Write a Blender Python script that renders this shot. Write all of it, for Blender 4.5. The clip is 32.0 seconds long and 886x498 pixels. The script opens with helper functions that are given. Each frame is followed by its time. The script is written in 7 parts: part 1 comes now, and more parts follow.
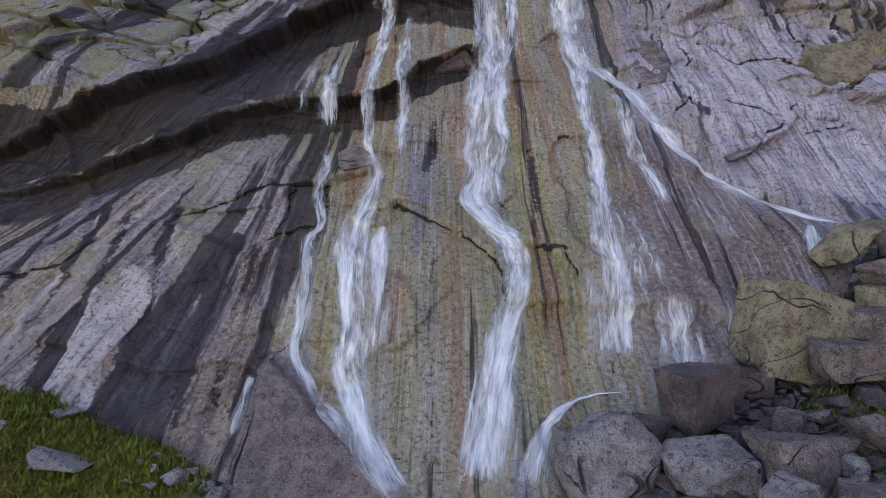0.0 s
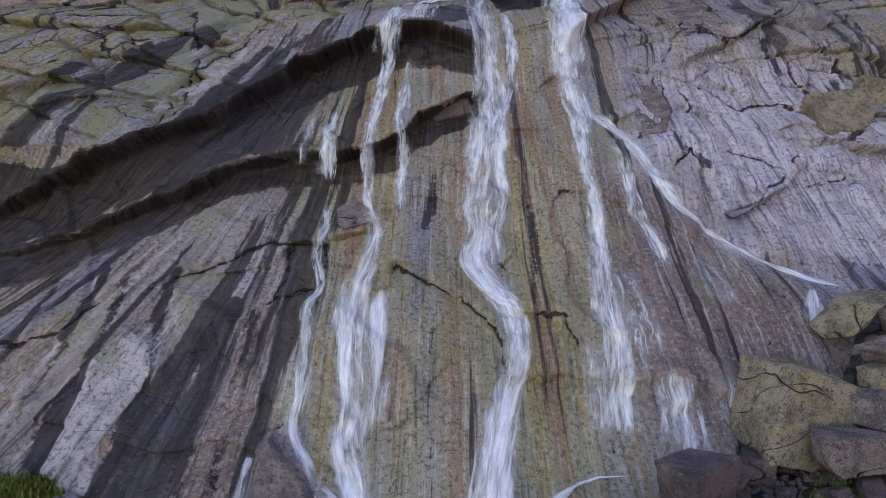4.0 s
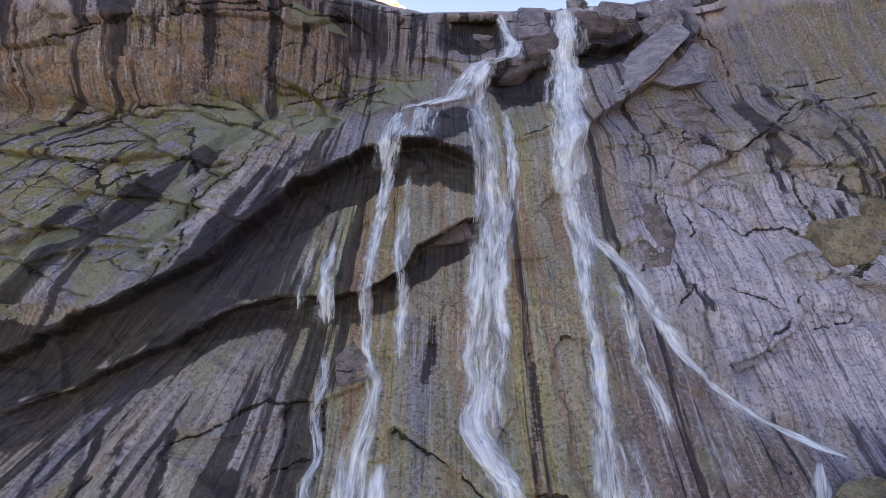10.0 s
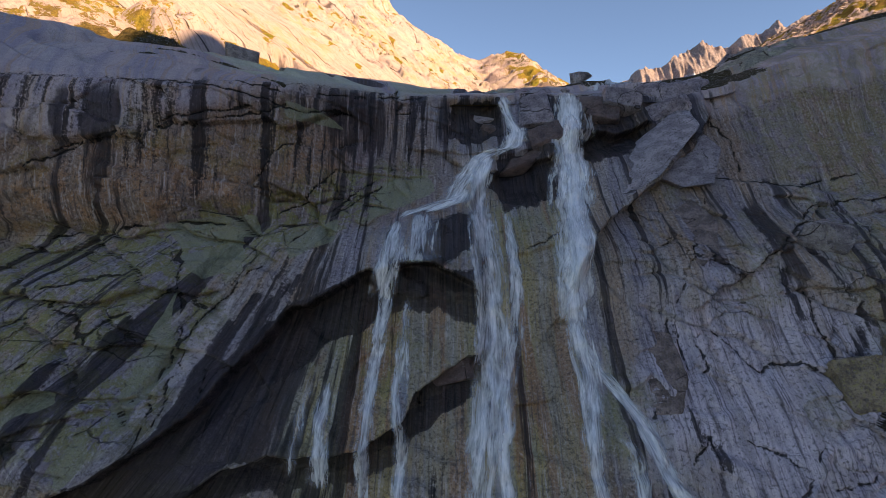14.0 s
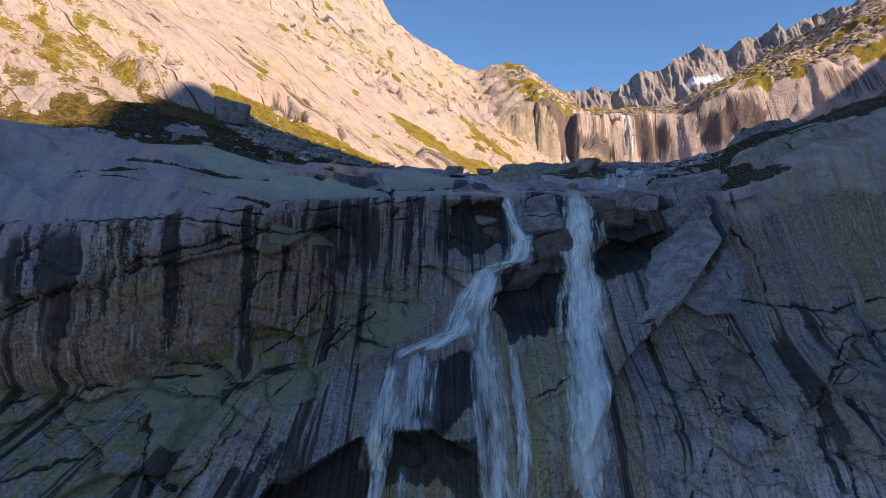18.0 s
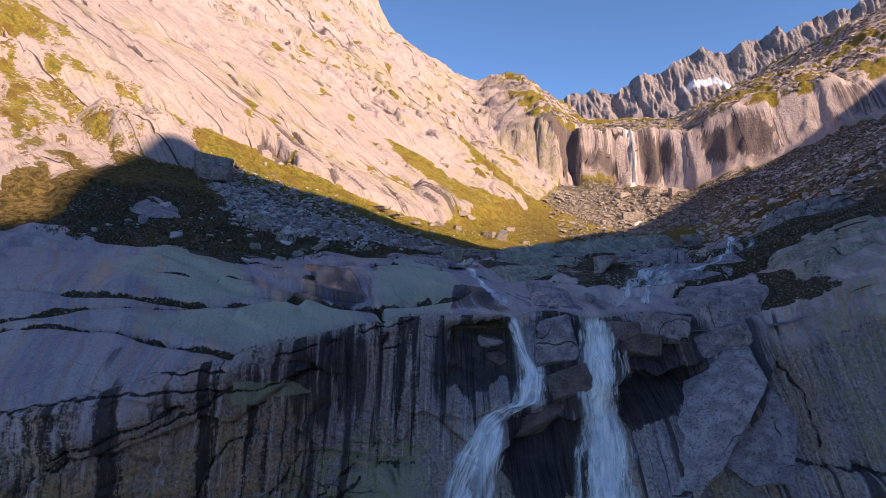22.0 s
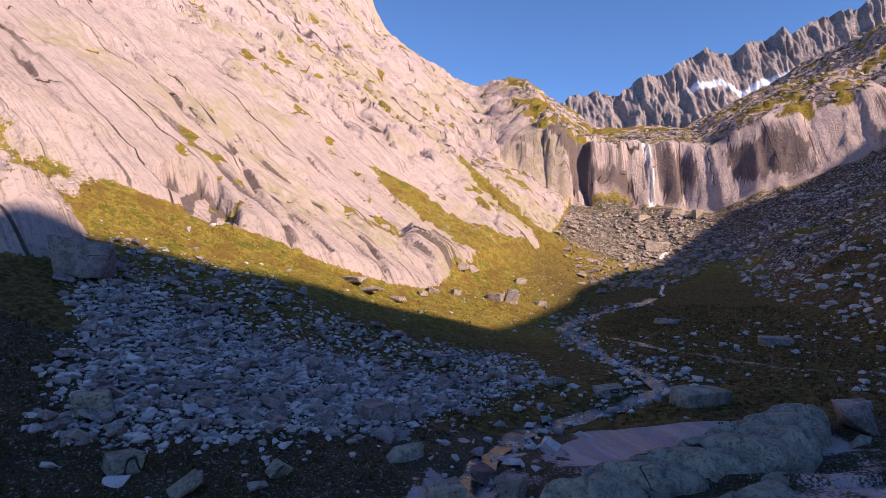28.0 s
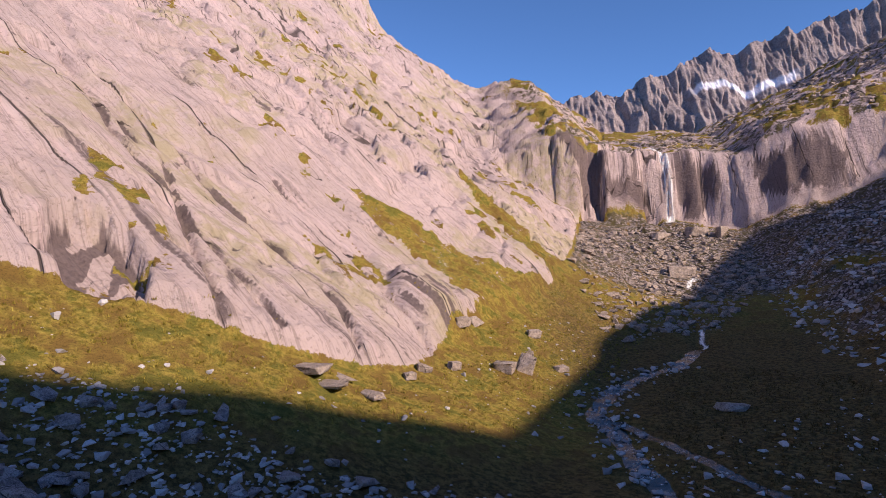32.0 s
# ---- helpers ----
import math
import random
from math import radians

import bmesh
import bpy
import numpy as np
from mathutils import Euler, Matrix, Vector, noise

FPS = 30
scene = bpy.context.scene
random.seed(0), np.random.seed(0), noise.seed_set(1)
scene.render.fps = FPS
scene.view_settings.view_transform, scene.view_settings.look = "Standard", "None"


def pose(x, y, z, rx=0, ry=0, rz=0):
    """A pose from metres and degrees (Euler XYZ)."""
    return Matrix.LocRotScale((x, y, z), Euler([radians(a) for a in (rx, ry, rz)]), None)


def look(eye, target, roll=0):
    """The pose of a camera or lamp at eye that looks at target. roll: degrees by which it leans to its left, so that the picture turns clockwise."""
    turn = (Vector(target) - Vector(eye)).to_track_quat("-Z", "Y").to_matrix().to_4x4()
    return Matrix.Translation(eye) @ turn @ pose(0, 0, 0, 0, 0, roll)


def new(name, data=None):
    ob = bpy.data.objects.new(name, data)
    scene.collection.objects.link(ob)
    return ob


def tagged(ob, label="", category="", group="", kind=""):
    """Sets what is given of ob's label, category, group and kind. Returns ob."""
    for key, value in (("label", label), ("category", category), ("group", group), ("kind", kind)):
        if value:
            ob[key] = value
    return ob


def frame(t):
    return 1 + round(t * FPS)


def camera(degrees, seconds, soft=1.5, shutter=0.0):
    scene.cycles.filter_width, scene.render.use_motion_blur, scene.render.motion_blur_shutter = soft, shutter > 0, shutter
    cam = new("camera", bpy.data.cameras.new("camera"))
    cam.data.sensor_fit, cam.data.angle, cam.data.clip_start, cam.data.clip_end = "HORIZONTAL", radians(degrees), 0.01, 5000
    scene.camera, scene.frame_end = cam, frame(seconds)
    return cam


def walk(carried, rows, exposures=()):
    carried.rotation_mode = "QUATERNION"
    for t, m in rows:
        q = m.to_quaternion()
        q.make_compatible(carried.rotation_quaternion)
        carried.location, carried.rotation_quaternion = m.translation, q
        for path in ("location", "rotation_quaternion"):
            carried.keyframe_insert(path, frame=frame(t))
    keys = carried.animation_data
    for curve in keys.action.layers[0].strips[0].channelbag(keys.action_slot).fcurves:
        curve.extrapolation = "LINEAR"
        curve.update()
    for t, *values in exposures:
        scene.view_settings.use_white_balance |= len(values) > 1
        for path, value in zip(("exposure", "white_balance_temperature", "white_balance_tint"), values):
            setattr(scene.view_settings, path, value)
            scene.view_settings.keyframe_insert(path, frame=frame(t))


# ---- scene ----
cam = camera(73.3, 32.0, 0.55)
# seconds and the camera's place; it looks along +y, a hair to the left and down
PATH = [
    (0, 0.268, -0.017, 0.072),
    (1, 0.279, 0.021, 0.748),
    (2, 0.291, 0.056, 1.540),
    (3, 0.307, 0.093, 2.378),
    (3.5, 0.316, 0.108, 2.793),
    (5.5, 0.324, 0.255, 4.687),
    (6, 0.331, 0.272, 5.309),
    (7, 0.338, 0.321, 6.624),
    (8, 0.368, 0.437, 8.109),
    (9, 0.363, 0.591, 9.705),
    (10, 0.381, 0.726, 11.454),
    (11, 0.384, 0.972, 13.463),
    (12, 0.369, 1.395, 15.472),
    (13, 0.325, 1.998, 17.615),
    (14, 0.283, 2.737, 19.938),
    (14.5, 0.244, 3.114, 21.133),
    (16.5, 0.208, 5.032, 26.011),
    (17, 0.200, 5.637, 27.226),
    (18, 0.210, 6.855, 29.633),
    (19, 0.237, 8.252, 32.050),
    (20, 0.274, 9.850, 34.463),
    (21, 0.301, 11.585, 36.847),
    (22, 0.313, 13.803, 39.175),
    (22.5, 0.326, 15.254, 40.314),
    (23, 0.341, 17.043, 41.423),
    (23.5, 0.367, 19.102, 42.514),
    (24, 0.397, 21.445, 43.564),
    (25, 0.500, 26.586, 45.746),
    (25.5, 0.572, 29.233, 46.838),
    (27.5, 0.962, 40.665, 50.788),
    (28, 1.054, 43.785, 51.725),
    (29, 1.268, 50.028, 53.589),
    (30, 1.441, 56.305, 55.504),
    (31, 1.595, 62.678, 57.563),
    (32, 1.678, 68.729, 59.951),
]
YAW = [(0, 0.36), (10, 0.52), (20, 0.26), (32, 0.18)]


def yaw_at(t):
    return float(np.interp(t, [a for a, b in YAW], [b for a, b in YAW]))


EXPOSURES = [(0, 2.42, 13000, 25), (10.5, 2.32, 13000, 25), (11.3, 2.07, 12800, 24), (12, 1.84, 14500, 23), (13, 1.50, 12800, 20), (14, 1.10, 10200, 12), (15, 0.90, 8600, 4), (16.5, 0.76, 7300, -2), (18, 0.75, 7100, 2), (20, 0.76, 7000, 7),
             (24, 0.78, 6800, 12), (28, 0.68, 6350, 13), (32, 0.43, 6080, 13)]
walk(cam, [(t, pose(x, y, z, 89.86, 0.0, yaw_at(t))) for t, x, y, z in PATH], EXPOSURES)

# ---- light: low morning sun behind a ridge, clear sky ----
SUN = Vector((0.66, -0.52, 0.54)).normalized()      # towards the sun
world = bpy.data.worlds.new("sky")
scene.world = world
world.use_nodes = True
wn = world.node_tree.nodes
sky = wn.new("ShaderNodeTexSky")
sky.sky_type = "NISHITA"
sky.sun_disc = False
sky.sun_elevation = math.asin(SUN.z)
sky.sun_rotation = math.atan2(SUN.x, SUN.y)
sky.altitude = 3000
sky.air_density = 0.9
sky.dust_density = 0.0
sky.ozone_density = 7.0
wn["Background"].inputs["Strength"].default_value = 0.13
world.node_tree.links.new(sky.outputs["Color"], wn["Background"].inputs["Color"])
sun_data = bpy.data.lights.new("sun", "SUN")
sun_data.energy = 5.0
sun_data.angle = radians(0.45)
sun_data.color = (1.0, 0.78, 0.575)
sun = new("sun", sun_data)
sun.matrix_basis = look(SUN * 100, (0, 0, 0))

# ---- the lie of the land, in metres ----
def sst(v, a, b):
    """Smooth step of v from a to b."""
    q = np.clip((v - a) / (b - a), 0, 1)
    return q * q * (3 - 2 * q)


def lerp(v, pairs):
    return np.interp(v, [p[0] for p in pairs], [p[1] for p in pairs])


def curve(v, pairs, steps=400):
    """A softened polyline."""
    xs = np.linspace(pairs[0][0], pairs[-1][0], steps)
    ys = lerp(xs, pairs)
    k = max(3, steps // (2 * len(pairs)))
    pad = np.concatenate([np.full(k, ys[0]), ys, np.full(k, ys[-1])])
    ys = np.convolve(pad, np.ones(k) / k, "same")[k:-k]
    ys[0], ys[-1] = pairs[0][1], pairs[-1][1]
    return np.interp(v, xs, ys)


def hashed(i, j, seed):
    h = (i.astype(np.int64) * 374761393 + j.astype(np.int64) * 668265263 + seed * 974711) & 0x7FFFFFFF
    h = ((h ^ (h >> 13)) * 1274126177) & 0x7FFFFFFF
    h = ((h ^ (h >> 16)) * 668265261) & 0x7FFFFFFF
    return (h & 0xFFFFFF) / 0xFFFFFF


def noise2(x, y, seed=0):
    """Smooth value noise, 0 to 1."""
    x, y = np.broadcast_arrays(np.asarray(x, float), np.asarray(y, float))
    i, j = np.floor(x), np.floor(y)
    u, v = x - i, y - j
    u, v = u * u * (3 - 2 * u), v * v * (3 - 2 * v)
    a, b = hashed(i, j, seed), hashed(i + 1, j, seed)
    c, d = hashed(i, j + 1, seed), hashed(i + 1, j + 1, seed)
    return (a * (1 - u) + b * u) * (1 - v) + (c * (1 - u) + d * u) * v


def fbm(x, y, seed=0, octaves=4, gain=0.5):
    """Layered noise, about -1 to 1."""
    x, y = np.asarray(x, float), np.asarray(y, float)
    out, amp, total = 0.0, 1.0, 0.0
    for k in range(octaves):
        ca, sa = math.cos(0.5 + 0.65 * k), math.sin(0.5 + 0.65 * k)
        out = out + amp * (2 * noise2((ca * x - sa * y) * 2 ** k + 17.3 * k, (sa * x + ca * y) * 2 ** k + 5.1 * k, seed + k) - 1)
        total += amp
        amp *= gain
    return out / total


def cells2(x, y, seed=0):
    """Cell noise: distance to the cell's border (0 at a joint) and the cell's own random number."""
    x, y = np.broadcast_arrays(np.asarray(x, float), np.asarray(y, float))
    i, j = np.floor(x), np.floor(y)
    best, second, rid = np.full(x.shape, 9.0), np.full(x.shape, 9.0), np.zeros(x.shape)
    for di in (-1, 0, 1):
        for dj in (-1, 0, 1):
            a, b = i + di, j + dj
            d = np.hypot(a + hashed(a, b, seed) - x, b + hashed(a, b, seed + 7) - y)
            near = d < best
            second = np.where(near, best, np.minimum(second, d))
            rid = np.where(near, hashed(a, b, seed + 13), rid)
            best = np.where(near, d, best)
    return second - best, rid


# height -> depth of the face, and the lip
FACE = [(-12, 16.5), (-8, 20), (-4.3, 24.2), (0, 28.2), (2.5, 31.4), (5.5, 34), (9.5, 36.8), (12, 39.8), (15, 42.5), (18, 44), (20.5, 46.5),
        (23, 50), (25, 51.8), (28, 54.2), (32, 57.3), (36, 59), (44, 61)]
UPPER_WALL = [(-60, 27), (-30, 38.6), (-21, 41.6), (-18.8, 42.8), (-11.8, 49.0), (-4.7, 56.4), (0, 59), (12, 58.6), (24, 58), (30, 57.6), (60, 55)]
LIP = [(-60, 33), (-26, 31.3), (-20, 31.6), (-12, 33.3), (-4.7, 34.3), (5, 34.4), (12, 34.4), (22, 34.6), (26, 35.2), (31, 37.4), (36, 39.0), (46, 41), (70, 47)]


def face_y(x, z):
    """Depth of the rock face at x and height z, without its ledges."""
    y = curve(z, FACE)
    y = y - lerp(x, [(-40, 9.5), (-27, 7.0), (-19, 5.6), (-14, 1.6), (-10, 0), (60, 0)]) * sst(z, 5, 11) * (1 - 0.45 * sst(z, 16, 21))
    y = y - 0.10 * np.maximum(0, x - 20) * sst(z, 2, 10)
    wall = curve(x, UPPER_WALL) + 0.1 * (z - 28)
    return np.where(z > 19, np.minimum(y, wall + 8 * (1 - sst(z, 19, 22.5))), y)


AXIS_X = [(40, 6), (60, 9), (80, 11), (92, 9), (110, 13), (138, 22.5), (160, 30), (188, 42), (230, 66), (267, 87), (300, 93), (325, 97), (480, 130), (700, 150)]
AXIS_Z = [(40, 33.5), (60, 34.9), (68, 36.2), (78, 37.6), (90, 38.0), (110, 37.6), (138, 37.6), (160, 38.3), (190, 40), (230, 45), (267, 51.5), (300, 62), (325, 70), (480, 110), (700, 120)]
WALL_X = [(40, -150), (90, -88), (100, -75), (112, -58), (118, -46), (123, -35), (129, -27.0), (134, -16), (139.5, -3.3), (152, 0), (170, 5), (188, 15), (202, 25), (250, 41), (315, 57), (427, 98), (520, 115), (700, 120)]
WALL_Z = [(40, 76), (90, 72), (100, 70), (112, 66), (118, 62.5), (123, 57.6), (129, 53), (134, 48.5), (139.5, 43.2), (152, 44.5), (170, 46.5), (202, 50), (250, 60), (315, 69), (427, 91), (480, 108), (520, 118), (700, 120)]
WALL_SLOPE = [(40, 0.62), (120, 0.62), (250, 0.53), (400, 0.62), (511, 0.645), (700, 0.645)]
RIGHT_X = [(40, 26), (75, 36), (100, 47), (121, 56), (160, 66), (200, 82), (267, 108), (300, 118), (356, 135), (480, 170), (700, 210)]
STEP_Y = [(-100, 335), (60, 322), (95, 330), (112, 322), (125, 309), (170, 291), (215, 283), (400, 270)]


def soft_max(a, b, k):
    h = np.clip(0.5 + 0.5 * (a - b) / k, 0, 1)
    return b * (1 - h) + a * h + k * h * (1 - h)


def valley_z(x, y):
    """Height of the hanging valley, without relief."""
    ax, az = curve(y, AXIS_X), curve(y, AXIS_Z)
    wx, wz, rx = curve(y, WALL_X), curve(y, WALL_Z), curve(y, RIGHT_X)
    apron = az + np.maximum(0, wz - az) * np.clip((ax - 4 - x) / np.maximum(ax - 4 - wx, 4), 0, 3) ** 1.5
    wall = wz + lerp(y, WALL_SLOPE) * (wx - x)
    left = np.where(x > wx, apron, np.maximum(wall, wz))
    right = az + 1.0 + lerp(y, [(40, 0.5), (120, 0.55), (298, 0.48), (356, 0.66), (700, 0.7)]) * (x - rx)
    flat = az + 0.05 * np.maximum(0, x - ax)
    z = np.where(x < ax - 4, left, soft_max(flat, right, 2.0))
    bulk = np.floor(x / 13 + 1.5 * fbm(x / 34, 0 * x, 60, 3))
    brink = curve(x, STEP_Y) - 4 + 11 * (hashed(bulk, 0 * bulk, 59) - 0.5) * (1 - 0.6 * sst(x, 112, 126)) + 3.2 * fbm(x / 7, y / 11, 61, 4)
    step = (31 + 4 * fbm(x / 19, 0 * x, 58, 3)) * sst(y - brink, 0, lerp(x, [(0, 17), (60, 13), (108, 12), (128, 20), (220, 24)])) * sst(x, 15, 62) * (1 - 0.45 * sst(x, 130, 230))
    z = z + step
    crest = lerp(x, [(-400, 560), (-60, 522), (-41, 511), (8, 490), (88, 470), (130, 485), (190, 506), (210, 478), (266, 402), (420, 300)])
    z = z + 55 * sst(-x, 43, 80) * sst(y, 420, 520)
    z = z + 3 * np.exp(-((x - 36) / 22) ** 2) * sst(y, 410, 470)
    return z - 0.9 * np.maximum(0, y - crest)


def lip_y(x):
    return face_y(x, lerp(x, LIP))


def top_z(x, y):
    """Height of the slabs behind the lip, passing into the valley."""
    back = np.maximum(0, y - lip_y(x))
    lip = curve(x, LIP)
    rise = lerp(x, [(-40, 0.5), (-22, 0.42), (-15, 0.27), (-5, 0.25), (5, 0.21), (20, 0.22), (30, 0.18), (45, 0.25)])
    near = lip + rise * (np.minimum(back, 14) + 0.35 * np.maximum(0, back - 14))
    w = sst(y, 66, 84) * sst(back, 8, 24)
    return near * (1 - w) + valley_z(x, y) * w

# ---- materials ----
class Nodes:
    """A small builder round a node tree."""

    def __init__(self, name, rough=0.8):
        self.m = bpy.data.materials.new(name)
        self.m.use_nodes = True
        self.t = self.m.node_tree
        self.b = self.t.nodes["Principled BSDF"]
        self.b.inputs["Roughness"].default_value = rough
        self.b.inputs["Specular IOR Level"].default_value = 0.3

    def put(self, kind, **inputs):
        n = self.t.nodes.new(kind)
        for k, v in inputs.items():
            self.wire(n.inputs[k.replace("_", " ")], v)
        return n

    def wire(self, socket, v):
        if isinstance(v, bpy.types.NodeSocket):
            self.t.links.new(v, socket)
        else:
            socket.default_value = v

    def place(self):
        return self.t.nodes.new("ShaderNodeNewGeometry").outputs["Position"]

    def scaled(self, vec, s):
        n = self.t.nodes.new("ShaderNodeMapping")
        self.wire(n.inputs["Vector"], vec)
        n.inputs["Scale"].default_value = s
        return n.outputs["Vector"]

    def noise(self, vec, scale, detail=4.0, rough=0.55, warp=0.0):
        n = self.put("ShaderNodeTexNoise", Vector=vec, Scale=scale, Detail=detail, Roughness=rough, Distortion=warp)
        return n.outputs["Fac"]

    def attr(self, name):
        n = self.t.nodes.new("ShaderNodeAttribute")
        n.attribute_name = name
        return n.outputs["Fac"]

    def ramp(self, v, a, b, lo=0.0, hi=1.0):
        n = self.t.nodes.new("ShaderNodeMapRange")
        n.interpolation_type = "SMOOTHSTEP"
        for k, w in (("Value", v), ("From Min", a), ("From Max", b), ("To Min", lo), ("To Max", hi)):
            self.wire(n.inputs[k], w)
        return n.outputs["Result"]

    def mix(self, f, a, b):
        n = self.t.nodes.new("ShaderNodeMix")
        n.data_type = "RGBA"
        self.wire(n.inputs[0], f)
        self.wire(n.inputs[6], a if isinstance(a, bpy.types.NodeSocket) else (*a, 1))
        self.wire(n.inputs[7], b if isinstance(b, bpy.types.NodeSocket) else (*b, 1))
        return n.outputs[2]

    def math(self, op, a, b=0.0):
        n = self.t.nodes.new("ShaderNodeMath")
        n.operation = op
        self.wire(n.inputs[0], a)
        self.wire(n.inputs[1], b)
        return n.outputs[0]

    def bump(self, height, strength=0.5, distance=0.1):
        n = self.put("ShaderNodeBump", Height=height, Strength=strength, Distance=distance)
        self.wire(self.b.inputs["Normal"], n.outputs["Normal"])

    def color(self, c, cast=(1, 1, 1)):
        n = self.t.nodes.new("ShaderNodeMix")
        n.data_type, n.blend_type = "RGBA", "MULTIPLY"
        n.inputs[0].default_value = 1.0
        self.wire(n.inputs[6], c)
        n.inputs[7].default_value = (*cast, 1)
        self.wire(self.b.inputs["Base Color"], n.outputs[2])

    def rough(self, v):
        self.wire(self.b.inputs["Roughness"], v)


def cracks(k, vec, scale, width, gap=0.5):
    """Long, nearly straight cracks, broken here and there: 1 in the crack."""
    n = k.noise(vec, scale, 2.0, 0.35, 0.0)
    line = k.ramp(k.math("ABSOLUTE", k.math("SUBTRACT", n, 0.5)), width, width * 0.3)
    return k.math("MULTIPLY", line, k.ramp(k.noise(vec, scale * 0.9, 1.0), gap, gap + 0.06))


def joints(k, vec, scale, width):
    """Thin joints between blocks, broken here and there: 1 in the joint."""
    warp = k.put("ShaderNodeTexNoise", Vector=vec, Scale=scale * 1.7, Detail=3.0, Roughness=0.6)
    shift = k.t.nodes.new("ShaderNodeVectorMath")
    shift.operation = "MULTIPLY_ADD"
    k.wire(shift.inputs[0], warp.outputs["Color"])
    shift.inputs[1].default_value = (0.35 / scale, 0.35 / scale, 0.35 / scale)
    k.wire(shift.inputs[2], vec)
    v = k.t.nodes.new("ShaderNodeTexVoronoi")
    v.feature = "DISTANCE_TO_EDGE"
    k.wire(v.inputs["Vector"], shift.outputs[0])
    v.inputs["Scale"].default_value = scale
    line = k.ramp(v.outputs["Distance"], width, width * 0.25)
    gaps = k.ramp(k.noise(vec, scale * 0.8, 3.0), 0.50, 0.58)
    return k.math("MULTIPLY", line, gaps)


def face_rock():
    """Granite of the face: grey to mauve or tan, with black water streaks, shade painted under sheets and in hollows,
    bleached patches, moss, lichen and rust.
    """
    k = Nodes("face_granite")
    k.b.inputs["Specular IOR Level"].default_value = 0.12
    p = k.place()
    big, mid = k.noise(p, 0.12, 5), k.noise(p, 0.9, 6, 0.62)
    fine, grain = k.noise(p, 5.0, 5, 0.7), k.noise(p, 24.0, 3, 0.75)
    lane, fall = k.attr("lane"), k.attr("fall")

    def along(a, b, seed, detail=6, rough=0.66, warp=0.2):
        v = k.put("ShaderNodeCombineXYZ", X=k.math("MULTIPLY", lane, a), Y=k.math("MULTIPLY", fall, b), Z=seed).outputs[0]
        return k.noise(v, 1.0, detail, rough, warp)

    run, thread, hue, rib = along(1.1, 0.045, 0.0, 4, 0.55), along(4.6, 0.24, 3.0, 5, 0.7), along(0.55, 0.05, 9.0, 5, 0.62, 0.4), along(1.6, 0.05, 15.0, 4, 0.55)
    c = k.mix(k.ramp(big, 0.35, 0.65), (0.27, 0.235, 0.245), (0.36, 0.315, 0.29))
    c = k.mix(k.math("MULTIPLY", k.ramp(hue, 0.50, 0.58), 0.8), c, (0.36, 0.25, 0.17))
    c = k.mix(k.math("MULTIPLY", k.ramp(hue, 0.48, 0.40), 0.75), c, (0.25, 0.23, 0.29))
    tanned = k.mix(k.ramp(rib, 0.42, 0.58), (0.40, 0.30, 0.125), (0.35, 0.32, 0.20))
    tanned = k.mix(k.math("MULTIPLY", k.ramp(hue, 0.54, 0.61), 0.85), tanned, (0.36, 0.185, 0.10))
    tanned = k.mix(k.math("MULTIPLY", k.ramp(hue, 0.46, 0.38), 0.85), tanned, (0.25, 0.25, 0.245))
    c = k.mix(k.attr("tan"), c, tanned)
    c = k.mix(k.attr("brown"), c, k.mix(k.ramp(rib, 0.4, 0.6), (0.16, 0.105, 0.10), (0.28, 0.18, 0.15)))
    c = k.mix(k.attr("rust"), c, k.mix(k.ramp(mid, 0.40, 0.60), (0.29, 0.205, 0.15), (0.46, 0.23, 0.095)))
    veil = k.math("MULTIPLY", k.attr("white"), k.ramp(k.math("ADD", k.math("MULTIPLY", rib, 0.6), k.math("MULTIPLY", mid, 0.4)), 0.40, 0.56, 0.35, 1.0))
    c = k.mix(veil, c, k.mix(k.ramp(thread, 0.4, 0.6), (0.72, 0.66, 0.70), (0.50, 0.45, 0.50)))
    bare = k.mix(k.attr("green"), k.mix(k.math("MULTIPLY", k.ramp(rib, 0.53, 0.60), 0.7), k.mix(k.ramp(hue, 0.42, 0.58), (0.36, 0.315, 0.375), (0.52, 0.44, 0.45)), (0.52, 0.35, 0.25)), k.mix(k.ramp(big, 0.4, 0.6), (0.39, 0.415, 0.325), (0.51, 0.53, 0.40)))
    c = k.mix(k.math("MULTIPLY", k.attr("slab"), 0.9), c, bare)
    c = k.mix(k.ramp(k.math("ADD", k.attr("pale"), k.math("MULTIPLY", k.math("SUBTRACT", fine, 0.5), 0.45)), 0.4, 0.52), c, k.mix(k.ramp(mid, 0.40, 0.62), (0.56, 0.50, 0.48), (0.42, 0.375, 0.36)))
    face = k.math("SUBTRACT", 1.0, k.math("MULTIPLY", k.attr("slab"), 0.8))
    c = k.mix(k.math("MULTIPLY", k.ramp(thread, 0.45, 0.36), k.math("MULTIPLY", face, 0.48)), c, (0.60, 0.56, 0.55))
    c = k.mix(k.math("MULTIPLY", k.ramp(thread, 0.53, 0.63), k.math("MULTIPLY", face, 0.66)), c, (0.085, 0.07, 0.072))
    lich = k.math("MULTIPLY", k.attr("moss"), k.ramp(k.noise(p, 0.9, 6, 0.7), 0.44, 0.54))
    c = k.mix(k.math("MULTIPLY", lich, 0.7), c, k.mix(k.ramp(fine, 0.4, 0.62), (0.17, 0.175, 0.06), (0.36, 0.345, 0.08)))
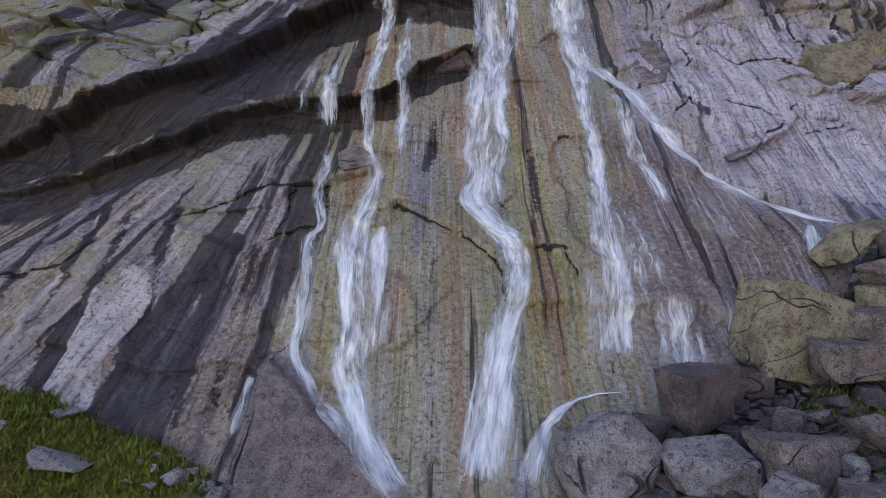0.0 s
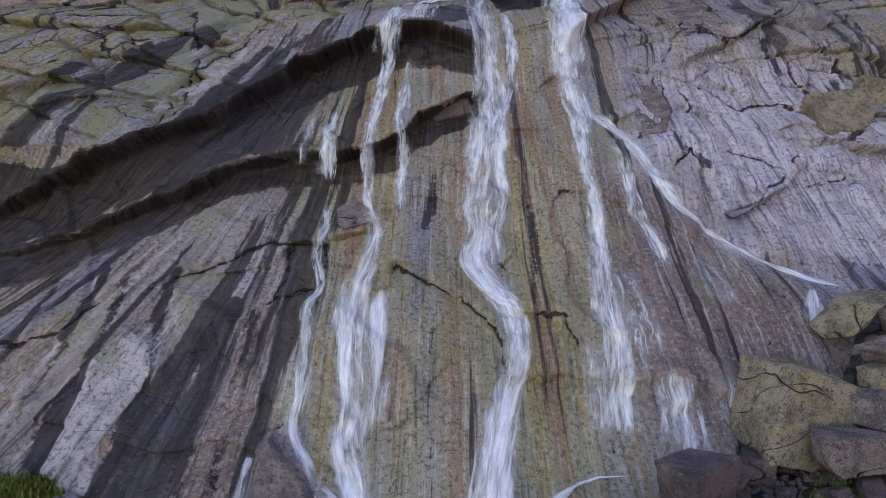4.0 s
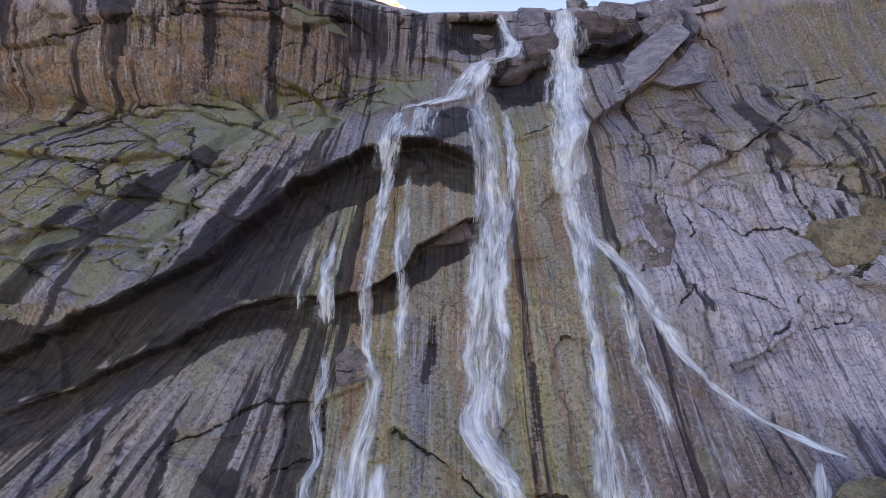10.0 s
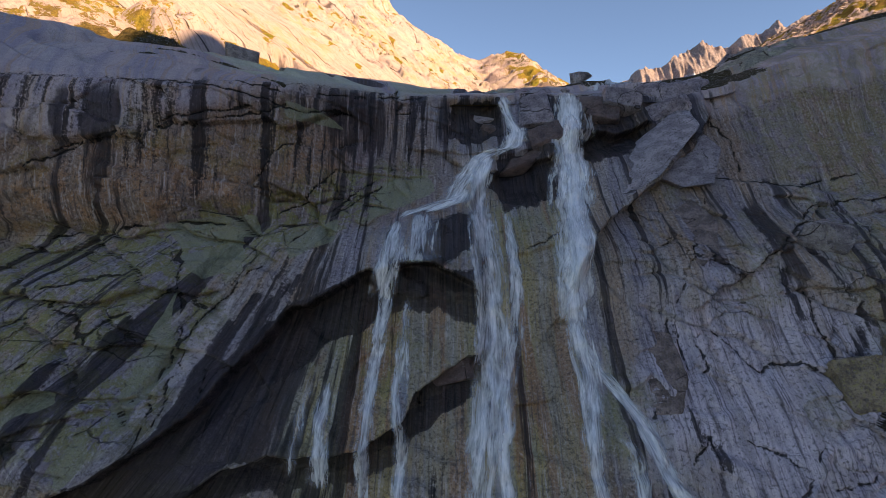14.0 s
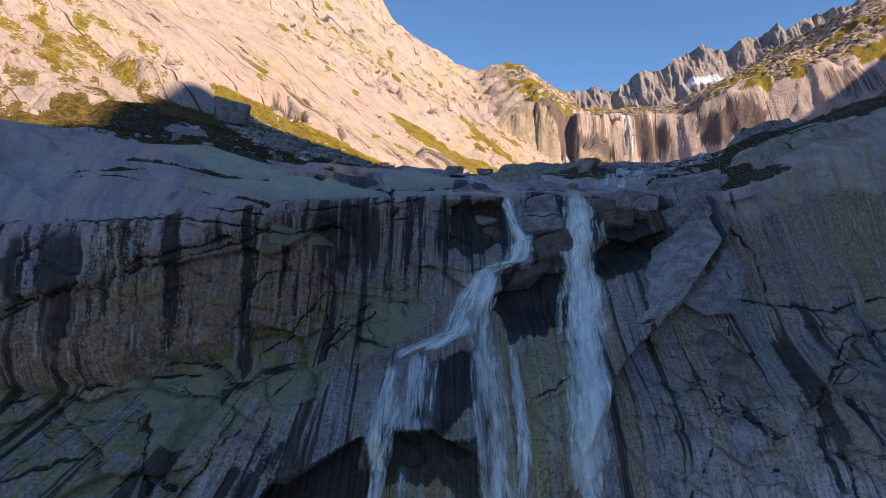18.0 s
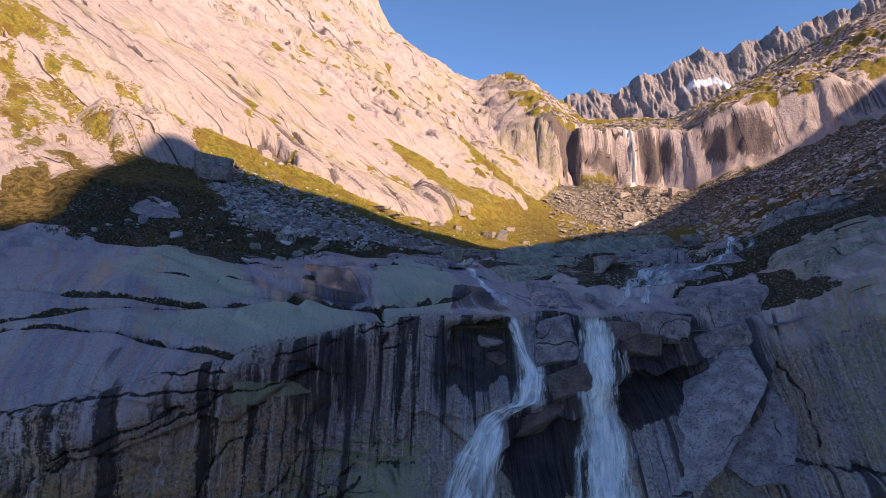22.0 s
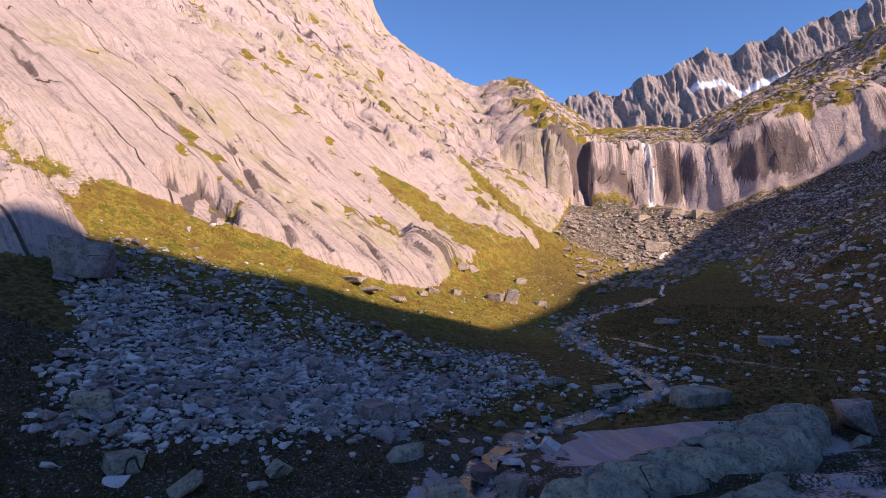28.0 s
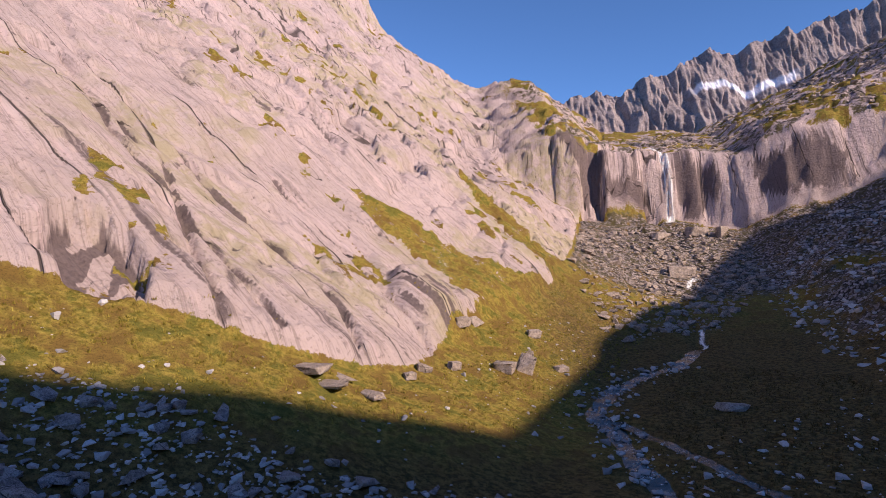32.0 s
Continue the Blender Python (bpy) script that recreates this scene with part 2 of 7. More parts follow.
    s = k.math("ADD", k.attr("streak"), k.math("ADD", k.math("MULTIPLY", k.math("SUBTRACT", run, 0.5), k.math("MULTIPLY", face, 1.9)), k.math("MULTIPLY", k.math("SUBTRACT", thread, 0.5), k.math("MULTIPLY", face, 0.5))))
    calm = k.math("SUBTRACT", 1.0, k.math("MAXIMUM", k.math("MULTIPLY", k.ramp(k.attr("pale"), 0.5, 0.8), 0.85), k.math("MAXIMUM", k.math("MULTIPLY", k.attr("white"), 0.55), k.math("MULTIPLY", k.attr("plain"), 0.85))))
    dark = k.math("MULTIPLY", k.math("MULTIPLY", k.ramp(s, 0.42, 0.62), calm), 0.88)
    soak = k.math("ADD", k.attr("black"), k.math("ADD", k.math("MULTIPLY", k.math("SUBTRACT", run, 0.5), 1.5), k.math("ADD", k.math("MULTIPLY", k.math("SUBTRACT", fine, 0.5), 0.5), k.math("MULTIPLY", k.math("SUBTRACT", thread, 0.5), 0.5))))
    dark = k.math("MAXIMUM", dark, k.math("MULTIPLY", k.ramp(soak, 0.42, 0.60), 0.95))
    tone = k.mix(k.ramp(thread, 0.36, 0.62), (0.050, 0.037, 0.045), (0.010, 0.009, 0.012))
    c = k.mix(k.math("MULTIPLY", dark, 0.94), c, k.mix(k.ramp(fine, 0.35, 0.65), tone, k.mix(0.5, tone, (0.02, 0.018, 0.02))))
    c = k.mix(k.math("MULTIPLY", k.ramp(k.math("ADD", k.attr("lichen"), k.math("MULTIPLY", k.math("SUBTRACT", mid, 0.5), 0.9)), 0.4, 0.6), 0.75), c, k.mix(k.ramp(fine, 0.4, 0.62), (0.20, 0.215, 0.13), (0.40, 0.41, 0.27)))
    c = k.mix(k.ramp(k.math("ADD", k.attr("turf"), k.math("MULTIPLY", k.math("SUBTRACT", fine, 0.5), 0.8)), 0.4, 0.58), c, k.mix(k.ramp(grain, 0.35, 0.65), (0.012, 0.010, 0.004), (0.07, 0.052, 0.018)))
    # warm light from the sunlit wall, painted on the slabs
    c = k.mix(k.math("MULTIPLY", k.attr("ochre"), k.ramp(mid, 0.40, 0.60, 0.7, 1.0)), c, (0.68, 0.43, 0.29))
    c = k.mix(k.math("MULTIPLY", k.ramp(fine, 0.53, 0.61), k.math("MULTIPLY", face, 0.62)), c, (0.06, 0.054, 0.052))
    c = k.mix(k.math("MULTIPLY", k.ramp(fine, 0.46, 0.36), k.math("MULTIPLY", k.math("SUBTRACT", 1.0, dark), 0.38)), c, (0.6, 0.57, 0.54))
    c = k.mix(k.math("MULTIPLY", k.ramp(grain, 0.54, 0.66), 0.5), c, (0.045, 0.045, 0.045))
    c = k.mix(k.math("MULTIPLY", k.ramp(grain, 0.45, 0.33), k.math("MULTIPLY", k.math("SUBTRACT", 1.0, dark), 0.42)), c, (0.56, 0.54, 0.52))
    cr = k.ramp(k.math("ADD", k.attr("seam"), k.math("MULTIPLY", k.math("SUBTRACT", fine, 0.5), 0.9)), 0.50, 0.80)
    cr2 = k.math("MULTIPLY", joints(k, k.scaled(p, (0.7, 0.6, 1.5)), 0.36, 0.014), k.ramp(k.attr("blocks"), 0.2, 0.8, 0.15, 0.7))
    cr = k.math("MAXIMUM", cr, cr2)
    c = k.mix(k.math("MULTIPLY", cr, 0.85), c, (0.02, 0.018, 0.016))
    k.color(c, (1.03, 0.98, 1.0))
    k.rough(k.ramp(k.math("ADD", k.attr("wet"), k.math("MULTIPLY", k.math("SUBTRACT", dark, 0.5), 0.5)), 0.0, 0.9, 0.85, 0.26))
    h = k.math("ADD", k.math("MULTIPLY", mid, 0.9), k.math("ADD", k.math("MULTIPLY", fine, 0.4), k.math("MULTIPLY", grain, 0.08)))
    h = k.math("ADD", h, k.math("MULTIPLY", thread, 0.10))
    k.bump(k.math("SUBTRACT", h, k.math("MULTIPLY", cr, 0.9)), 1.0, 0.25)
    return k.m


def valley_rock():
    """Slabs, turf and gravel of the valley, mixed by where each lies."""
    k = Nodes("valley_ground", 0.9)
    k.b.inputs["Specular IOR Level"].default_value = 0.1
    p = k.place()
    big, mid = k.noise(p, 0.035, 6, 0.6), k.noise(p, 0.28, 7, 0.65)
    fine, grain = k.noise(p, 1.6, 6, 0.68), k.noise(p, 9.0, 4, 0.7)
    lane, fall = k.attr("lane"), k.attr("fall")
    v1 = k.put("ShaderNodeCombineXYZ", X=k.math("MULTIPLY", lane, 0.42), Y=k.math("MULTIPLY", fall, 0.012), Z=0.0).outputs[0]
    v2 = k.put("ShaderNodeCombineXYZ", X=k.math("MULTIPLY", lane, 1.7), Y=k.math("MULTIPLY", fall, 0.055), Z=3.0).outputs[0]
    run, thread = k.noise(v1, 1.0, 7, 0.66, 0.3), k.noise(v2, 1.0, 6, 0.68, 0.3)
    rock = k.mix(k.ramp(big, 0.35, 0.65), (0.46, 0.39, 0.355), (0.54, 0.455, 0.42))
    rock = k.mix(k.math("MULTIPLY", k.ramp(mid, 0.50, 0.64), 0.3), rock, (0.27, 0.23, 0.20))
    rock = k.mix(k.math("MULTIPLY", k.ramp(thread, 0.52, 0.62), 0.46), rock, (0.2, 0.165, 0.15))
    v3 = k.put("ShaderNodeCombineXYZ", X=k.math("MULTIPLY", lane, 4.2), Y=k.math("MULTIPLY", fall, 0.16), Z=7.0).outputs[0]
    hair = k.noise(v3, 1.0, 4, 0.65, 0.3)
    rock = k.mix(k.math("MULTIPLY", k.ramp(hair, 0.54, 0.63), 0.28), rock, (0.17, 0.14, 0.125))
    rock = k.mix(k.math("MULTIPLY", k.ramp(run, 0.45, 0.36), 0.5), rock, (0.62, 0.50, 0.48))
    rock = k.mix(k.math("MULTIPLY", k.ramp(fine, 0.54, 0.64), 0.45), rock, (0.15, 0.125, 0.11))
    rock = k.mix(k.math("MULTIPLY", k.attr("moss"), k.ramp(mid, 0.38, 0.56)), rock, (0.36, 0.34, 0.16))
    s = k.math("ADD", k.attr("streak"), k.math("ADD", k.math("MULTIPLY", k.math("SUBTRACT", run, 0.5), 1.3), k.math("MULTIPLY", k.math("SUBTRACT", thread, 0.5), 0.7)))
    rock = k.mix(k.math("MULTIPLY", k.ramp(s, 0.44, 0.70), 0.85), rock, k.mix(k.ramp(fine, 0.3, 0.7), (0.07, 0.055, 0.055), (0.15, 0.12, 0.115)))
    slant = k.put("ShaderNodeCombineXYZ", X=lane, Y=k.math("MULTIPLY", fall, 0.16), Z=0.0).outputs[0]
    cr = cracks(k, slant, 0.05, 0.005, 0.47)
    cr = k.math("MAXIMUM", cr, cracks(k, slant, 0.16, 0.005, 0.53))
    cr = k.math("MAXIMUM", cr, k.math("MULTIPLY", joints(k, k.put("ShaderNodeCombineXYZ", X=lane, Y=k.math("MULTIPLY", fall, 0.5), Z=5.0).outputs[0], 0.22, 0.03), k.attr("crag")))
    rock = k.mix(k.math("MULTIPLY", cr, 0.8), rock, (0.035, 0.028, 0.025))
    turf = k.mix(k.ramp(fine, 0.36, 0.60), (0.16, 0.135, 0.02), (0.36, 0.29, 0.06))
    turf = k.mix(k.ramp(mid, 0.40, 0.56), (0.20, 0.135, 0.035), turf)
    turf = k.mix(k.math("MULTIPLY", k.ramp(mid, 0.52, 0.62), 0.8), turf, (0.13, 0.135, 0.025))
    # darker brown copy of the turf, painted where the ridge's shadow lies
    turf = k.mix(k.math("MULTIPLY", k.attr("shadeturf"), 0.9), turf, k.mix(k.ramp(fine, 0.38, 0.62), (0.062, 0.048, 0.019), (0.21, 0.15, 0.055)))
    turf = k.mix(k.math("MULTIPLY", k.ramp(grain, 0.5, 0.64), 0.6), turf, (0.025, 0.024, 0.008))
    cell = k.t.nodes.new("ShaderNodeTexVoronoi")
    k.wire(cell.inputs["Vector"], p)
    cell.inputs["Scale"].default_value = 1.3
    tint = k.put("ShaderNodeSeparateColor", Color=cell.outputs["Color"]).outputs[0]
    grav = k.mix(k.ramp(tint, 0.1, 0.9), (0.15, 0.135, 0.128), (0.46, 0.42, 0.40))
    grav = k.mix(k.ramp(cell.outputs["Distance"], 0.42, 0.68), grav, (0.045, 0.040, 0.030))
    grav = k.mix(k.math("MULTIPLY", k.ramp(grain, 0.5, 0.62), 0.5), grav, (0.07, 0.066, 0.064))
    grav = k.mix(k.math("MULTIPLY", k.ramp(mid, 0.50, 0.58), 0.8), grav, (0.085, 0.075, 0.028))
    edge = k.math("ADD", k.attr("grass"), k.math("MULTIPLY", k.math("SUBTRACT", fine, 0.5), 1.1))
    g = k.ramp(edge, 0.44, 0.54)
    c = k.mix(g, rock, turf)
    edge2 = k.math("ADD", k.attr("stony"), k.math("MULTIPLY", k.math("SUBTRACT", mid, 0.5), 0.9))
    c = k.mix(k.ramp(edge2, 0.42, 0.6), c, grav)
    k.color(c, (1.02, 0.96, 1.03))
    h = k.math("ADD", k.math("MULTIPLY", mid, 2.2), k.math("ADD", k.math("MULTIPLY", fine, 0.8), k.math("MULTIPLY", grain, 0.18)))
    h = k.math("ADD", h, k.math("MULTIPLY", thread, 0.45))
    k.bump(k.math("SUBTRACT", h, k.math("MULTIPLY", k.math("MULTIPLY", cr, k.math("SUBTRACT", 1.0, g)), 1.2)), 1.0, 0.5)
    return k.m


def far_rock():
    k = Nodes("far_granite", 0.9)
    p = k.place()
    mid, fine = k.noise(p, 0.012, 7, 0.65), k.noise(p, 0.06, 6, 0.7)
    c = k.mix(k.ramp(mid, 0.4, 0.62), (0.37, 0.31, 0.285), (0.26, 0.225, 0.22))
    c = k.mix(k.math("MULTIPLY", k.ramp(fine, 0.5, 0.68), 0.5), c, (0.12, 0.11, 0.11))
    chip = k.noise(p, 0.22, 5, 0.72)
    c = k.mix(k.math("MULTIPLY", k.ramp(chip, 0.5, 0.62), 0.55), c, (0.10, 0.09, 0.092))
    c = k.mix(k.math("MULTIPLY", k.ramp(chip, 0.46, 0.36), 0.4), c, (0.50, 0.44, 0.42))
    c = k.mix(k.attr("snow"), c, (0.82, 0.84, 0.88))
    k.color(c, (1.0, 0.97, 1.06))
    k.bump(k.math("ADD", mid, k.math("ADD", k.math("MULTIPLY", fine, 0.5), k.math("MULTIPLY", chip, 0.25))), 1.0, 14.0)
    return k.m


def boulder_rock(name, a, b, lichen=(0.33, 0.31, 0.10), amount=0.5, rough=0.85):
    """Weathered granite block: speckled, with lichen spots, a little different on each."""
    k = Nodes(name, rough)
    k.b.inputs["Specular IOR Level"].default_value = 0.16
    p = k.place()
    rnd = k.t.nodes.new("ShaderNodeObjectInfo").outputs["Random"]
    q = k.t.nodes.new("ShaderNodeVectorMath")
    k.wire(q.inputs[0], p)
    k.wire(q.inputs[1], k.put("ShaderNodeCombineXYZ", X=k.math("MULTIPLY", rnd, 37.0), Y=k.math("MULTIPLY", rnd, 11.0), Z=0.0).outputs[0])
    p = q.outputs[0]
    mid, fine, grain = k.noise(p, 1.1, 7, 0.66), k.noise(p, 5.0, 6, 0.72), k.noise(p, 22.0, 3, 0.75)
    c = k.mix(k.ramp(mid, 0.40, 0.60), k.mix(0.35, a, (0.06, 0.05, 0.05)), b)
    c = k.mix(k.math("MULTIPLY", rnd, 0.4), c, k.mix(0.5, a, (0.17, 0.14, 0.13)))
    c = k.mix(k.math("MULTIPLY", k.ramp(fine, 0.47, 0.38), 0.8), c, (0.085, 0.075, 0.07))
    c = k.mix(k.math("MULTIPLY", k.ramp(fine, 0.53, 0.62), amount), c, lichen)
    c = k.mix(k.math("MULTIPLY", k.ramp(grain, 0.53, 0.64), 0.7), c, (0.06, 0.06, 0.06))
    c = k.mix(k.math("MULTIPLY", k.ramp(grain, 0.45, 0.34), 0.6), c, (0.62, 0.60, 0.56))
    cr = k.math("MAXIMUM", cracks(k, p, 0.25, 0.005, 0.54), cracks(k, k.scaled(p, (0.4, 0.9, 1.3)), 0.32, 0.005, 0.54))
    c = k.mix(k.math("MULTIPLY", cr, 0.85), c, (0.025, 0.021, 0.018))
    k.color(c, (1.02, 0.96, 1.02))
    k.bump(k.math("SUBTRACT", k.math("ADD", mid, k.math("ADD", k.math("MULTIPLY", fine, 0.6), k.math("MULTIPLY", grain, 0.15))), cr), 1.0, 0.3)
    return k.m


def scree_rock():
    k = Nodes("scree_granite", 0.9)
    p = k.place()
    rnd = k.t.nodes.new("ShaderNodeNewGeometry").outputs["Random Per Island"]
    fine, grain = k.noise(p, 2.2, 5, 0.65), k.noise(p, 12.0, 3, 0.7)
    c = k.mix(rnd, (0.24, 0.23, 0.225), (0.64, 0.62, 0.59))
    c = k.mix(k.math("MULTIPLY", k.ramp(fine, 0.5, 0.66), 0.45), c, (0.26, 0.27, 0.17))
    c = k.mix(k.math("MULTIPLY", k.ramp(grain, 0.52, 0.7), 0.5), c, (0.1, 0.095, 0.09))
    k.color(c, (1.0, 0.97, 1.04))
    k.bump(k.math("ADD", fine, k.math("MULTIPLY", grain, 0.3)), 0.6, 0.15)
    return k.m


def falling_water():
    """White broken water: strands of foam with gaps between them, see-through towards the edges."""
    k = Nodes("falling_water", 0.35)
    u, s, edge = k.attr("across"), k.attr("along"), k.attr("edge")

    def strands(a, b, detail, rough, warp):
        v = k.put("ShaderNodeCombineXYZ", X=k.math("MULTIPLY", u, a), Y=k.math("MULTIPLY", s, b), Z=k.attr("seed")).outputs[0]
        return k.noise(v, 1.0, detail, rough, warp)

    a, b, d = strands(1.7, 0.34, 5, 0.6, 0.8), strands(5.5, 0.85, 6, 0.72, 0.9), strands(14.0, 0.7, 4, 0.7, 0.3)
    lumps = k.math("ADD", k.math("MULTIPLY", k.math("SUBTRACT", a, 0.5), 2.8), k.math("MULTIPLY", k.math("SUBTRACT", b, 0.5), 1.5))
    lumps = k.math("ADD", lumps, k.math("MULTIPLY", k.math("SUBTRACT", d, 0.5), 0.55))
    f = k.math("ADD", lumps, k.math("MULTIPLY", edge, 0.95))
    f = k.ramp(f, k.attr("thin"), k.math("ADD", k.attr("thin"), 1.6))
    k.color(k.mix(k.ramp(b, 0.35, 0.6), (0.78, 0.82, 0.88), (0.95, 0.94, 0.95)))
    k.bump(k.math("ADD", a, k.math("MULTIPLY", b, 0.5)), 0.6, 0.2)
    clear = k.t.nodes.new("ShaderNodeBsdfTransparent")
    mixer = k.t.nodes.new("ShaderNodeMixShader")
    k.wire(mixer.inputs[0], k.math("MULTIPLY", f, 0.97))
    k.wire(mixer.inputs[1], clear.outputs[0])
    k.wire(mixer.inputs[2], k.b.outputs[0])
    k.wire(k.t.nodes["Material Output"].inputs[0], mixer.outputs[0])
    return k.m


def stream_water():
    """A shallow stream over a dark bed: glossy, with broken white riffles."""
    k = Nodes("stream_water", 0.06)
    p = k.place()
    r, f = k.noise(p, 1.2, 5, 0.65, 0.5), k.noise(p, 4.0, 4, 0.7)
    foam = k.math("MULTIPLY", k.ramp(r, 0.56, 0.66), k.ramp(f, 0.45, 0.6))
    foam = k.math("MULTIPLY", foam, k.attr("riffle"))
    k.color(k.mix(foam, (0.035, 0.035, 0.032), (0.85, 0.88, 0.9)))
    k.rough(k.ramp(foam, 0, 1, 0.07, 0.6))
    k.b.inputs["Specular IOR Level"].default_value = 0.5
    k.bump(k.math("ADD", r, k.math("MULTIPLY", f, 0.5)), 0.5, 0.12)
    return k.m


def grass_blades(name, a, b):
    k = Nodes(name, 0.85)
    k.b.inputs["Specular IOR Level"].default_value = 0.1
    rnd = k.t.nodes.new("ShaderNodeNewGeometry").outputs["Random Per Island"]
    k.color(k.mix(rnd, a, b))
    return k.m


ROCK, LAND, FAR = face_rock(), valley_rock(), far_rock()
BROWN_ROCK = boulder_rock("brown_boulder", (0.24, 0.175, 0.15), (0.40, 0.31, 0.265), (0.36, 0.30, 0.16), 0.3)
GREY_ROCK = boulder_rock("grey_boulder", (0.30, 0.275, 0.265), (0.47, 0.44, 0.415), (0.36, 0.33, 0.17), 0.35)
GOLD_ROCK = boulder_rock("lichen_boulder", (0.34, 0.26, 0.15), (0.52, 0.42, 0.26), (0.42, 0.40, 0.10), 0.7)
RED_ROCK = boulder_rock("wet_red_boulder", (0.13, 0.085, 0.08), (0.24, 0.165, 0.15), (0.26, 0.19, 0.15), 0.3, 0.4)
PALE_ROCK = boulder_rock("pale_boulder", (0.40, 0.37, 0.35), (0.56, 0.53, 0.49), (0.40, 0.42, 0.20), 0.5)
GREEN_ROCK = boulder_rock("lichened_slab", (0.36, 0.38, 0.31), (0.48, 0.50, 0.39), (0.46, 0.50, 0.30), 0.5)
SLAB_ROCK = boulder_rock("lilac_slab", (0.34, 0.305, 0.345), (0.50, 0.45, 0.47), (0.42, 0.42, 0.33), 0.25, 0.6)
FLAKE_ROCK = boulder_rock("pale_flake", (0.46, 0.42, 0.44), (0.62, 0.57, 0.58), (0.42, 0.40, 0.36), 0.2, 0.6)
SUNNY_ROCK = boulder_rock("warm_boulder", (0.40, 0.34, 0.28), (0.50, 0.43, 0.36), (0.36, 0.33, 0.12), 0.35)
SCREE = scree_rock()
FALLS, STREAM = falling_water(), stream_water()
BLADES_GREEN = grass_blades("green_turf", (0.085, 0.12, 0.022), (0.27, 0.28, 0.06))
BLADES_OLIVE = grass_blades("olive_turf", (0.15, 0.125, 0.02), (0.36, 0.29, 0.06))
# blades of the shaded turf, shade included in their colour
BLADES_SHADE = grass_blades("shade_brown_turf", (0.045, 0.035, 0.014), (0.17, 0.12, 0.043))

# ---- relief of the face and of the ground ----
def edge_step(x, z, pts, h, decay=6.0, under=0.0, jitter=0.22, seed=3):
    """A sheet of rock that ends in an overhanging edge along pts (x, z): how far it stands out."""
    pts = sorted(pts)
    xs, zs = [p[0] for p in pts], [p[1] for p in pts]
    ze = np.interp(x, xs, zs) + jitter * fbm(x / 1.3, 0 * x + seed, seed, 4) * 1.6
    d = z - ze
    fade = sst(x, xs[0] - 0.8, xs[0] + 0.4) * (1 - sst(x, xs[-1] - 0.4, xs[-1] + 0.8))
    return fade * (h * sst(d, -0.22, 0.3) * np.exp(-np.maximum(d, 0) / decay) - under * (1 - sst(d, -0.3, 0.15)) * np.exp(np.minimum(d, 0) / 2.0))


def streak_line(x, z):
    """The place at which the water that stains (x, z) started: the runs lean to the left on the left of the face and fan out downwards."""
    a = np.where(z < 8.5, 8.5 - z, np.where(z < 21.5, 21.5 - z, 0))
    lo, hi = x + 0.0, x + 0.75 * a + 1e-6
    for _ in range(22):
        m = 0.5 * (lo + hi)
        over = m - 0.75 * (1 - sst(m, -15, -5)) * a > x
        hi, lo = np.where(over, m, hi), np.where(over, lo, m)
    return lo


def near_line(x, z, pts, reach=6.0):
    """Distance to a polyline; past reach it only says far."""
    x, z = np.broadcast_arrays(np.asarray(x, float), np.asarray(z, float))
    xs, zs = [q[0] for q in pts], [q[1] for q in pts]
    best = np.full(x.shape, 1e3)
    close = (x > min(xs) - reach) & (x < max(xs) + reach) & (z > min(zs) - reach) & (z < max(zs) + reach)
    x, z = x[close], z[close]
    near = np.full(x.shape, 1e3)
    for (ax, az), (bx, bz) in zip(pts[:-1], pts[1:]):
        dx, dz = bx - ax, bz - az
        q = np.clip(((x - ax) * dx + (z - az) * dz) / (dx * dx + dz * dz + 1e-9), 0, 1)
        near = np.minimum(near, np.hypot(x - ax - q * dx, z - az - q * dz))
    best[close] = near
    return best


def inside(x, z, poly, soft=0.5, warp=0.6, seed=5):
    """1 inside a polygon, 0 outside, with an uneven edge."""
    x, z = np.broadcast_arrays(np.asarray(x, float), np.asarray(z, float))
    out = np.zeros(x.shape)
    pad = soft + warp
    xs, zs = [q[0] for q in poly], [q[1] for q in poly]
    close = (x > min(xs) - pad) & (x < max(xs) + pad) & (z > min(zs) - pad) & (z < max(zs) + pad)
    x, z = x[close], z[close]
    wx_, wz_ = x + warp * fbm(x / 1.7, z / 1.7, seed), z + warp * fbm(x / 1.7, z / 1.7, seed + 9)
    odd = np.zeros(x.shape, bool)
    ring = poly + poly[:1]
    for (ax, az), (bx, bz) in zip(ring[:-1], ring[1:]):
        if az != bz:
            odd ^= ((az > wz_) != (bz > wz_)) & (wx_ < (bx - ax) * (wz_ - az) / (bz - az) + ax)
    d = near_line(wx_, wz_, ring, 1e3)
    out[close] = sst(np.where(odd, d, -d), -soft, soft)
    return out


def strokes(x, z, lines, width, seed=0):
    """Long stains down the rock: 1 along each line, fading out over its width and towards its ends."""
    wx_ = x + 0.25 * fbm(x / 0.9, z / 2.5, seed, 3)
    out = np.zeros(np.shape(x))
    for k, q in enumerate(lines):
        d = near_line(wx_, z, q, 2.5 * width)
        w = width * (0.75 + 0.5 * ((k * 7) % 5) / 4)
        zs = [p[1] for p in q]
        ends = sst(z, min(zs) - 1.2, min(zs) + 0.4) * (1 - sst(z, max(zs) - 0.2, max(zs) + 0.8))
        out = np.maximum(out, (1 - sst(d, 0.0, w)) * ends)
    return out


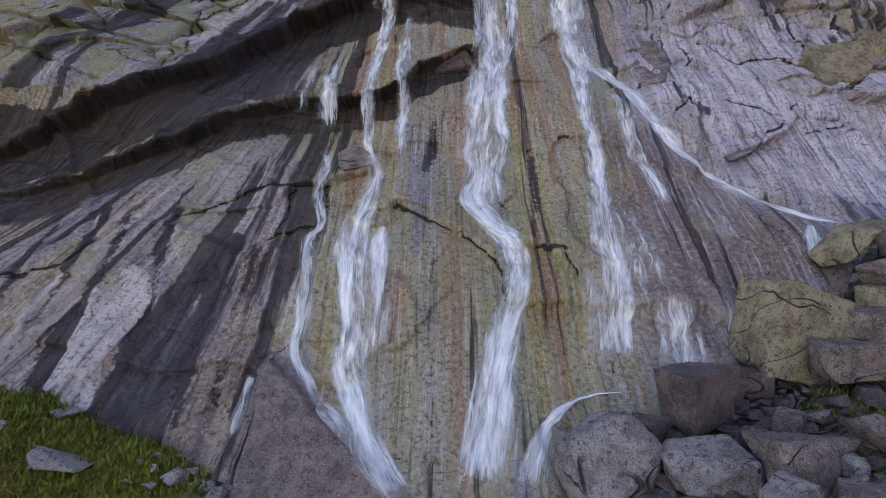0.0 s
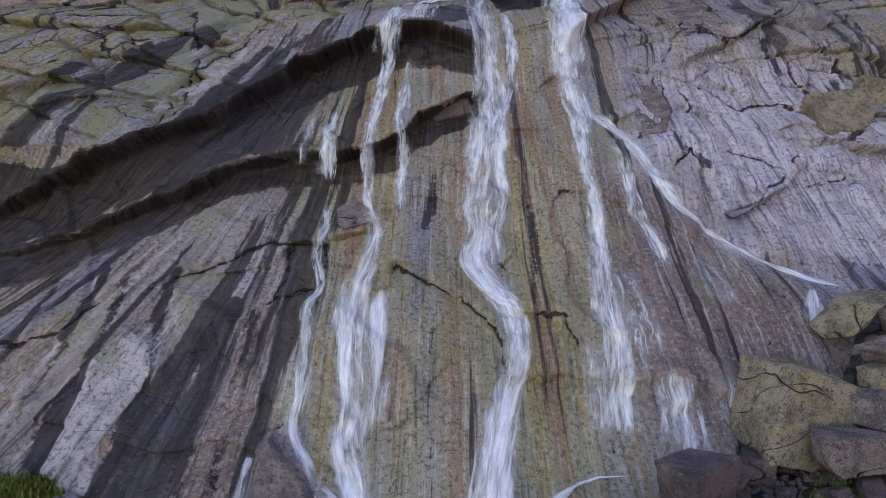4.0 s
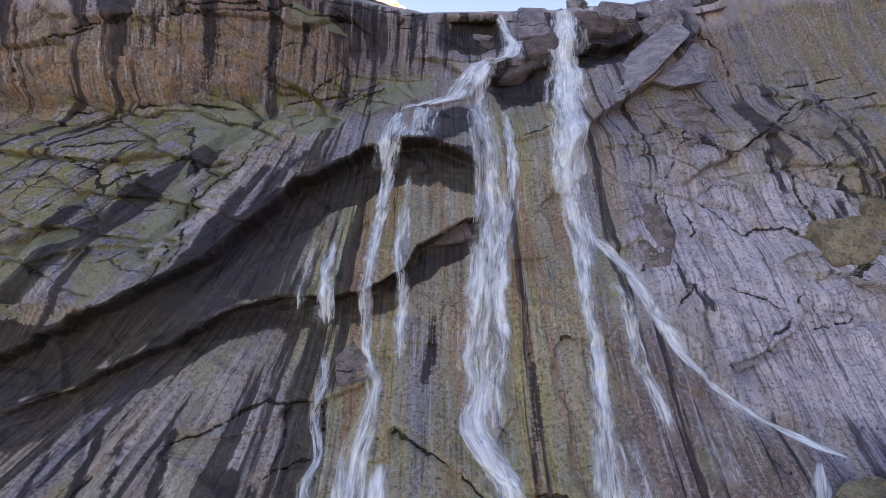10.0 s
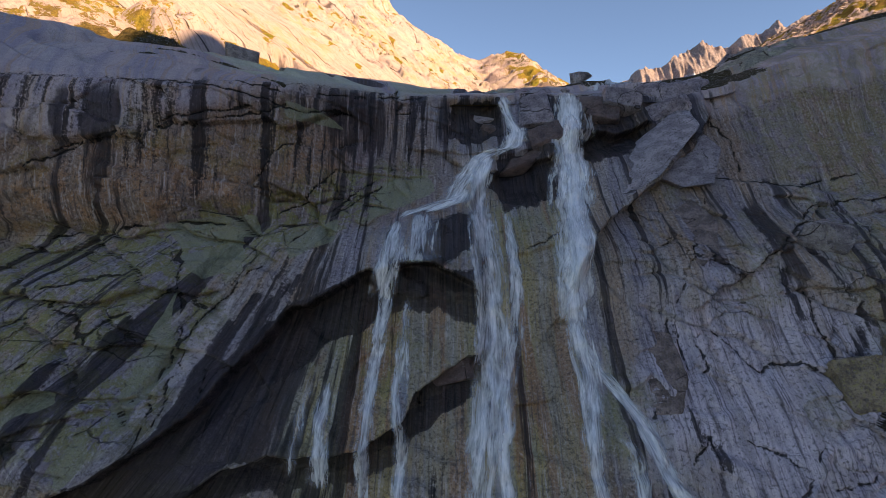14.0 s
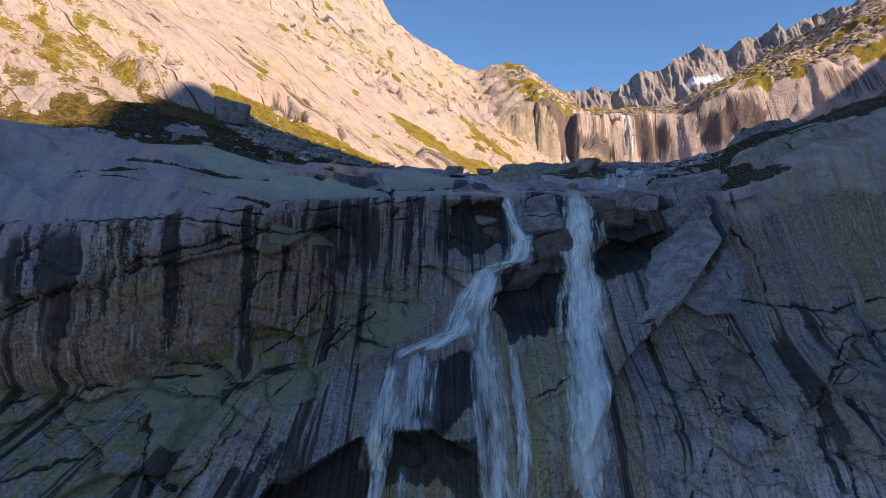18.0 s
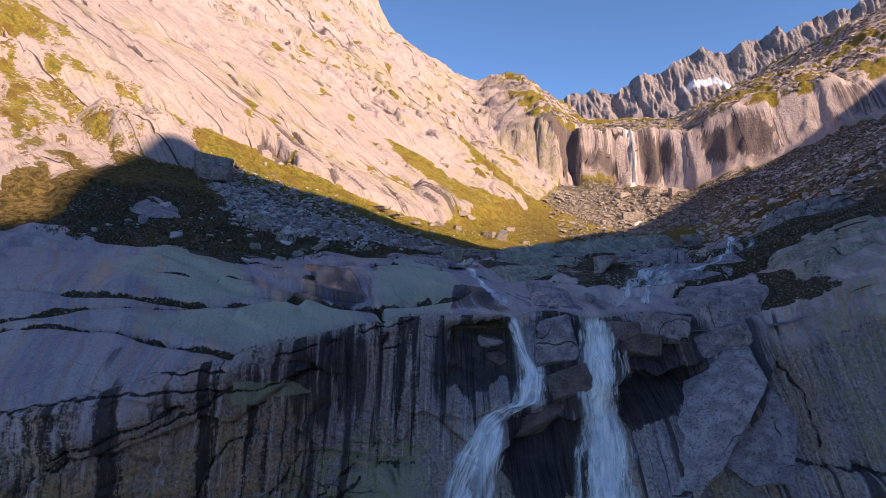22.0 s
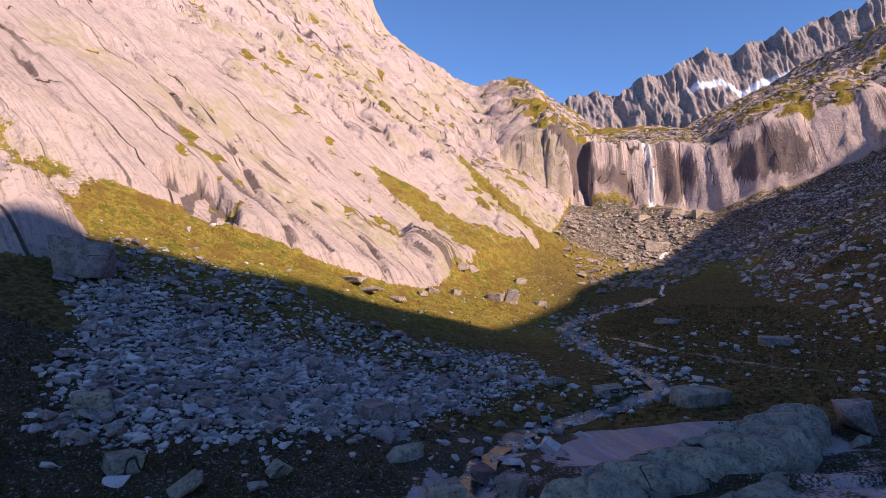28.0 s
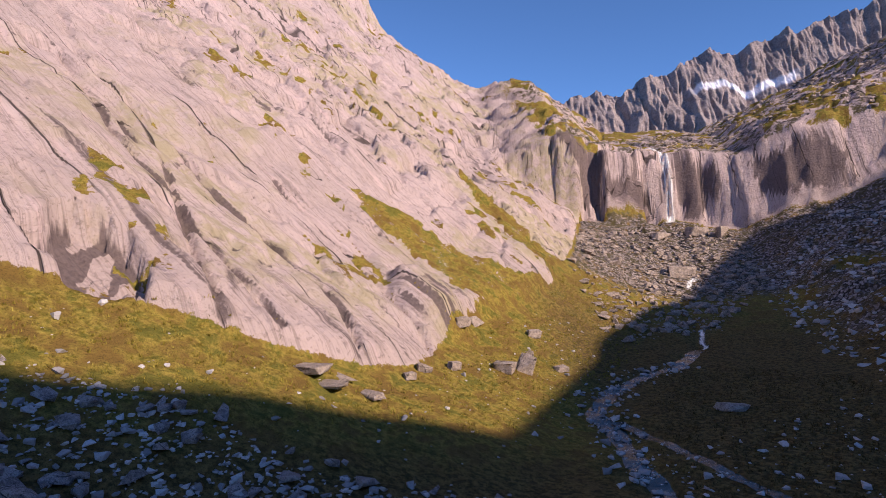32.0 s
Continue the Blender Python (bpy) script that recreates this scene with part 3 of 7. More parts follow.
UPPER_EDGE = [(2.5, 17.3), (-0.6, 18.5), (-3.5, 18.6), (-6.0, 17.8), (-7.9, 16.8), (-9.8, 15.5), (-11.0, 14.1), (-12.6, 12.3), (-13.6, 10.8),
              (-14.9, 9.9), (-16.8, 8.7), (-19.9, 7.1), (-24.8, 5.0), (-34, 2)]
LOWER_EDGE = [(2.5, 13.4), (0.3, 12.4), (-1.6, 11.3), (-2.1, 10.1), (-3.2, 9.3), (-4.9, 8.8), (-7.5, 8.5), (-10.2, 8.3), (-12.0, 7.7), (-14.0, 6.7),
              (-15.5, 5.9), (-18.2, 4.6), (-20.7, 3.4), (-23.3, 2.8), (-34, 0)]
FLAKE_EDGE = [(8.9, 18.1), (11.2, 20.9), (14.7, 23.3), (17.7, 25.5), (22.0, 29.3), (23.4, 31.5)]
CHANNEL = [(9.0, 13.0), (10.2, 11.7), (11.4, 10.2), (12.3, 7.8), (13.3, 5.5), (14.6, 4.0), (16.2, 2.7), (17.8, 2.0), (19.1, 1.4)]
WHITE = [(11.8, 11.5), (14.2, 14.5), (16.5, 17.5), (22, 18.5), (27, 16), (29, 11), (27, 6), (24.5, 3), (21.5, 2.0), (17.8, 3.0), (15.7, 4.5), (14.2, 7.1), (13.0, 9.4)]
RUST = [(-30, 24.8), (-20.4, 28.9), (-9.2, 30.3), (-8.6, 24.1), (-13.5, 22.3), (-30, 20.8)]
MOSS = [(-29.0, 20.9), (-18.0, 22.0), (-8.2, 26.3), (-1.3, 26.5), (-3.9, 22.4), (-11.3, 19.5), (-13.8, 17.7), (-15.1, 11.1), (-18.1, 8.7), (-20.2, 9.3), (-29, 7.4)]
BROWN = [(9.6, 8.5), (12.2, 6.5), (15.5, 2.6), (18.5, 0.5), (16.5, -3.0), (13.5, -4.6), (8.6, -3.9), (9.0, 2.0)]
TAN = [(-9.5, 8.2), (-8.5, 12.5), (-5, 16.5), (2, 17.5), (3, 24), (10, 24), (10.2, 6.8), (9.6, -2), (8.6, -7), (-3.5, -9), (-7, -4), (-7.2, 3)]
PALE = ([(-14.6, -0.5), (-13.4, -0.9), (-12.8, -2.0), (-13.0, -3.2), (-13.3, -4.5), (-13.0, -6.1), (-14.2, -6.0), (-15.3, -5.4), (-15.1, -3.2), (-15.4, -1.7)],
        [(-16.6, 2.0), (-15.7, 2.2), (-15.3, -1.0), (-16.5, -4.1), (-17.2, -5.9), (-18.5, -4.9), (-17.9, -2.0)],
        [(-19.2, 1.0), (-18.5, 1.4), (-19.2, -2), (-20.5, -5), (-22, -5), (-20.6, -2)],
        [(-13.2, 1.2), (-12.4, 0.6), (-11.9, 0.3), (-12.3, -0.4), (-13.0, 0.2)],
        [(-14.7, 15.8), (-13.2, 17.2), (-13.5, 14.5), (-15.8, 10.5), (-16.4, 10.4)])
CRACKS = ([(-27.7, 51.1), (-22.6, 51.5), (-15.1, 55.4), (-5.5, 58.1), (-1.0, 61.3)], [(-25.5, 48.1), (-20.7, 51.4), (-15.1, 55.0), (-7.9, 57.2), (-4.5, 58)],
          [(-24.9, 47.4), (-20.1, 49.1), (-16.0, 48.9), (-12.4, 49.2)], [(-17.3, 65.0), (-16.4, 66.3), (-10.3, 66.0), (-8.4, 67.6), (-5.0, 68.9), (0.6, 69.6)],
          [(-4.1, 59.1), (0.9, 61.2), (2.6, 62.9)], [(16.1, 66.5), (23.1, 69.1), (27.7, 68.1)], [(17.7, 60.8), (23.0, 63.6), (28.7, 65.2)], [(8.0, 65.9), (11.3, 63.2), (14.5, 62.4)],
          [(-26, 56), (-19, 58), (-14.5, 61), (-10, 61.5)],
          [(-4.9, 58.9), (-4.3, 57.3), (-2.9, 57.2), (-1.2, 57.1)], [(-2.9, 60.3), (1.2, 61.8)], [(-6.3, 67.6), (-2.8, 69.5), (1.0, 69.2)], [(1.8, 69.2), (6.0, 66.6)], [(-20.4, 49.2), (-17.9, 49.3), (-16.1, 49.1)])
# bare slabs behind the lip, by their colour
GREEN_SLABS = ([(-24, 56), (-23.5, 68.0), (-16.9, 64.0), (-13.5, 57.3), (-17.9, 54.5)], [(-5.9, 70), (0.6, 69.1), (1.3, 64.2), (0, 57.0), (-4.3, 56.5), (-5.7, 64.5)],
               [(-20, 50.5), (-12, 49.5), (-3, 56.5), (-8, 57), (-15, 54.5)])
WET_SLABS = ([(-12.5, 66.5), (-6.0, 69.9), (-4.9, 59.0), (-7.5, 57.9), (-10.8, 56.4), (-11.0, 61.8)], [(1.4, 66), (7.1, 62.9), (7.5, 57), (0.4, 57)], [(8, 61), (12, 62), (16, 58), (16, 55), (8, 55)])
WALL_LINES = ([(-66.1, 175.5), (-49.9, 161.1), (-27.7, 144.5), (-16.7, 135.9)], [(-55.4, 176.4), (-27.8, 160.6), (-12.4, 147.8), (-6.5, 136.2)], [(-78.2, 179.7), (-70.8, 181.2), (-58.1, 170.6), (-46.8, 161.9)],
              [(-44, 164), (-34, 149), (-27.9, 139.8), (-21.3, 131.2)], [(-30, 182), (-14, 170), (-3, 158), (1, 151)], [(-95, 150), (-70, 140), (-52, 127)])
STEP_STAINS = ([(48.4, 112.0), (62, 117), (71.2, 101.2), (70.5, 92.8), (59.8, 90.0), (57.3, 98.0)], [(59.9, 94.1), (70.5, 92.8), (69.9, 76.0), (62.4, 78)], [(72.5, 91.5), (93.5, 85.1), (92, 64), (81.3, 66), (73.5, 74)],
               [(104.5, 98.5), (115.9, 92.0), (122.4, 89.1), (112, 74.0), (103, 66)], [(128, 98), (150, 104), (160, 96), (150, 84), (132, 82)], [(168.5, 116.9), (173.1, 124.5), (189.0, 126.5), (178.5, 118.6)])
WALL_STAINS = ([(-28.5, 146.8), (-23.5, 139.1), (-21.4, 134.7)], [(-38.0, 145.0), (-34.3, 139.3), (-32.2, 135.0)], [(-56.6, 176.8), (-42.9, 171.3), (-32.3, 166.0), (-22.7, 158.0), (-13.9, 152.0), (-8.9, 144.2)], [(-59.9, 167.3), (-52.2, 163.6), (-43.6, 157.4), (-36.8, 155.4)])
OLIVE_SHELVES = ([(-70.4, 108.1), (-68.1, 112.6), (-62.2, 116.8), (-57.7, 112.4), (-62.3, 108.1), (-63.8, 99.2)], [(-59.7, 93.8), (-59.4, 102.5), (-54.4, 99.8), (-49.3, 99.6), (-51.3, 92.6), (-52.7, 84.5)],
                 [(-69.1, 99.1), (-66.9, 106.2), (-60.2, 106.0), (-46.7, 98.2), (-48.9, 94.5), (-55.3, 91.4), (-56.0, 81.6)], [(-48.8, 79.3), (-47.4, 86.6), (-41.3, 92.2), (-37.2, 80.8), (-42.7, 75.8)],
                 [(-90, 118), (-80, 130), (-66, 122), (-72, 108), (-86, 104)])
ROUGH_GREY = ([(-59.4, 215.9), (-59.8, 255.3), (-45.7, 231.2), (-36.2, 218.1), (-43.4, 209.4), (-51.3, 205.8)], [(-17.3, 204.7), (-11.7, 229.7), (-2.1, 215.7), (-3.0, 200.7), (-10.9, 204.6)],
              [(-2.9, 346.0), (21.4, 400.1), (32.8, 359.6), (41.3, 325.4), (21.2, 251.3), (10.2, 279.2)], [(-75.9, 175.1), (-77.1, 191.2), (-67.7, 185.1), (-63.8, 176.9), (-66.5, 171.7), (-70.5, 170.4)])
# hollows under the lip: cut into the face, their deep shade painted too
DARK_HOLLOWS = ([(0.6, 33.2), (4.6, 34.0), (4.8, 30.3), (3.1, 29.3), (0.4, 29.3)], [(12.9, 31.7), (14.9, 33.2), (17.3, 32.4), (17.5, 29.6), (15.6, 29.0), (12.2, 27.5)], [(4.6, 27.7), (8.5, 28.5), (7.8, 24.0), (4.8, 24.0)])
SEAMS = ([(-30, 31), (-19.0, 31.4), (-17.0, 31.6), (-12.8, 30.9), (-11.5, 30.6), (-6.9, 31.4), (0.5, 33)], [(-26, 25), (-20.7, 27.9), (-18.8, 28.8), (-16.3, 29.6), (-14.2, 30.3)],
         [(-27.5, 18.1), (-25.4, 20.6), (-22.6, 21.1), (-18.3, 21.5), (-13.3, 21.5), (-10.9, 23.2), (-8.9, 26.2)], [(-15.6, 9.7), (-15.7, 14.0), (-13.2, 17.8), (-9.8, 21.1), (-5.0, 25.0)],
         [(21.2, 25.8), (28.5, 24.8), (36.9, 26.5)], [(15.9, 20.1), (20.9, 18.2), (23.7, 20.0), (28.6, 23.1), (35.5, 24.0)], [(16.4, 9.4), (17.5, 8.8), (19.8, 8.0), (21.5, 8.6), (22.0, 7.4)],
         [(14.9, 15.2), (14.1, 11.2), (11.9, 10.0), (10.9, 11.2)], [(15.3, 16.2), (18.0, 20.1), (20.7, 23.8)], [(5.7, 19.6), (9.0, 21.1)], [(-8.5, 22.7), (-6.9, 24.4), (-4.2, 26.4)],
         [(-23.2, 17.5), (-19.9, 18.3), (-17.4, 18.9)], [(-22.2, 13.5), (-19.4, 15.4), (-16.7, 17.3)], [(-24.6, 15.4), (-22.7, 16.8), (-20.4, 15.8), (-19.2, 13.5)], [(24.8, 11.2), (24.3, 13.9), (24.5, 17.8)],
         [(15.2, 14.3), (15.0, 9.4), (15.7, 5.6)], [(17.4, 14.6), (19.6, 12.2), (22.4, 12.9), (24.6, 11.4)], [(-13.4, 1.6), (-9, 3.4), (-6.2, 3.4), (-6.0, 1.4), (-8.5, 0.6)], [(-2.3, 2.3), (0.8, 0.9), (2.6, -0.4), (3.0, -2.2)],
         [(3.6, 0.2), (5.6, 0.0), (6.2, -1.4)], [(-20.5, -1.5), (-17.4, -0.6), (-16.6, 0.4)], [(23.5, 31.5), (25, 29), (24.6, 26)], [(-7.4, 28.6), (-4.5, 31.8), (-3.8, 33)])
# orange runs painted on the slabs for warm light thrown back by the wall
OCHRE_LIGHT = ([(-15.8, 63.2), (-13.7, 59.6), (-11.8, 56.8)], [(-13.0, 63.1), (-11.9, 62.2), (-10.0, 59.4)], [(-9.7, 64.1), (-10.2, 60.3), (-9.7, 57.2)], [(-23.4, 61.3), (-20.8, 58.6), (-21.0, 56.7)], [(-26, 60), (-24, 56), (-22.5, 52.5)],
              [(-7.6, 64), (-8.2, 60)])
# wet black bands under the two overhanging sheets, with the shade there painted in
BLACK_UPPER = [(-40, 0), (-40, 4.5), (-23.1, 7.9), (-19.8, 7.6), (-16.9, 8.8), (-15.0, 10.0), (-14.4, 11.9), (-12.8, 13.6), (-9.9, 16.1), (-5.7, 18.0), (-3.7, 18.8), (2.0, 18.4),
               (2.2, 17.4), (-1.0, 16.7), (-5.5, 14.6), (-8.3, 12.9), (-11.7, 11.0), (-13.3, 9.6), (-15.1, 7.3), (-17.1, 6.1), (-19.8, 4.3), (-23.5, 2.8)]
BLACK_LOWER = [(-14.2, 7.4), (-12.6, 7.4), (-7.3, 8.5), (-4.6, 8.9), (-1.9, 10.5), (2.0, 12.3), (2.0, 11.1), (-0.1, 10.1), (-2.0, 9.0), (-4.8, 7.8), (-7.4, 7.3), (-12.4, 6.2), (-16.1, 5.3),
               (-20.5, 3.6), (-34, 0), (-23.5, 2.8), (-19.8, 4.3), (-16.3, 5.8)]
# dark hollows round the falls, their shade painted into the rock colour
HOLE_SHADE = ([(12.9, 31.4), (14.3, 32.4), (17.1, 31.4), (18.1, 30.0), (16.3, 28.2), (12.9, 26.9), (12.1, 28.2)], [(3.2, 26.2), (8.3, 27.8), (9.6, 27.3), (8.9, 23.8), (4.7, 23.0)],
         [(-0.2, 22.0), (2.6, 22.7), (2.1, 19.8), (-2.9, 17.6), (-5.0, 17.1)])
# single stains: on the leaning slabs, on the wet centre, on the striped foot, on the upper wall
DARK_RUNS = ([(-18.2, 15.9), (-18.7, 13.4), (-19.1, 10.2), (-20.0, 7.9)], [(-20.7, 13.7), (-21.1, 10.8), (-22.6, 8.5)], [(-13.3, 15.5), (-14.0, 13.0), (-14.0, 10.6)], [(-11.9, 16.9), (-13.0, 14.1), (-13.6, 11.6)],
             [(-9.6, 18.1), (-11.0, 15.8), (-12.0, 13.4)], [(23.3, 18.5), (23.5, 15.2)], [(25.9, 20.8), (26.7, 17.3), (28.2, 14.8)], [(27.4, 15.1), (26.1, 12.7)], [(18.7, 22.1), (19.1, 19.2), (20.2, 17.9)], [(23.7, 23.1), (23.0, 19.5)])
CENTRE_RUNS = ([(0.1, 2.1), (-0.1, 0.1), (-0.4, -1.6)], [(-0.6, -2.5), (-0.7, -4.9), (-0.6, -7.5)], [(0.2, 8.5), (-0.1, 6.2), (-1.3, 4.0)], [(4.8, 5.1), (4.8, 2.7), (4.2, 0.4)], [(15.0, 14.9), (14.0, 10.7), (15.6, 7.9)])
FOOT_RUNS = ([(-17.3, 2.1), (-16.9, -1.2), (-17.4, -3.6), (-17.4, -4.6)], [(-15.7, 1.5), (-15.5, -2.1), (-15.8, -4.2), (-15.4, -5.3)], [(-12.8, -2.6), (-12.7, -4.4), (-12.7, -6.0), (-11.5, -6.8)], [(-13.6, 2.1), (-13.1, -0.7), (-12.5, -4.2)],
             [(-10.0, 0.6), (-10.1, -4.2), (-9.8, -6.6)], [(-19.6, 1.6), (-19.5, -2.0), (-20.6, -5.0)], [(-8.9, 0.2), (-8.8, -3.5), (-8.4, -7.0)])
WALL_RUNS = ([(-19.9, 28.6), (-20.2, 26.9), (-20.3, 25.6)], [(-23.3, 29.6), (-23.2, 27.7)], [(-18.4, 29.9), (-19.0, 28.2)], [(-16.2, 28.5), (-16.1, 24.3)], [(-13.7, 29.2), (-13.4, 24.0)], [(-12.0, 29.6), (-11.9, 23.5)],
             [(-10.6, 29.6), (-10.6, 24.7)], [(-8.1, 32.2), (-8.4, 29.6)], [(-4.9, 32.3), (-5.2, 28.2)], [(-2.6, 32.4), (-2.7, 28.2)], [(0.7, 33.5), (0.2, 29.6)])
PALE_RUNS = ([(-13.5, 16.9), (-14.3, 14.2), (-14.5, 11.0)], [(-8.0, 19.6), (-9.1, 16.4)], [(-10.5, 17.1), (-11.6, 14.6)], [(-17.8, 2.0), (-17.0, -0.4), (-17.6, -2.6), (-17.9, -4.1)], [(-15.7, 1.9), (-15.3, -1.2), (-15.4, -3.6), (-15.8, -5.1)],
             [(-9.9, 0.1), (-10.0, -1.7), (-11.1, -2.6)], [(-11.1, -2.6), (-11.3, -5.0), (-11.1, -6.8)], [(-19.0, 14.6), (-19.8, 11.4)])
LICHEN = ([(-23.1, 11.4), (-20.5, 12.7), (-19.6, 12.0), (-22.5, 10.7)], [(-16.5, 17.3), (-15.3, 13.1), (-16.5, 10.7), (-17.2, 11.7), (-16.7, 14.9)], [(-17.6, 10.6), (-17.3, 9.3), (-18.1, 8.4), (-18.8, 9.3), (-18.0, 10.6)],
          [(-12.1, 31.2), (-9.5, 31.0), (-8.4, 30.0), (-12.0, 30.0)], [(-19.0, 21.6), (-13.4, 22.2), (-12.8, 20.6), (-17.2, 20.0)], [(-17.3, 19.5), (-13.8, 20.5), (-13.3, 18.5), (-15.2, 18.0)],
          [(-5.3, 25.3), (-1.1, 26.1), (-0.6, 24.3), (-5.5, 22.0)], [(-11.5, 20.7), (-7.9, 21.9), (-7.7, 20.5), (-10.4, 19.3)])
JOINTS = ([(-24.7, 26.1), (-21.5, 27.6), (-17.7, 28.5), (-13.9, 30.0), (-12.1, 31.0)], [(-18.4, 32.3), (-14.4, 32.2), (-12.3, 31.9), (-8.1, 32.8), (-2.2, 33.8)], [(-13.7, 25.1), (-12.4, 28.0), (-9.5, 28.0)],
          [(-8.0, 1.0), (-7.8, 1.6), (-8.0, 2.9), (-7.8, 3.1)], [(2.9, 2.9), (3.3, 2.1), (3.5, 1.5)], [(4.8, 5.4), (6.4, 6.1), (7.3, 6.5)], [(15.9, 5.0), (17.4, 5.4), (18.3, 6.4), (19.9, 7.3), (21.4, 7.6)],
          [(16.2, 13.8), (16.4, 12.5), (15.4, 10.9), (15.2, 9.3), (13.9, 8.0)], [(21.4, 7.6), (21.5, 6.8), (23.8, 7.3)], [(-17.3, 19.8), (-15.8, 16.0), (-15.2, 13.1), (-15.0, 10.7)])
BLOCK = [(21.5, 26.4), (23.5, 31.5), (27, 36), (33, 40.5), (60, 45), (60, 29), (36.9, 27), (28.5, 25.3)]


def seams(x, z):
    """Open joints of the face: 1 in the joint, with a fainter net of straight cracks."""
    wx_, wz_ = x + 0.3 * fbm(x / 0.7, z / 0.7, 43, 3), z + 0.3 * fbm(x / 0.7, z / 0.7, 45, 3)
    near = np.minimum.reduce([near_line(wx_, wz_, q, 1.0) for q in (*SEAMS, *JOINTS)])
    line = np.exp(-(near / (0.10 + 0.06 * fbm(x / 1.5, z / 1.5, 44))) ** 2) * sst(fbm(x / 2.5, z / 2.5, 47), -0.45, -0.1)
    joint, rid = cells2(wx_ / 6.5 + 0.22 * wz_, wz_ / 4.2 - 0.03 * wx_, 41)
    net = (1 - sst(joint, 0.0, 0.02)) * sst(fbm(x / 4, z / 4, 46), 0.0, 0.12)
    return np.maximum(line, 0.7 * net)
HOLLOW = [(-40.5, 127.6), (-39.5, 136.2), (-36, 137), (-29.0, 132.2), (-29, 128), (-32.8, 124.0)]


def blocky(x, z):
    """Where the face is broken into blocks."""
    m = inside(x, z, MOSS, 1.2, 1.5)
    m = np.maximum(m, 0.8 * sst(x, 21, 25) * sst(z, 4, 8) * (1 - sst(z, 17, 22)))
    m = np.maximum(m, 0.75 * sst(x, 12, 15) * (1 - sst(x, 20, 23)) * sst(z, 12, 15) * (1 - sst(z, 22, 25)))
    m = np.maximum(m, 0.7 * sst(x, -4, -1) * (1 - sst(x, 3, 6)) * sst(z, 25, 27) * (1 - sst(z, 31, 33)))
    return np.maximum(m, 0.6 * sst(x, 24, 28) * sst(z, 20, 22) * (1 - sst(z, 24, 25)))


def face_out(x, z):
    """How far the face stands out towards the open side, with its sheets, ledges, cracks and blocks."""
    d = edge_step(x, z, UPPER_EDGE, 2.3, 8.0, 0.8, 0.3, 3) * lerp(x, [(-24, 0.45), (-17, 0.75), (-12, 1.0), (0, 1.0), (3, 0.7)])
    d += edge_step(x, z, LOWER_EDGE, 1.8, 5.0, 0.7, 0.22, 4) * lerp(x, [(-24, 0.5), (-17, 0.7), (-10, 1.0), (3, 1.0)])
    d += edge_step(x, z, [(-12.8, 2.1), (-10.5, 2.9), (-8.0, 3.3), (-5.7, 3.7)], 0.3, 2.5, 0.1, 0.12)
    d += edge_step(x, z, [(-5.6, 3.6), (-4.3, 4.1), (-3.5, 4.7)], 0.9, 1.6, 0.25, 0.1)
    d += edge_step(x, z, [(-2.3, 2.2), (-0.6, 1.5), (1.4, 0.5), (2.5, -0.3)], 0.45, 3.0, 0.15, 0.12)
    d += edge_step(x, z, [(3.3, 0.1), (4.8, 0.0), (5.5, -0.4), (5.9, -1.1)], 0.6, 2.5, 0.2, 0.12)
    d += edge_step(x, z, [(-8.2, 0.8), (-6.1, 1.0), (-5.0, 1.1)], 0.25, 1.5, 0.1, 0.1)
    d += edge_step(x, z, [(3.0, -2.5), (4.4, -2.4), (6.2, -2.4), (7.9, -2.5), (10.4, -2.3), (12.5, -2.9)], 0.4, 2.0, 0.25, 0.2)
    d += edge_step(x, z, FLAKE_EDGE, 1.5, 3.0, 0.8, 0.25, 8)
    d += edge_step(x, z, [(16.0, 5.2), (17.5, 5.6), (19.5, 6.6), (21.0, 7.8)], 0.9, 2.5, 0.3, 0.15)
    d += edge_step(x, z, [(16.6, 16.0), (19.7, 17.7), (23.7, 19.6), (30.0, 23.5)], 0.8, 3.0, 0.3, 0.3)
    d += edge_step(x, z, [(11.2, 11.3), (12.9, 12.3), (13.8, 10.9)], 0.7, 1.5, 0.2, 0.15)
    d += edge_step(x, z, [(-23.5, 11.2), (-22.4, 12.0), (-20.8, 12.5)], 0.8, 3.0, 0.3, 0.2)
    d += edge_step(x, z, [(5.1, 19.3), (8.2, 20.3)], 0.5, 2.0, 0.2, 0.15)
    d += edge_step(x, z, [(2.0, 23.2), (3.5, 25.6), (6.5, 27.3), (9.5, 27.6)], 0.9, 2.0, 0.9, 0.3)
    d += edge_step(x, z, [(10.5, 29.5), (13, 30.3), (15.5, 30.0), (18, 31)], 1.3, 2.5, 1.6, 0.25)
    d -= edge_step(x, z, [(22.0, 25.6), (25.6, 25.3), (29.0, 24.9), (32.9, 24.1), (38, 24.7)], 0.9, 4.0, 0.0, 0.2)
    low = z - (-4.5 - (x + 6.6) * 0.64)
    d += 0.9 * (1 - sst(low, -0.15, 0.15)) * sst(x, -6.9, -6.5) * (1 - sst(x, -1.2, -0.6)) * np.exp(np.minimum(low, 0) / 5)
    d -= 0.5 * np.exp(-(near_line(x, z, CHANNEL) / 0.7) ** 2)
    d -= 0.2 * seams(x, z)
    for q in DARK_HOLLOWS:
        d -= 1.8 * inside(x, z, q, 0.7, 0.5, 142)
    for i, q in enumerate(PALE[:3]):
        d += 0.22 * inside(x, z, q, 0.08, 0.25, 90 + i)
    w = streak_line(x, z)
    d += 0.8 * fbm(x / 9, z / 11, 21, 3) + 0.11 * fbm(w / 1.6, z / 9, 22, 4) + 0.10 * fbm(x / 0.9, z / 0.9, 23, 4)
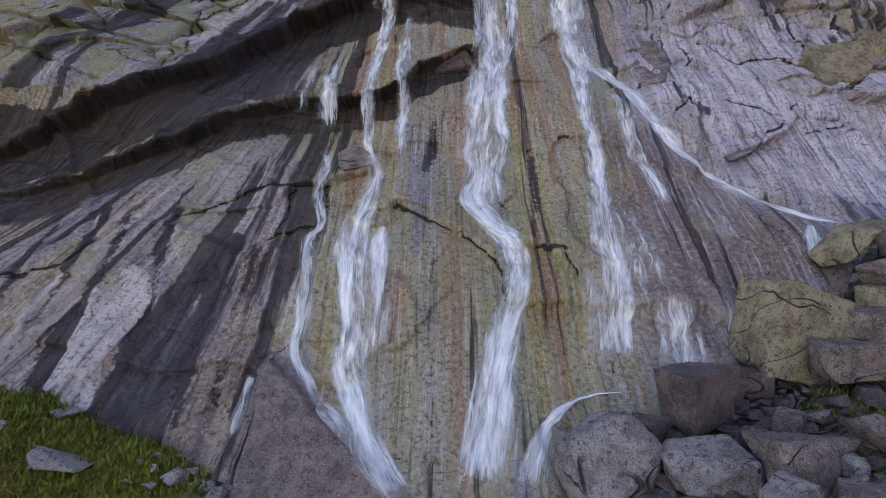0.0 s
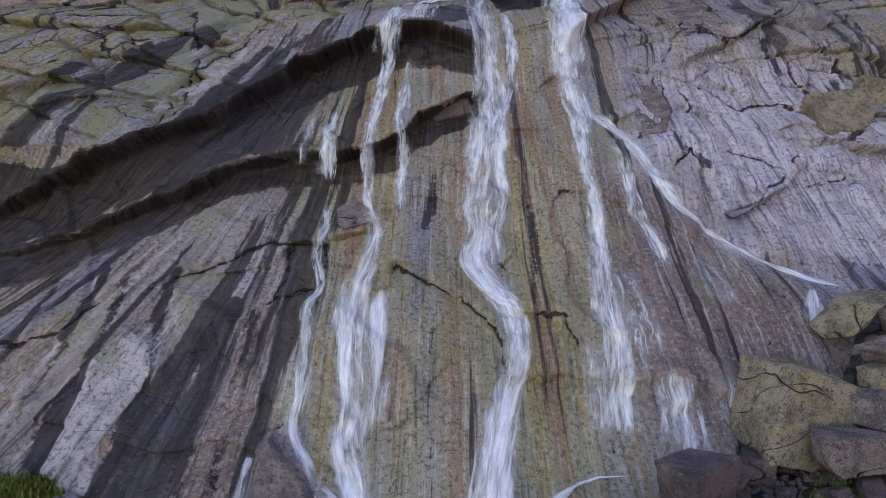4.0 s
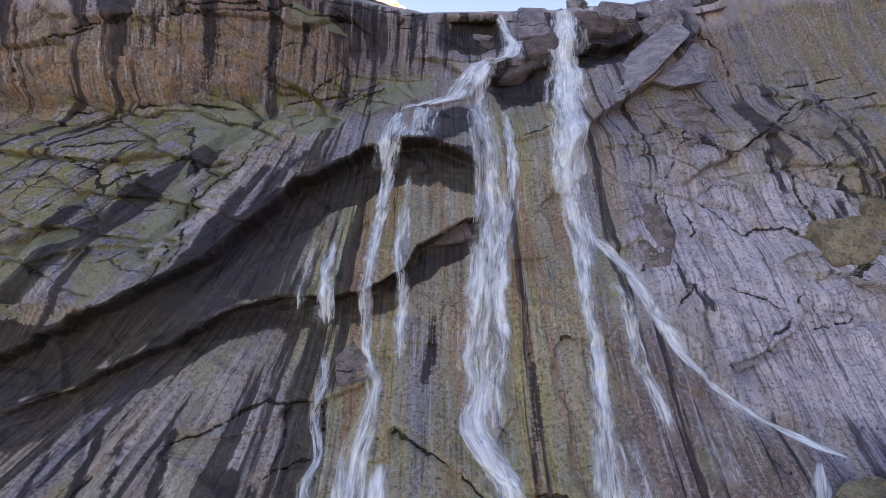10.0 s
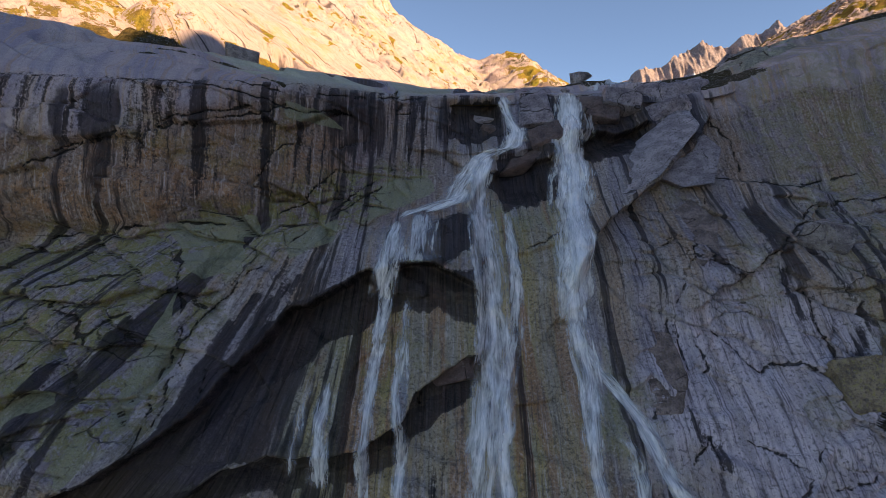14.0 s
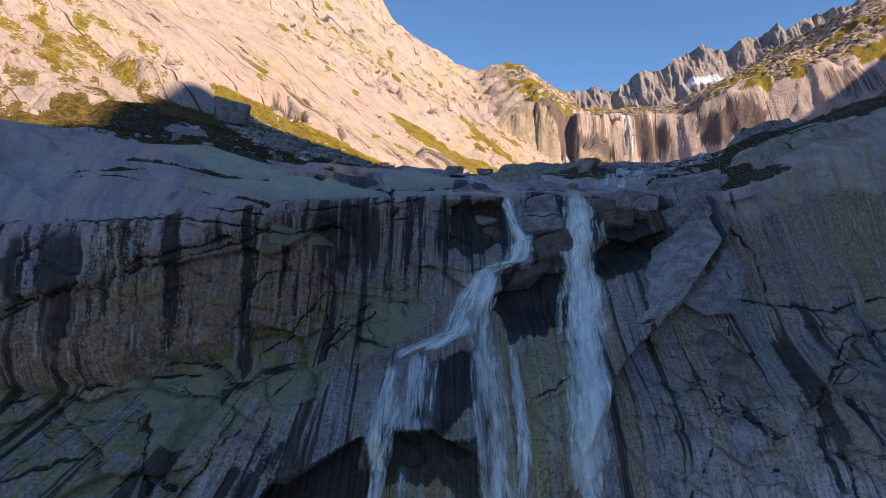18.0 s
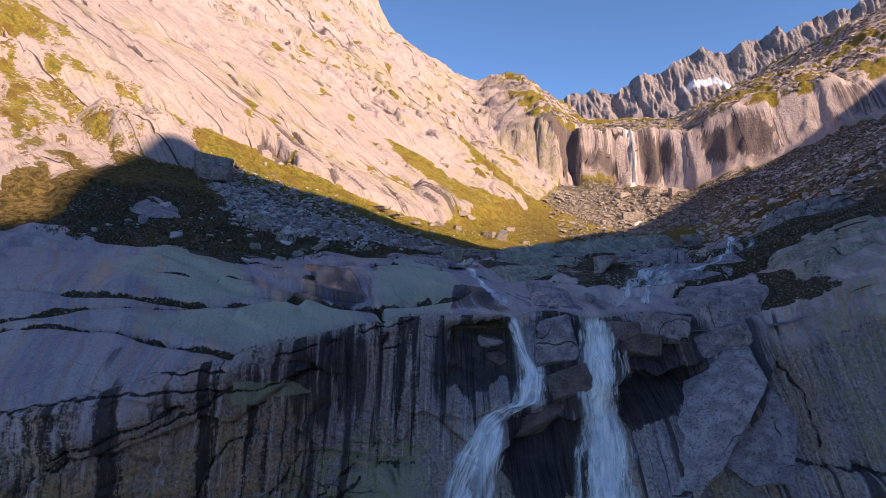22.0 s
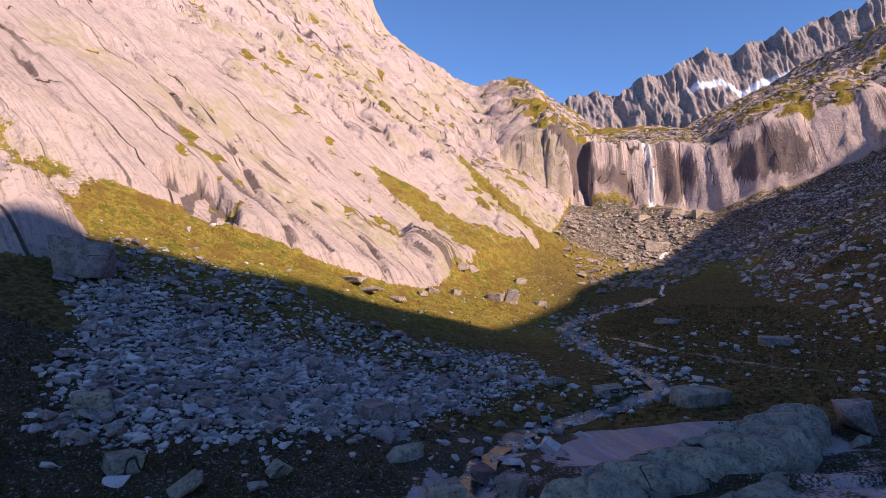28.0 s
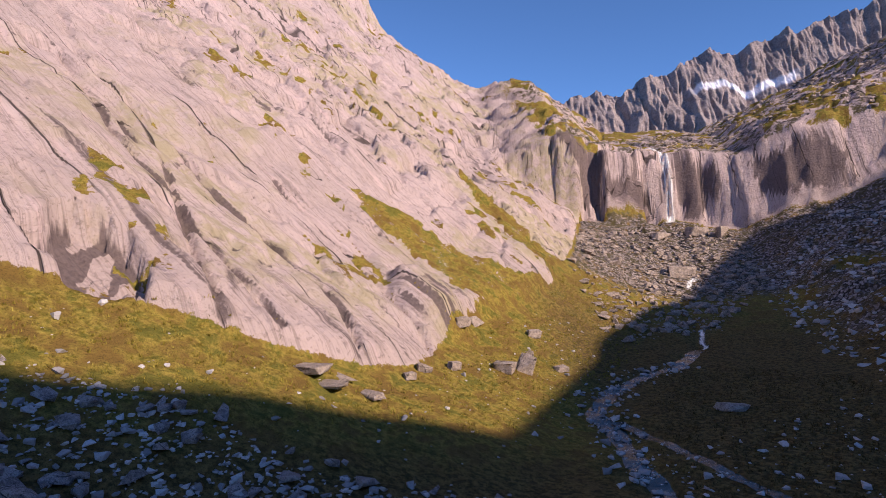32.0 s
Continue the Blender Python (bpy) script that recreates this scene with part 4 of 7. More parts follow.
    sh = 2.4 * fbm(x / 8 + 0.05 * z, z / 6, 25, 3)
    d += 0.42 * (np.floor(sh) + sst(sh - np.floor(sh), 0.0, 0.06) - sh) * (1 - 0.5 * sst(z, 21, 24))
    s2 = 2.2 * fbm(x / 3.2 + 0.1 * z, z / 2.6, 27, 3)
    d += 0.13 * (np.floor(s2) + sst(s2 - np.floor(s2), 0.0, 0.08) - s2)
    b = blocky(x, z)
    qx, qz = x + 0.5 * fbm(x / 2, z / 2, 31), z + 0.5 * fbm(x / 2, z / 2, 32)
    joint, rid = cells2(qx / 5.2 + 0.22 * qz, qz / 2.9, 33)
    d += b * (1.5 * (rid - 0.45) - 0.6 * (1 - sst(joint, 0.0, 0.09)) + 0.25 * fbm(x / 1.1, z / 0.8, 35, 3))
    up = sst(z, 21.5, 23) * (1 - sst(x, -9, -5))
    joint, rid = cells2(qx / 6.5 + 0.2 * qz, qz / 3.0 - 0.08 * qx, 37)
    d += up * (0.8 * (rid - 0.5) - 0.4 * (1 - sst(joint, 0.0, 0.04)))
    joint, rid = cells2(qx / 6.5 + 0.22 * qz, qz / 4.2 - 0.03 * qx, 41)
    return d + 0.3 * (rid - 0.5)


BROOK = [(1.2, 70), (2.0, 78), (4.2, 84), (7.6, 91), (12.5, 93.6), (18, 97.5), (22.4, 101.5), (23.2, 108), (22.3, 119.5), (21.6, 130), (22.6, 140), (22.0, 149), (27.7, 161), (37, 169.5), (43, 173), (52.5, 187), (66, 232), (86, 262), (93, 300), (98, 322)]
BROOK_2 = [(24.5, 146), (26.2, 139.8), (29.7, 124), (34.2, 113), (38.4, 107), (48, 99), (60, 93)]
SCREE_POLY = [(-38.8, 107.5), (-24, 117), (-6, 116), (11, 121), (12, 108), (5, 96), (-3, 86), (-13, 79), (-21, 76), (-27, 90)]


def slab_grain(x, y):
    """Coordinates along and across the fall of the big slab wall."""
    return 0.87 * x - 0.49 * y, 0.49 * x + 0.87 * y


def wall_sheets(x, y):
    u, v = slab_grain(x, y)
    n = 2.6 * fbm(v / 26 + 0.25 * fbm(u / 30, v / 20, 52, 2), u / 70, 51, 3) + 0.004 * v
    n2 = 2.2 * fbm(v / 9, u / 26, 55, 3)
    return n, n2


def relief(x, y):
    """Height of the finer forms on the valley ground."""
    wx = curve(y, WALL_X)
    ax, rx = curve(y, AXIS_X), curve(y, RIGHT_X)
    wall = sst(wx - x, -0.5, 2.5) * sst(y, 92, 104)
    n, n2 = wall_sheets(x, y)
    f, f2 = n - np.floor(n), n2 - np.floor(n2)
    far = 0.6 + 0.6 * sst(y, 150, 320)
    t = wall * far * (2.6 * (np.floor(n) + sst(f, 0.0, 0.14) - n * 0.9) + 1.3 * (np.floor(n2) + sst(f2, 0.0, 0.12) - n2))
    n3 = 2.0 * fbm((0.49 * x + 0.87 * y) / 3.6, (0.87 * x - 0.49 * y) / 13, 57, 3)
    t += wall * far * 0.65 * (np.floor(n3) + sst(n3 - np.floor(n3), 0.0, 0.15) - n3)
    t += wall * (2.2 * fbm(x / 34, y / 34, 62, 4) + 0.45 * fbm(x / 4, y / 4, 63, 4))
    for q in WALL_LINES:
        t -= wall * 1.6 * np.exp(-(near_line(x + 1.2 * fbm(x / 9, y / 9, 73), y, q) / 0.55) ** 2)
    t -= 4.2 * wall * inside(x, y, HOLLOW, 0.5, 1.5, 77)
    t += 3.4 * (1 - sst(np.hypot((x + 1) / 8, (y - 167) / 8), 0.5, 1.0))
    crag = wall * sst(y, 170, 240) + sst(y, 300, 318)
    jn, rid = cells2(x / 9 + 0.4 * fbm(x / 12, y / 12, 64), y / 13, 65)
    t += np.clip(crag, 0, 1) * (1 - 0.65 * sst(x, 90, 115) * sst(y, 300, 312)) * (3.6 * (rid - 0.5) - 1.6 * (1 - sst(jn, 0.0, 0.08)) + 1.5 * fbm(x / 6, y / 6, 66, 3))
    rocky = sst(-x, 39, 45) * (1 - sst(y, 112, 128)) * sst(y, 56, 62)
    jr, rr = cells2(x / 5 + 0.5 * fbm(x / 6, y / 6, 58), y / 6.5, 56)
    t += rocky * (1.8 * (rr - 0.5) - 0.8 * (1 - sst(jr, 0, 0.1)) + 0.9 * fbm(x / 4, y / 4, 54, 3))
    soft = (1 - wall) * sst(y, 74, 84)
    t += soft * (0.55 * fbm(x / 9, y / 9, 67, 3) + 0.16 * fbm(x / 2.2, y / 2.2, 68, 3))
    right = sst(x - rx, 0, 14) * sst(y, 80, 100)
    n4 = 1.8 * fbm((x + 0.5 * y) / 15, (y - 0.5 * x) / 30, 72, 4)
    t += right * (2.4 * fbm(x / 17, y / 17, 69, 3) + 0.9 * fbm(x / 4.5, y / 4.5, 70, 4) + 2.2 * (np.floor(n4) + sst(n4 - np.floor(n4), 0.0, 0.16) - n4))
    # outcrop on the left, above the scree
    o = np.hypot((x + 45) / 9.5, (y - 104) / 8)
    t += 4.6 * (1 - sst(o, 0.55, 1.0)) * (0.85 + 0.3 * fbm(x / 4, y / 4, 71))
    o = np.hypot((x + 35.5) / 4.2, (y - 74) / 5)
    t += 1.6 * (1 - sst(o, 0.5, 1.0))
    t -= 0.75 * np.exp(-(near_line(x, y, BROOK) / 1.9) ** 2) * sst(y, 68, 74) * (1 - sst(y, 300, 320))
    t -= 0.35 * np.exp(-(near_line(x, y, BROOK_2) / 1.2) ** 2)
    # bare slabs behind the lip: long steps and cracks
    near = 1 - sst(y, 74, 86)
    for k, c in enumerate(CRACKS):
        t -= near * 0.7 * np.exp(-(near_line(x, y + 0.3 * fbm(x / 2, y / 2, 74), c) / 0.25) ** 2)
    nn = 1.9 * fbm(x / 16 + 3, y / 7, 75, 3)
    t += near * sst(y - lip_y(x), 1.5, 5) * (0.75 * (np.floor(nn) + sst(nn - np.floor(nn), 0, 0.1) - nn) + 0.5 * fbm(x / 7, y / 7, 76, 3) + 0.06 * fbm(x, y, 77, 3))
    # ledges on the right of the lip, where the brook comes down
    st = sst(x, 11, 15) * near * sst(y - lip_y(x), 1, 3)
    q = (y - 58) / 3.1 + 0.5 * fbm(x / 5, y / 5, 78)
    return t + st * 0.75 * (np.floor(q) + sst(q - np.floor(q), 0.0, 0.16) - q)


def ground(x, y):
    """Height of the finished ground behind the lip."""
    x, y = np.asarray(x, float), np.asarray(y, float)
    return top_z(x, y) + relief(x, y)


def sheet(name, X, Y, Z, mats, attrs=(), label="", category="", kind="structure"):
    """A grid of places as one smooth mesh; attrs: (name, values) a vertex."""
    r, c = X.shape
    co = np.stack([X, Y, Z], -1).reshape(-1, 3).astype(np.float32)
    k = (np.arange(r - 1)[:, None] * c + np.arange(c - 1)[None]).ravel()
    quads = np.stack([k, k + 1, k + c + 1, k + c], 1).astype(np.int32)
    ob = mesh_object(name, co, quads, mats, attrs, True)
    return tagged(ob, label, category, "", kind)


def mesh_object(name, co, faces, mats, attrs=(), smooth=False):
    """A mesh from arrays: places, and faces that all have the same number of corners."""
    me = bpy.data.meshes.new(name)
    n = faces.shape[1]
    me.vertices.add(len(co))
    me.vertices.foreach_set("co", np.ascontiguousarray(co, np.float32).ravel())
    me.loops.add(faces.size)
    me.loops.foreach_set("vertex_index", np.ascontiguousarray(faces, np.int32).ravel())
    me.polygons.add(len(faces))
    me.polygons.foreach_set("loop_start", np.arange(0, faces.size, n, dtype=np.int32))
    me.polygons.foreach_set("use_smooth", np.full(len(faces), smooth, bool))
    me.update(calc_edges=True)
    me.validate()
    me.materials.append(mats)
    for an, values in attrs:
        a = me.attributes.new(an, "FLOAT", "POINT")
        a.data.foreach_set("value", np.ascontiguousarray(values, np.float32).ravel())
    return new(name, me)


# ---- the rock face, over its lip onto the slabs ----
cx = np.concatenate([np.arange(-74.0, -30.0, 0.35), np.arange(-30.0, 36.0, 0.13), np.arange(36.0, 62.0, 0.35)])
ROWS = 790


def cliff_profiles():
    """For each x the line from the foot of the face over the lip onto the slabs, rounded at the lip, in even steps; and how much it is top, not face."""
    Y, Z, T = (np.zeros((ROWS, len(cx))) for _ in range(3))
    lips = curve(cx, LIP) + 0.8 * fbm(cx / 3.2, 0 * cx, 192, 3) * sst(cx, 1, 5) * (1 - sst(cx, 21, 25)) - 0.9 * np.exp(-((cx - 5.2) / 1.1) ** 2) - 0.9 * np.exp(-((cx - 11.6) / 1.3) ** 2)
    for k, x in enumerate(cx):
        z = np.linspace(-12, lips[k], 260)
        y = face_y(np.full(260, x), z)
        yt = np.linspace(y[-1] + 0.05, 91, 160)
        zt = top_z(np.full(160, x), yt)
        py, pz, pt = np.concatenate([y, yt]), np.concatenate([z, zt]), np.concatenate([np.zeros(260), np.ones(160)])
        s = np.concatenate([[0], np.cumsum(np.hypot(np.diff(py), np.diff(pz)))])
        g = np.linspace(0, s[-1], ROWS)
        half = int(lerp(x, [(-34, 30), (-8, 26), (-1, 18), (5, 12), (22, 12), (27, 16), (40, 20)]))
        ker = np.hanning(2 * half + 3)[1:-1]
        ker /= ker.sum()
        for out, values in ((Y, py), (Z, pz), (T, pt)):
            out[:, k] = np.convolve(np.pad(np.interp(g, s, values), half, "edge"), ker, "valid")
    return Y, Z, T


CY, CZ, CT = cliff_profiles()
CX = np.broadcast_to(cx[None], CY.shape).copy()
TOP = sst(CT, 0.42, 0.75)
face_w = 1 - TOP
out = face_out(CX, CZ)
CY2 = CY - out * (1 - CT) * (1 - sst(CZ, curve(CX, LIP) - 1.0, curve(CX, LIP) + 0.3) * 0.6)
CZ2 = CZ + relief(CX, CY) * CT
CZ2 = CZ2 - 1.0 * CT * np.maximum(sst(-CX, 35, 38) * sst(CY, 57, 60), sst(CY, 89, 90.5))

# painted warm light, broken up along the slabs
ochre = strokes(CX, CY, OCHRE_LIGHT, 0.9, 184) * CT * sst(fbm(CX / 0.8 + 0.4 * CY, CY / 3, 185, 3), -0.35, 0.2)

# stains, growth and painted shade on it
W = streak_line(CX, CZ)
run = fbm(W / 0.55 + 0.3 * fbm(W, CZ / 5, 80), CZ / 14, 81, 5, 0.62)
broad = fbm(W / 2.1, CZ / 22, 83, 3)
left = 1 - sst(CX, -9, -4)
moss = np.maximum(inside(CX, CZ, MOSS, 1.0, 1.6), 0.5 * sst(CX, 25, 29) * sst(CZ, 8, 12))
moss = np.maximum(moss, 0.5 * sst(fbm(CX / 5, CZ / 5, 84), 0.1, 0.4) * (1 - CT))
pale = np.maximum.reduce([(0.95, 0.42, 0.42, 0.9, 0.5)[i] * inside(CX, CZ, q, 0.1, 0.25, 90 + i) for i, q in enumerate(PALE)])
white = inside(CX, CZ, WHITE, 1.6, 2.2)
lanes = fbm(W / 0.62, CZ / 60, 82, 3, 0.55)
stripe = sst(lanes, 0.06, 0.16) * sst(lerp(CX, sorted(LOWER_EDGE)) - CZ, 1.5, 4.0) * (1 - sst(CX, -11, -7))
pale = np.maximum(pale, 0.16 * stripe * sst(fbm(CX / 5, CZ / 5, 74, 3), -0.35, 0.0))
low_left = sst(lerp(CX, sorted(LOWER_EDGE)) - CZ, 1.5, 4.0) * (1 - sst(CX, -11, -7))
streak = sst(0.9 * run + 0.6 * broad, -0.15, 0.5) * 0.8 * lerp(CX, [(-30, 0.95), (-12, 0.95), (-6, 0.8), (-1, 0.6), (9, 0.55), (14, 0.75), (30, 0.85)])
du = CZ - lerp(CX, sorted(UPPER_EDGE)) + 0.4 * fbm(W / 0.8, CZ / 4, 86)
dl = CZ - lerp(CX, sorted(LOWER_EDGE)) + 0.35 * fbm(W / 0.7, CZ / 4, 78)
# wet rock and painted shade just below each sheet's edge
seep_shade = np.maximum(sst(du, -3.2, -2.0) * (1 - sst(du, 0.0, 0.35)), sst(dl, -2.2, -1.2) * (1 - sst(dl, 0.0, 0.3))) * (1 - sst(CX, 2.0, 2.8))
band = sst(CX, -26, -22) * (1 - sst(CX, -12, -9)) * sst(CZ - lerp(CX, sorted(LOWER_EDGE)), 0.0, 0.8) * (1 - sst(CZ - lerp(CX, sorted(UPPER_EDGE)), -0.8, 0.6))
streak = np.maximum(streak, 1.05 * band * sst(fbm(W / 1.0, CZ / 7, 88), -0.6, -0.1))
streak = np.maximum(streak, (0.66 + 0.4 * fbm(CX / 3.5, CZ / 8, 141, 3)) * sst(CZ + 2.5 * fbm(CX / 4, CZ / 9, 87, 4), 25, 30) * (1 - sst(CX, 20, 27)) * sst(CX, -18, -8) * face_w)
# hollows get full streak colour in place of their shade
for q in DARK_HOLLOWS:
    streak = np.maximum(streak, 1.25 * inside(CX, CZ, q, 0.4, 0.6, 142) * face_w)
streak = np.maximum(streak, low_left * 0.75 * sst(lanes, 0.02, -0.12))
streak *= (1 - 0.93 * pale) * (1 - 0.75 * white) * (1 - 0.2 * inside(CX, CZ, RUST, 1, 1))
qx = CX + 0.35 * CY + 1.2 * fbm(CX / 5, CY / 5, 95, 3)
top_run = 0.7 * fbm(qx / 1.4, CY / 7, 89, 4) + 0.9 * fbm(qx / 5.5, CY / 12, 79, 3)
green_slab = np.maximum.reduce([inside(CX, CY, q, 0.5, 0.9, 150 + i) for i, q in enumerate(GREEN_SLABS)]) * CT
slab = np.maximum(TOP, sst(CZ + 1.6 * fbm(CX / 3, CZ / 3, 143) - curve(CX, LIP) + lerp(CX, [(-34, 4.5), (-20, 3.0), (-10, 0.6), (4, 0.2), (20, 0.4), (26, 3.5), (36, 4.0)]), -1.0, 0.6))
wet_slab = np.maximum.reduce([inside(CX, CY, q, 0.25, 0.5, 160 + i) for i, q in enumerate(WET_SLABS)]) * CT
streak = streak * (1 - CT) + CT * 0.5 * sst(top_run, 0.05, 0.45) * (1 - sst(CY, 72, 80)) * (1 - 0.9 * green_slab)
streak = np.maximum(streak, wet_slab * (0.56 + 0.2 * top_run))
pale = np.maximum(pale, CT * 0.45 * sst(-top_run, 0.2, 0.3) * (1 - sst(CY, 70, 78)) * (1 - green_slab))
plain = inside(CX, CZ, BLOCK, 0.5, 0.6)
upper = sst(CZ, 20.5, 22.5) * (1 - sst(CX, -3, 3)) * face_w
streak = np.where(CT < 0.5, np.maximum(streak, 0.42 * upper * sst(fbm(CX / 1.2, CZ / 30, 144, 4, 0.6), -0.2, 0.3)), streak)
tan = inside(CX, CZ, TAN, 1.5, 1.5) * (0.55 + 0.45 * sst(broad, -0.3, 0.3))
brown = np.maximum.reduce([inside(CX, CZ, BROWN, 1.2, 1.2) * 0.85, 0.7 * upper, 0.35 * plain, 0.9 * inside(CX, CZ, [(-6.9, -4.4), (-0.6, -8.4), (-1.5, -11), (-7.2, -11)], 0.3, 0.3), left * sst(fbm(W / 1.3, CZ / 16, 85), 0.0, 0.35) * 0.5 * (1 - sst(CZ, 2, 6))])
TURF_POLY = [(-40, 62), (-33, 64.5), (-26, 63.4), (-21.8, 64.0), (-20.1, 62.6), (-17.8, 64.2), (-16, 68), (-11, 74), (-2, 75), (2, 84), (2, 95), (-60, 95), (-60, 60)]
turf = inside(CX, CY, TURF_POLY, 0.4, 1.2) * (CT > 0.5)
turf = np.maximum(turf, inside(CX, CY, [(29.5, 66.5), (33, 65), (60, 64), (60, 95), (33, 95), (32, 76)], 1.6, 2.5) * (CT > 0.5))
turf = np.maximum(turf, 0.75 * inside(CX, CY, [(3, 70), (10, 66.5), (12, 62.5), (17, 61.5), (26.5, 63), (31, 66), (34, 82), (4, 82)], 0.8, 1.5) * (0.85 + 0.5 * fbm(CX / 2.5, CY / 2.5, 186, 3)) * (CT > 0.5))
turf = np.maximum(turf, inside(CX, CY, [(23.4, 57.6), (30, 59.5), (26, 63)], 0.9, 1.6) * (CT > 0.3))
for k, q in enumerate(CRACKS):
    turf = np.maximum(turf, (CT > 0.5) * (1 - sst(near_line(CX, CY, q, 2.0) + 0.2 * fbm(CX / 1.7, CY, 91), 0.05, 0.58 if k == 0 else 0.38)) * (0.72 + 0.28 * sst(fbm(CX / 2.8, CY / 2.8, 92), -0.3, 0.1)))
b = blocky(CX, CZ)
ledge = np.gradient(CY2, axis=0) / (np.abs(np.gradient(CZ2, axis=0)) + 0.02)
turf = np.maximum(turf, face_w * sst(ledge, 2.0, 4.5) * sst(b + moss, 0.5, 1.0) * sst(fbm(CX / 1.5, CZ / 1.0, 93), -0.2, 0.15))
turf = np.maximum(turf, 0.9 * sst(CY, 74, 84) * sst(fbm(CX / 4, CY / 4, 94), -0.35, 0.0) * (CT > 0.5) * (1 - sst(CX, 8, 14) * (1 - sst(CX, 26, 30))))
wet = np.clip(0.9 * streak + 0.5 * sst(CX, -8, -5) * (1 - sst(CX, 12, 18)), 0, 1)
streak = np.maximum(streak, 1.3 * seep_shade)
wet = np.maximum.reduce([wet, seep_shade, 0.8 * wet_slab])
# wet black under the sheets, darkened further for the overhangs' shade
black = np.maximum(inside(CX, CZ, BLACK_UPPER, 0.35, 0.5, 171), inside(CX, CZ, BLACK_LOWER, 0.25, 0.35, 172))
# the same for the holes: shade laid on as black
black = np.maximum.reduce([black, *[inside(CX, CZ, q, 0.5, 0.6, 173) for q in HOLE_SHADE]])
seeping = 0.32 * (1 - sst(CX, -9.5, -7)) * (1 - sst(CZ, 19, 22)) + 0.24 * sst(CX, 22, 25) * sst(CZ, 8, 12) * (1 - sst(CZ, 22, 25)) + 0.2 * sst(CX, 11, 13) * (1 - sst(CZ, 2, 5)) + 0.46 * sst(CZ, 26, 30) * (1 - sst(CX, 18, 22)) + 0.36 * sst(CZ, 21, 24) * (1 - sst(CZ, 26, 30)) * (1 - sst(CX, -2, 4))
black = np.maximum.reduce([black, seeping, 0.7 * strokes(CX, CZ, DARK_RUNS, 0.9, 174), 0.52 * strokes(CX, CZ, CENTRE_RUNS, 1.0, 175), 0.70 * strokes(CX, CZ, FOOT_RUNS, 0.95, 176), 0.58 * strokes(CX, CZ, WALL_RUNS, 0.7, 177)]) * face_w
pale = np.maximum(pale, 0.54 * strokes(CX, CZ, PALE_RUNS, 0.55, 178) * face_w)
black = black * (1 - 0.85 * sst(pale, 0.55, 0.9))
lichen = np.maximum.reduce([inside(CX, CZ, q, 0.2, 0.4, 179) for q in LICHEN]) * face_w
wet = np.maximum(wet, 0.8 * black)
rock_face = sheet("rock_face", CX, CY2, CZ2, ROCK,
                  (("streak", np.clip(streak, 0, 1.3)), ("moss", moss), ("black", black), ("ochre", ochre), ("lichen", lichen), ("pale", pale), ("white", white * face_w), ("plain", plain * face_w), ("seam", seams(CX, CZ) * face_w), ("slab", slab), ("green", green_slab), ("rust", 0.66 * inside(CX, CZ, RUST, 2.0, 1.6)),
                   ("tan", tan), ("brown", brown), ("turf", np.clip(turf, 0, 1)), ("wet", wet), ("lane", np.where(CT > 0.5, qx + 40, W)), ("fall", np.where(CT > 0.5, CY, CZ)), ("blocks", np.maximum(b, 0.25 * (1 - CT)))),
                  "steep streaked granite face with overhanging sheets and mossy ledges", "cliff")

# ---- the valley, in a fan that is fine near the lip and coarse far away ----
VR, VC = 760, 820
vy = 58 * (720 / 58) ** np.linspace(0, 1, VR)
vu = np.linspace(-1.9, 1.5, VC)
VY = np.broadcast_to(vy[:, None], (VR, VC)).copy()
VX = 4 + (VY - 16) * vu[None]
VZ = ground(VX, VY) - 1.2 * (1 - np.maximum(sst(-VX, 33, 36), sst(VY, 87, 89.5)))
wx, ax, rx = curve(VY, WALL_X), curve(VY, AXIS_X), curve(VY, RIGHT_X)
wall = sst(wx - VX, -0.5, 1.5) * sst(VY, 92, 100)
n, n2 = wall_sheets(VX, VY)
u, v = slab_grain(VX, VY)
out_crop = np.hypot((VX + 45) / 9.5, (VY - 104) / 8)
shelf = sst(fbm(v / 16 + 0.02 * u, u / 40, 100, 4), 0.24, 0.4) * sst(VY, 100, 150) * sst(fbm(VX / 2.6, VY / 2.6, 101, 3), -0.02, 0.22) * 0.8
f = n - np.floor(n)
shelf = np.maximum(shelf, (1 - sst(f, 0.0, 0.07)) * sst(fbm(VX / 3, VY / 3, 99, 3), -0.2, 0.1) * sst(fbm(VX / 14, VY / 14, 102), -0.15, 0.15) * 0.8)
band2 = sst(wx - VX, 16, 22) * (1 - sst(wx - VX, 30, 38)) * sst(VY, 165, 190) * (1 - sst(VY, 290, 310)) * sst(fbm(VX / 12, VY / 12, 103), -0.5, -0.1)
rocky_left = sst(-VX, 39, 45) * (1 - sst(VY, 112, 128))
band2 = np.maximum.reduce([inside(VX, VY, q, 1.0, 2.0, 96) * (0.74 + 0.3 * fbm(VX / 4, VY / 4, 97, 3)) for q in (
    [(-22, 199), (-10.5, 199.5), (2, 197), (15.3, 198), (30, 209), (25, 195), (17, 182), (6, 178), (-5.8, 185.4), (-15, 190)], [(4, 254), (13, 247), (20, 239), (28.1, 231), (44, 230), (40, 216), (24, 212), (15, 221)], [(5.5, 163), (7, 178), (16, 184), (26, 198), (32, 196), (18, 172), (8, 158)])])
near_left = sst(-VX, 40, 52) * (1 - sst(VY, 112, 135)) * sst(fbm(VX / 6, VY / 6, 104), -0.15, 0.3) * 0.56
grass = (1 - wall) * (1 - (1 - sst(out_crop, 0.8, 1.05)) * 0.9) + wall * np.maximum.reduce([shelf, band2, near_left])
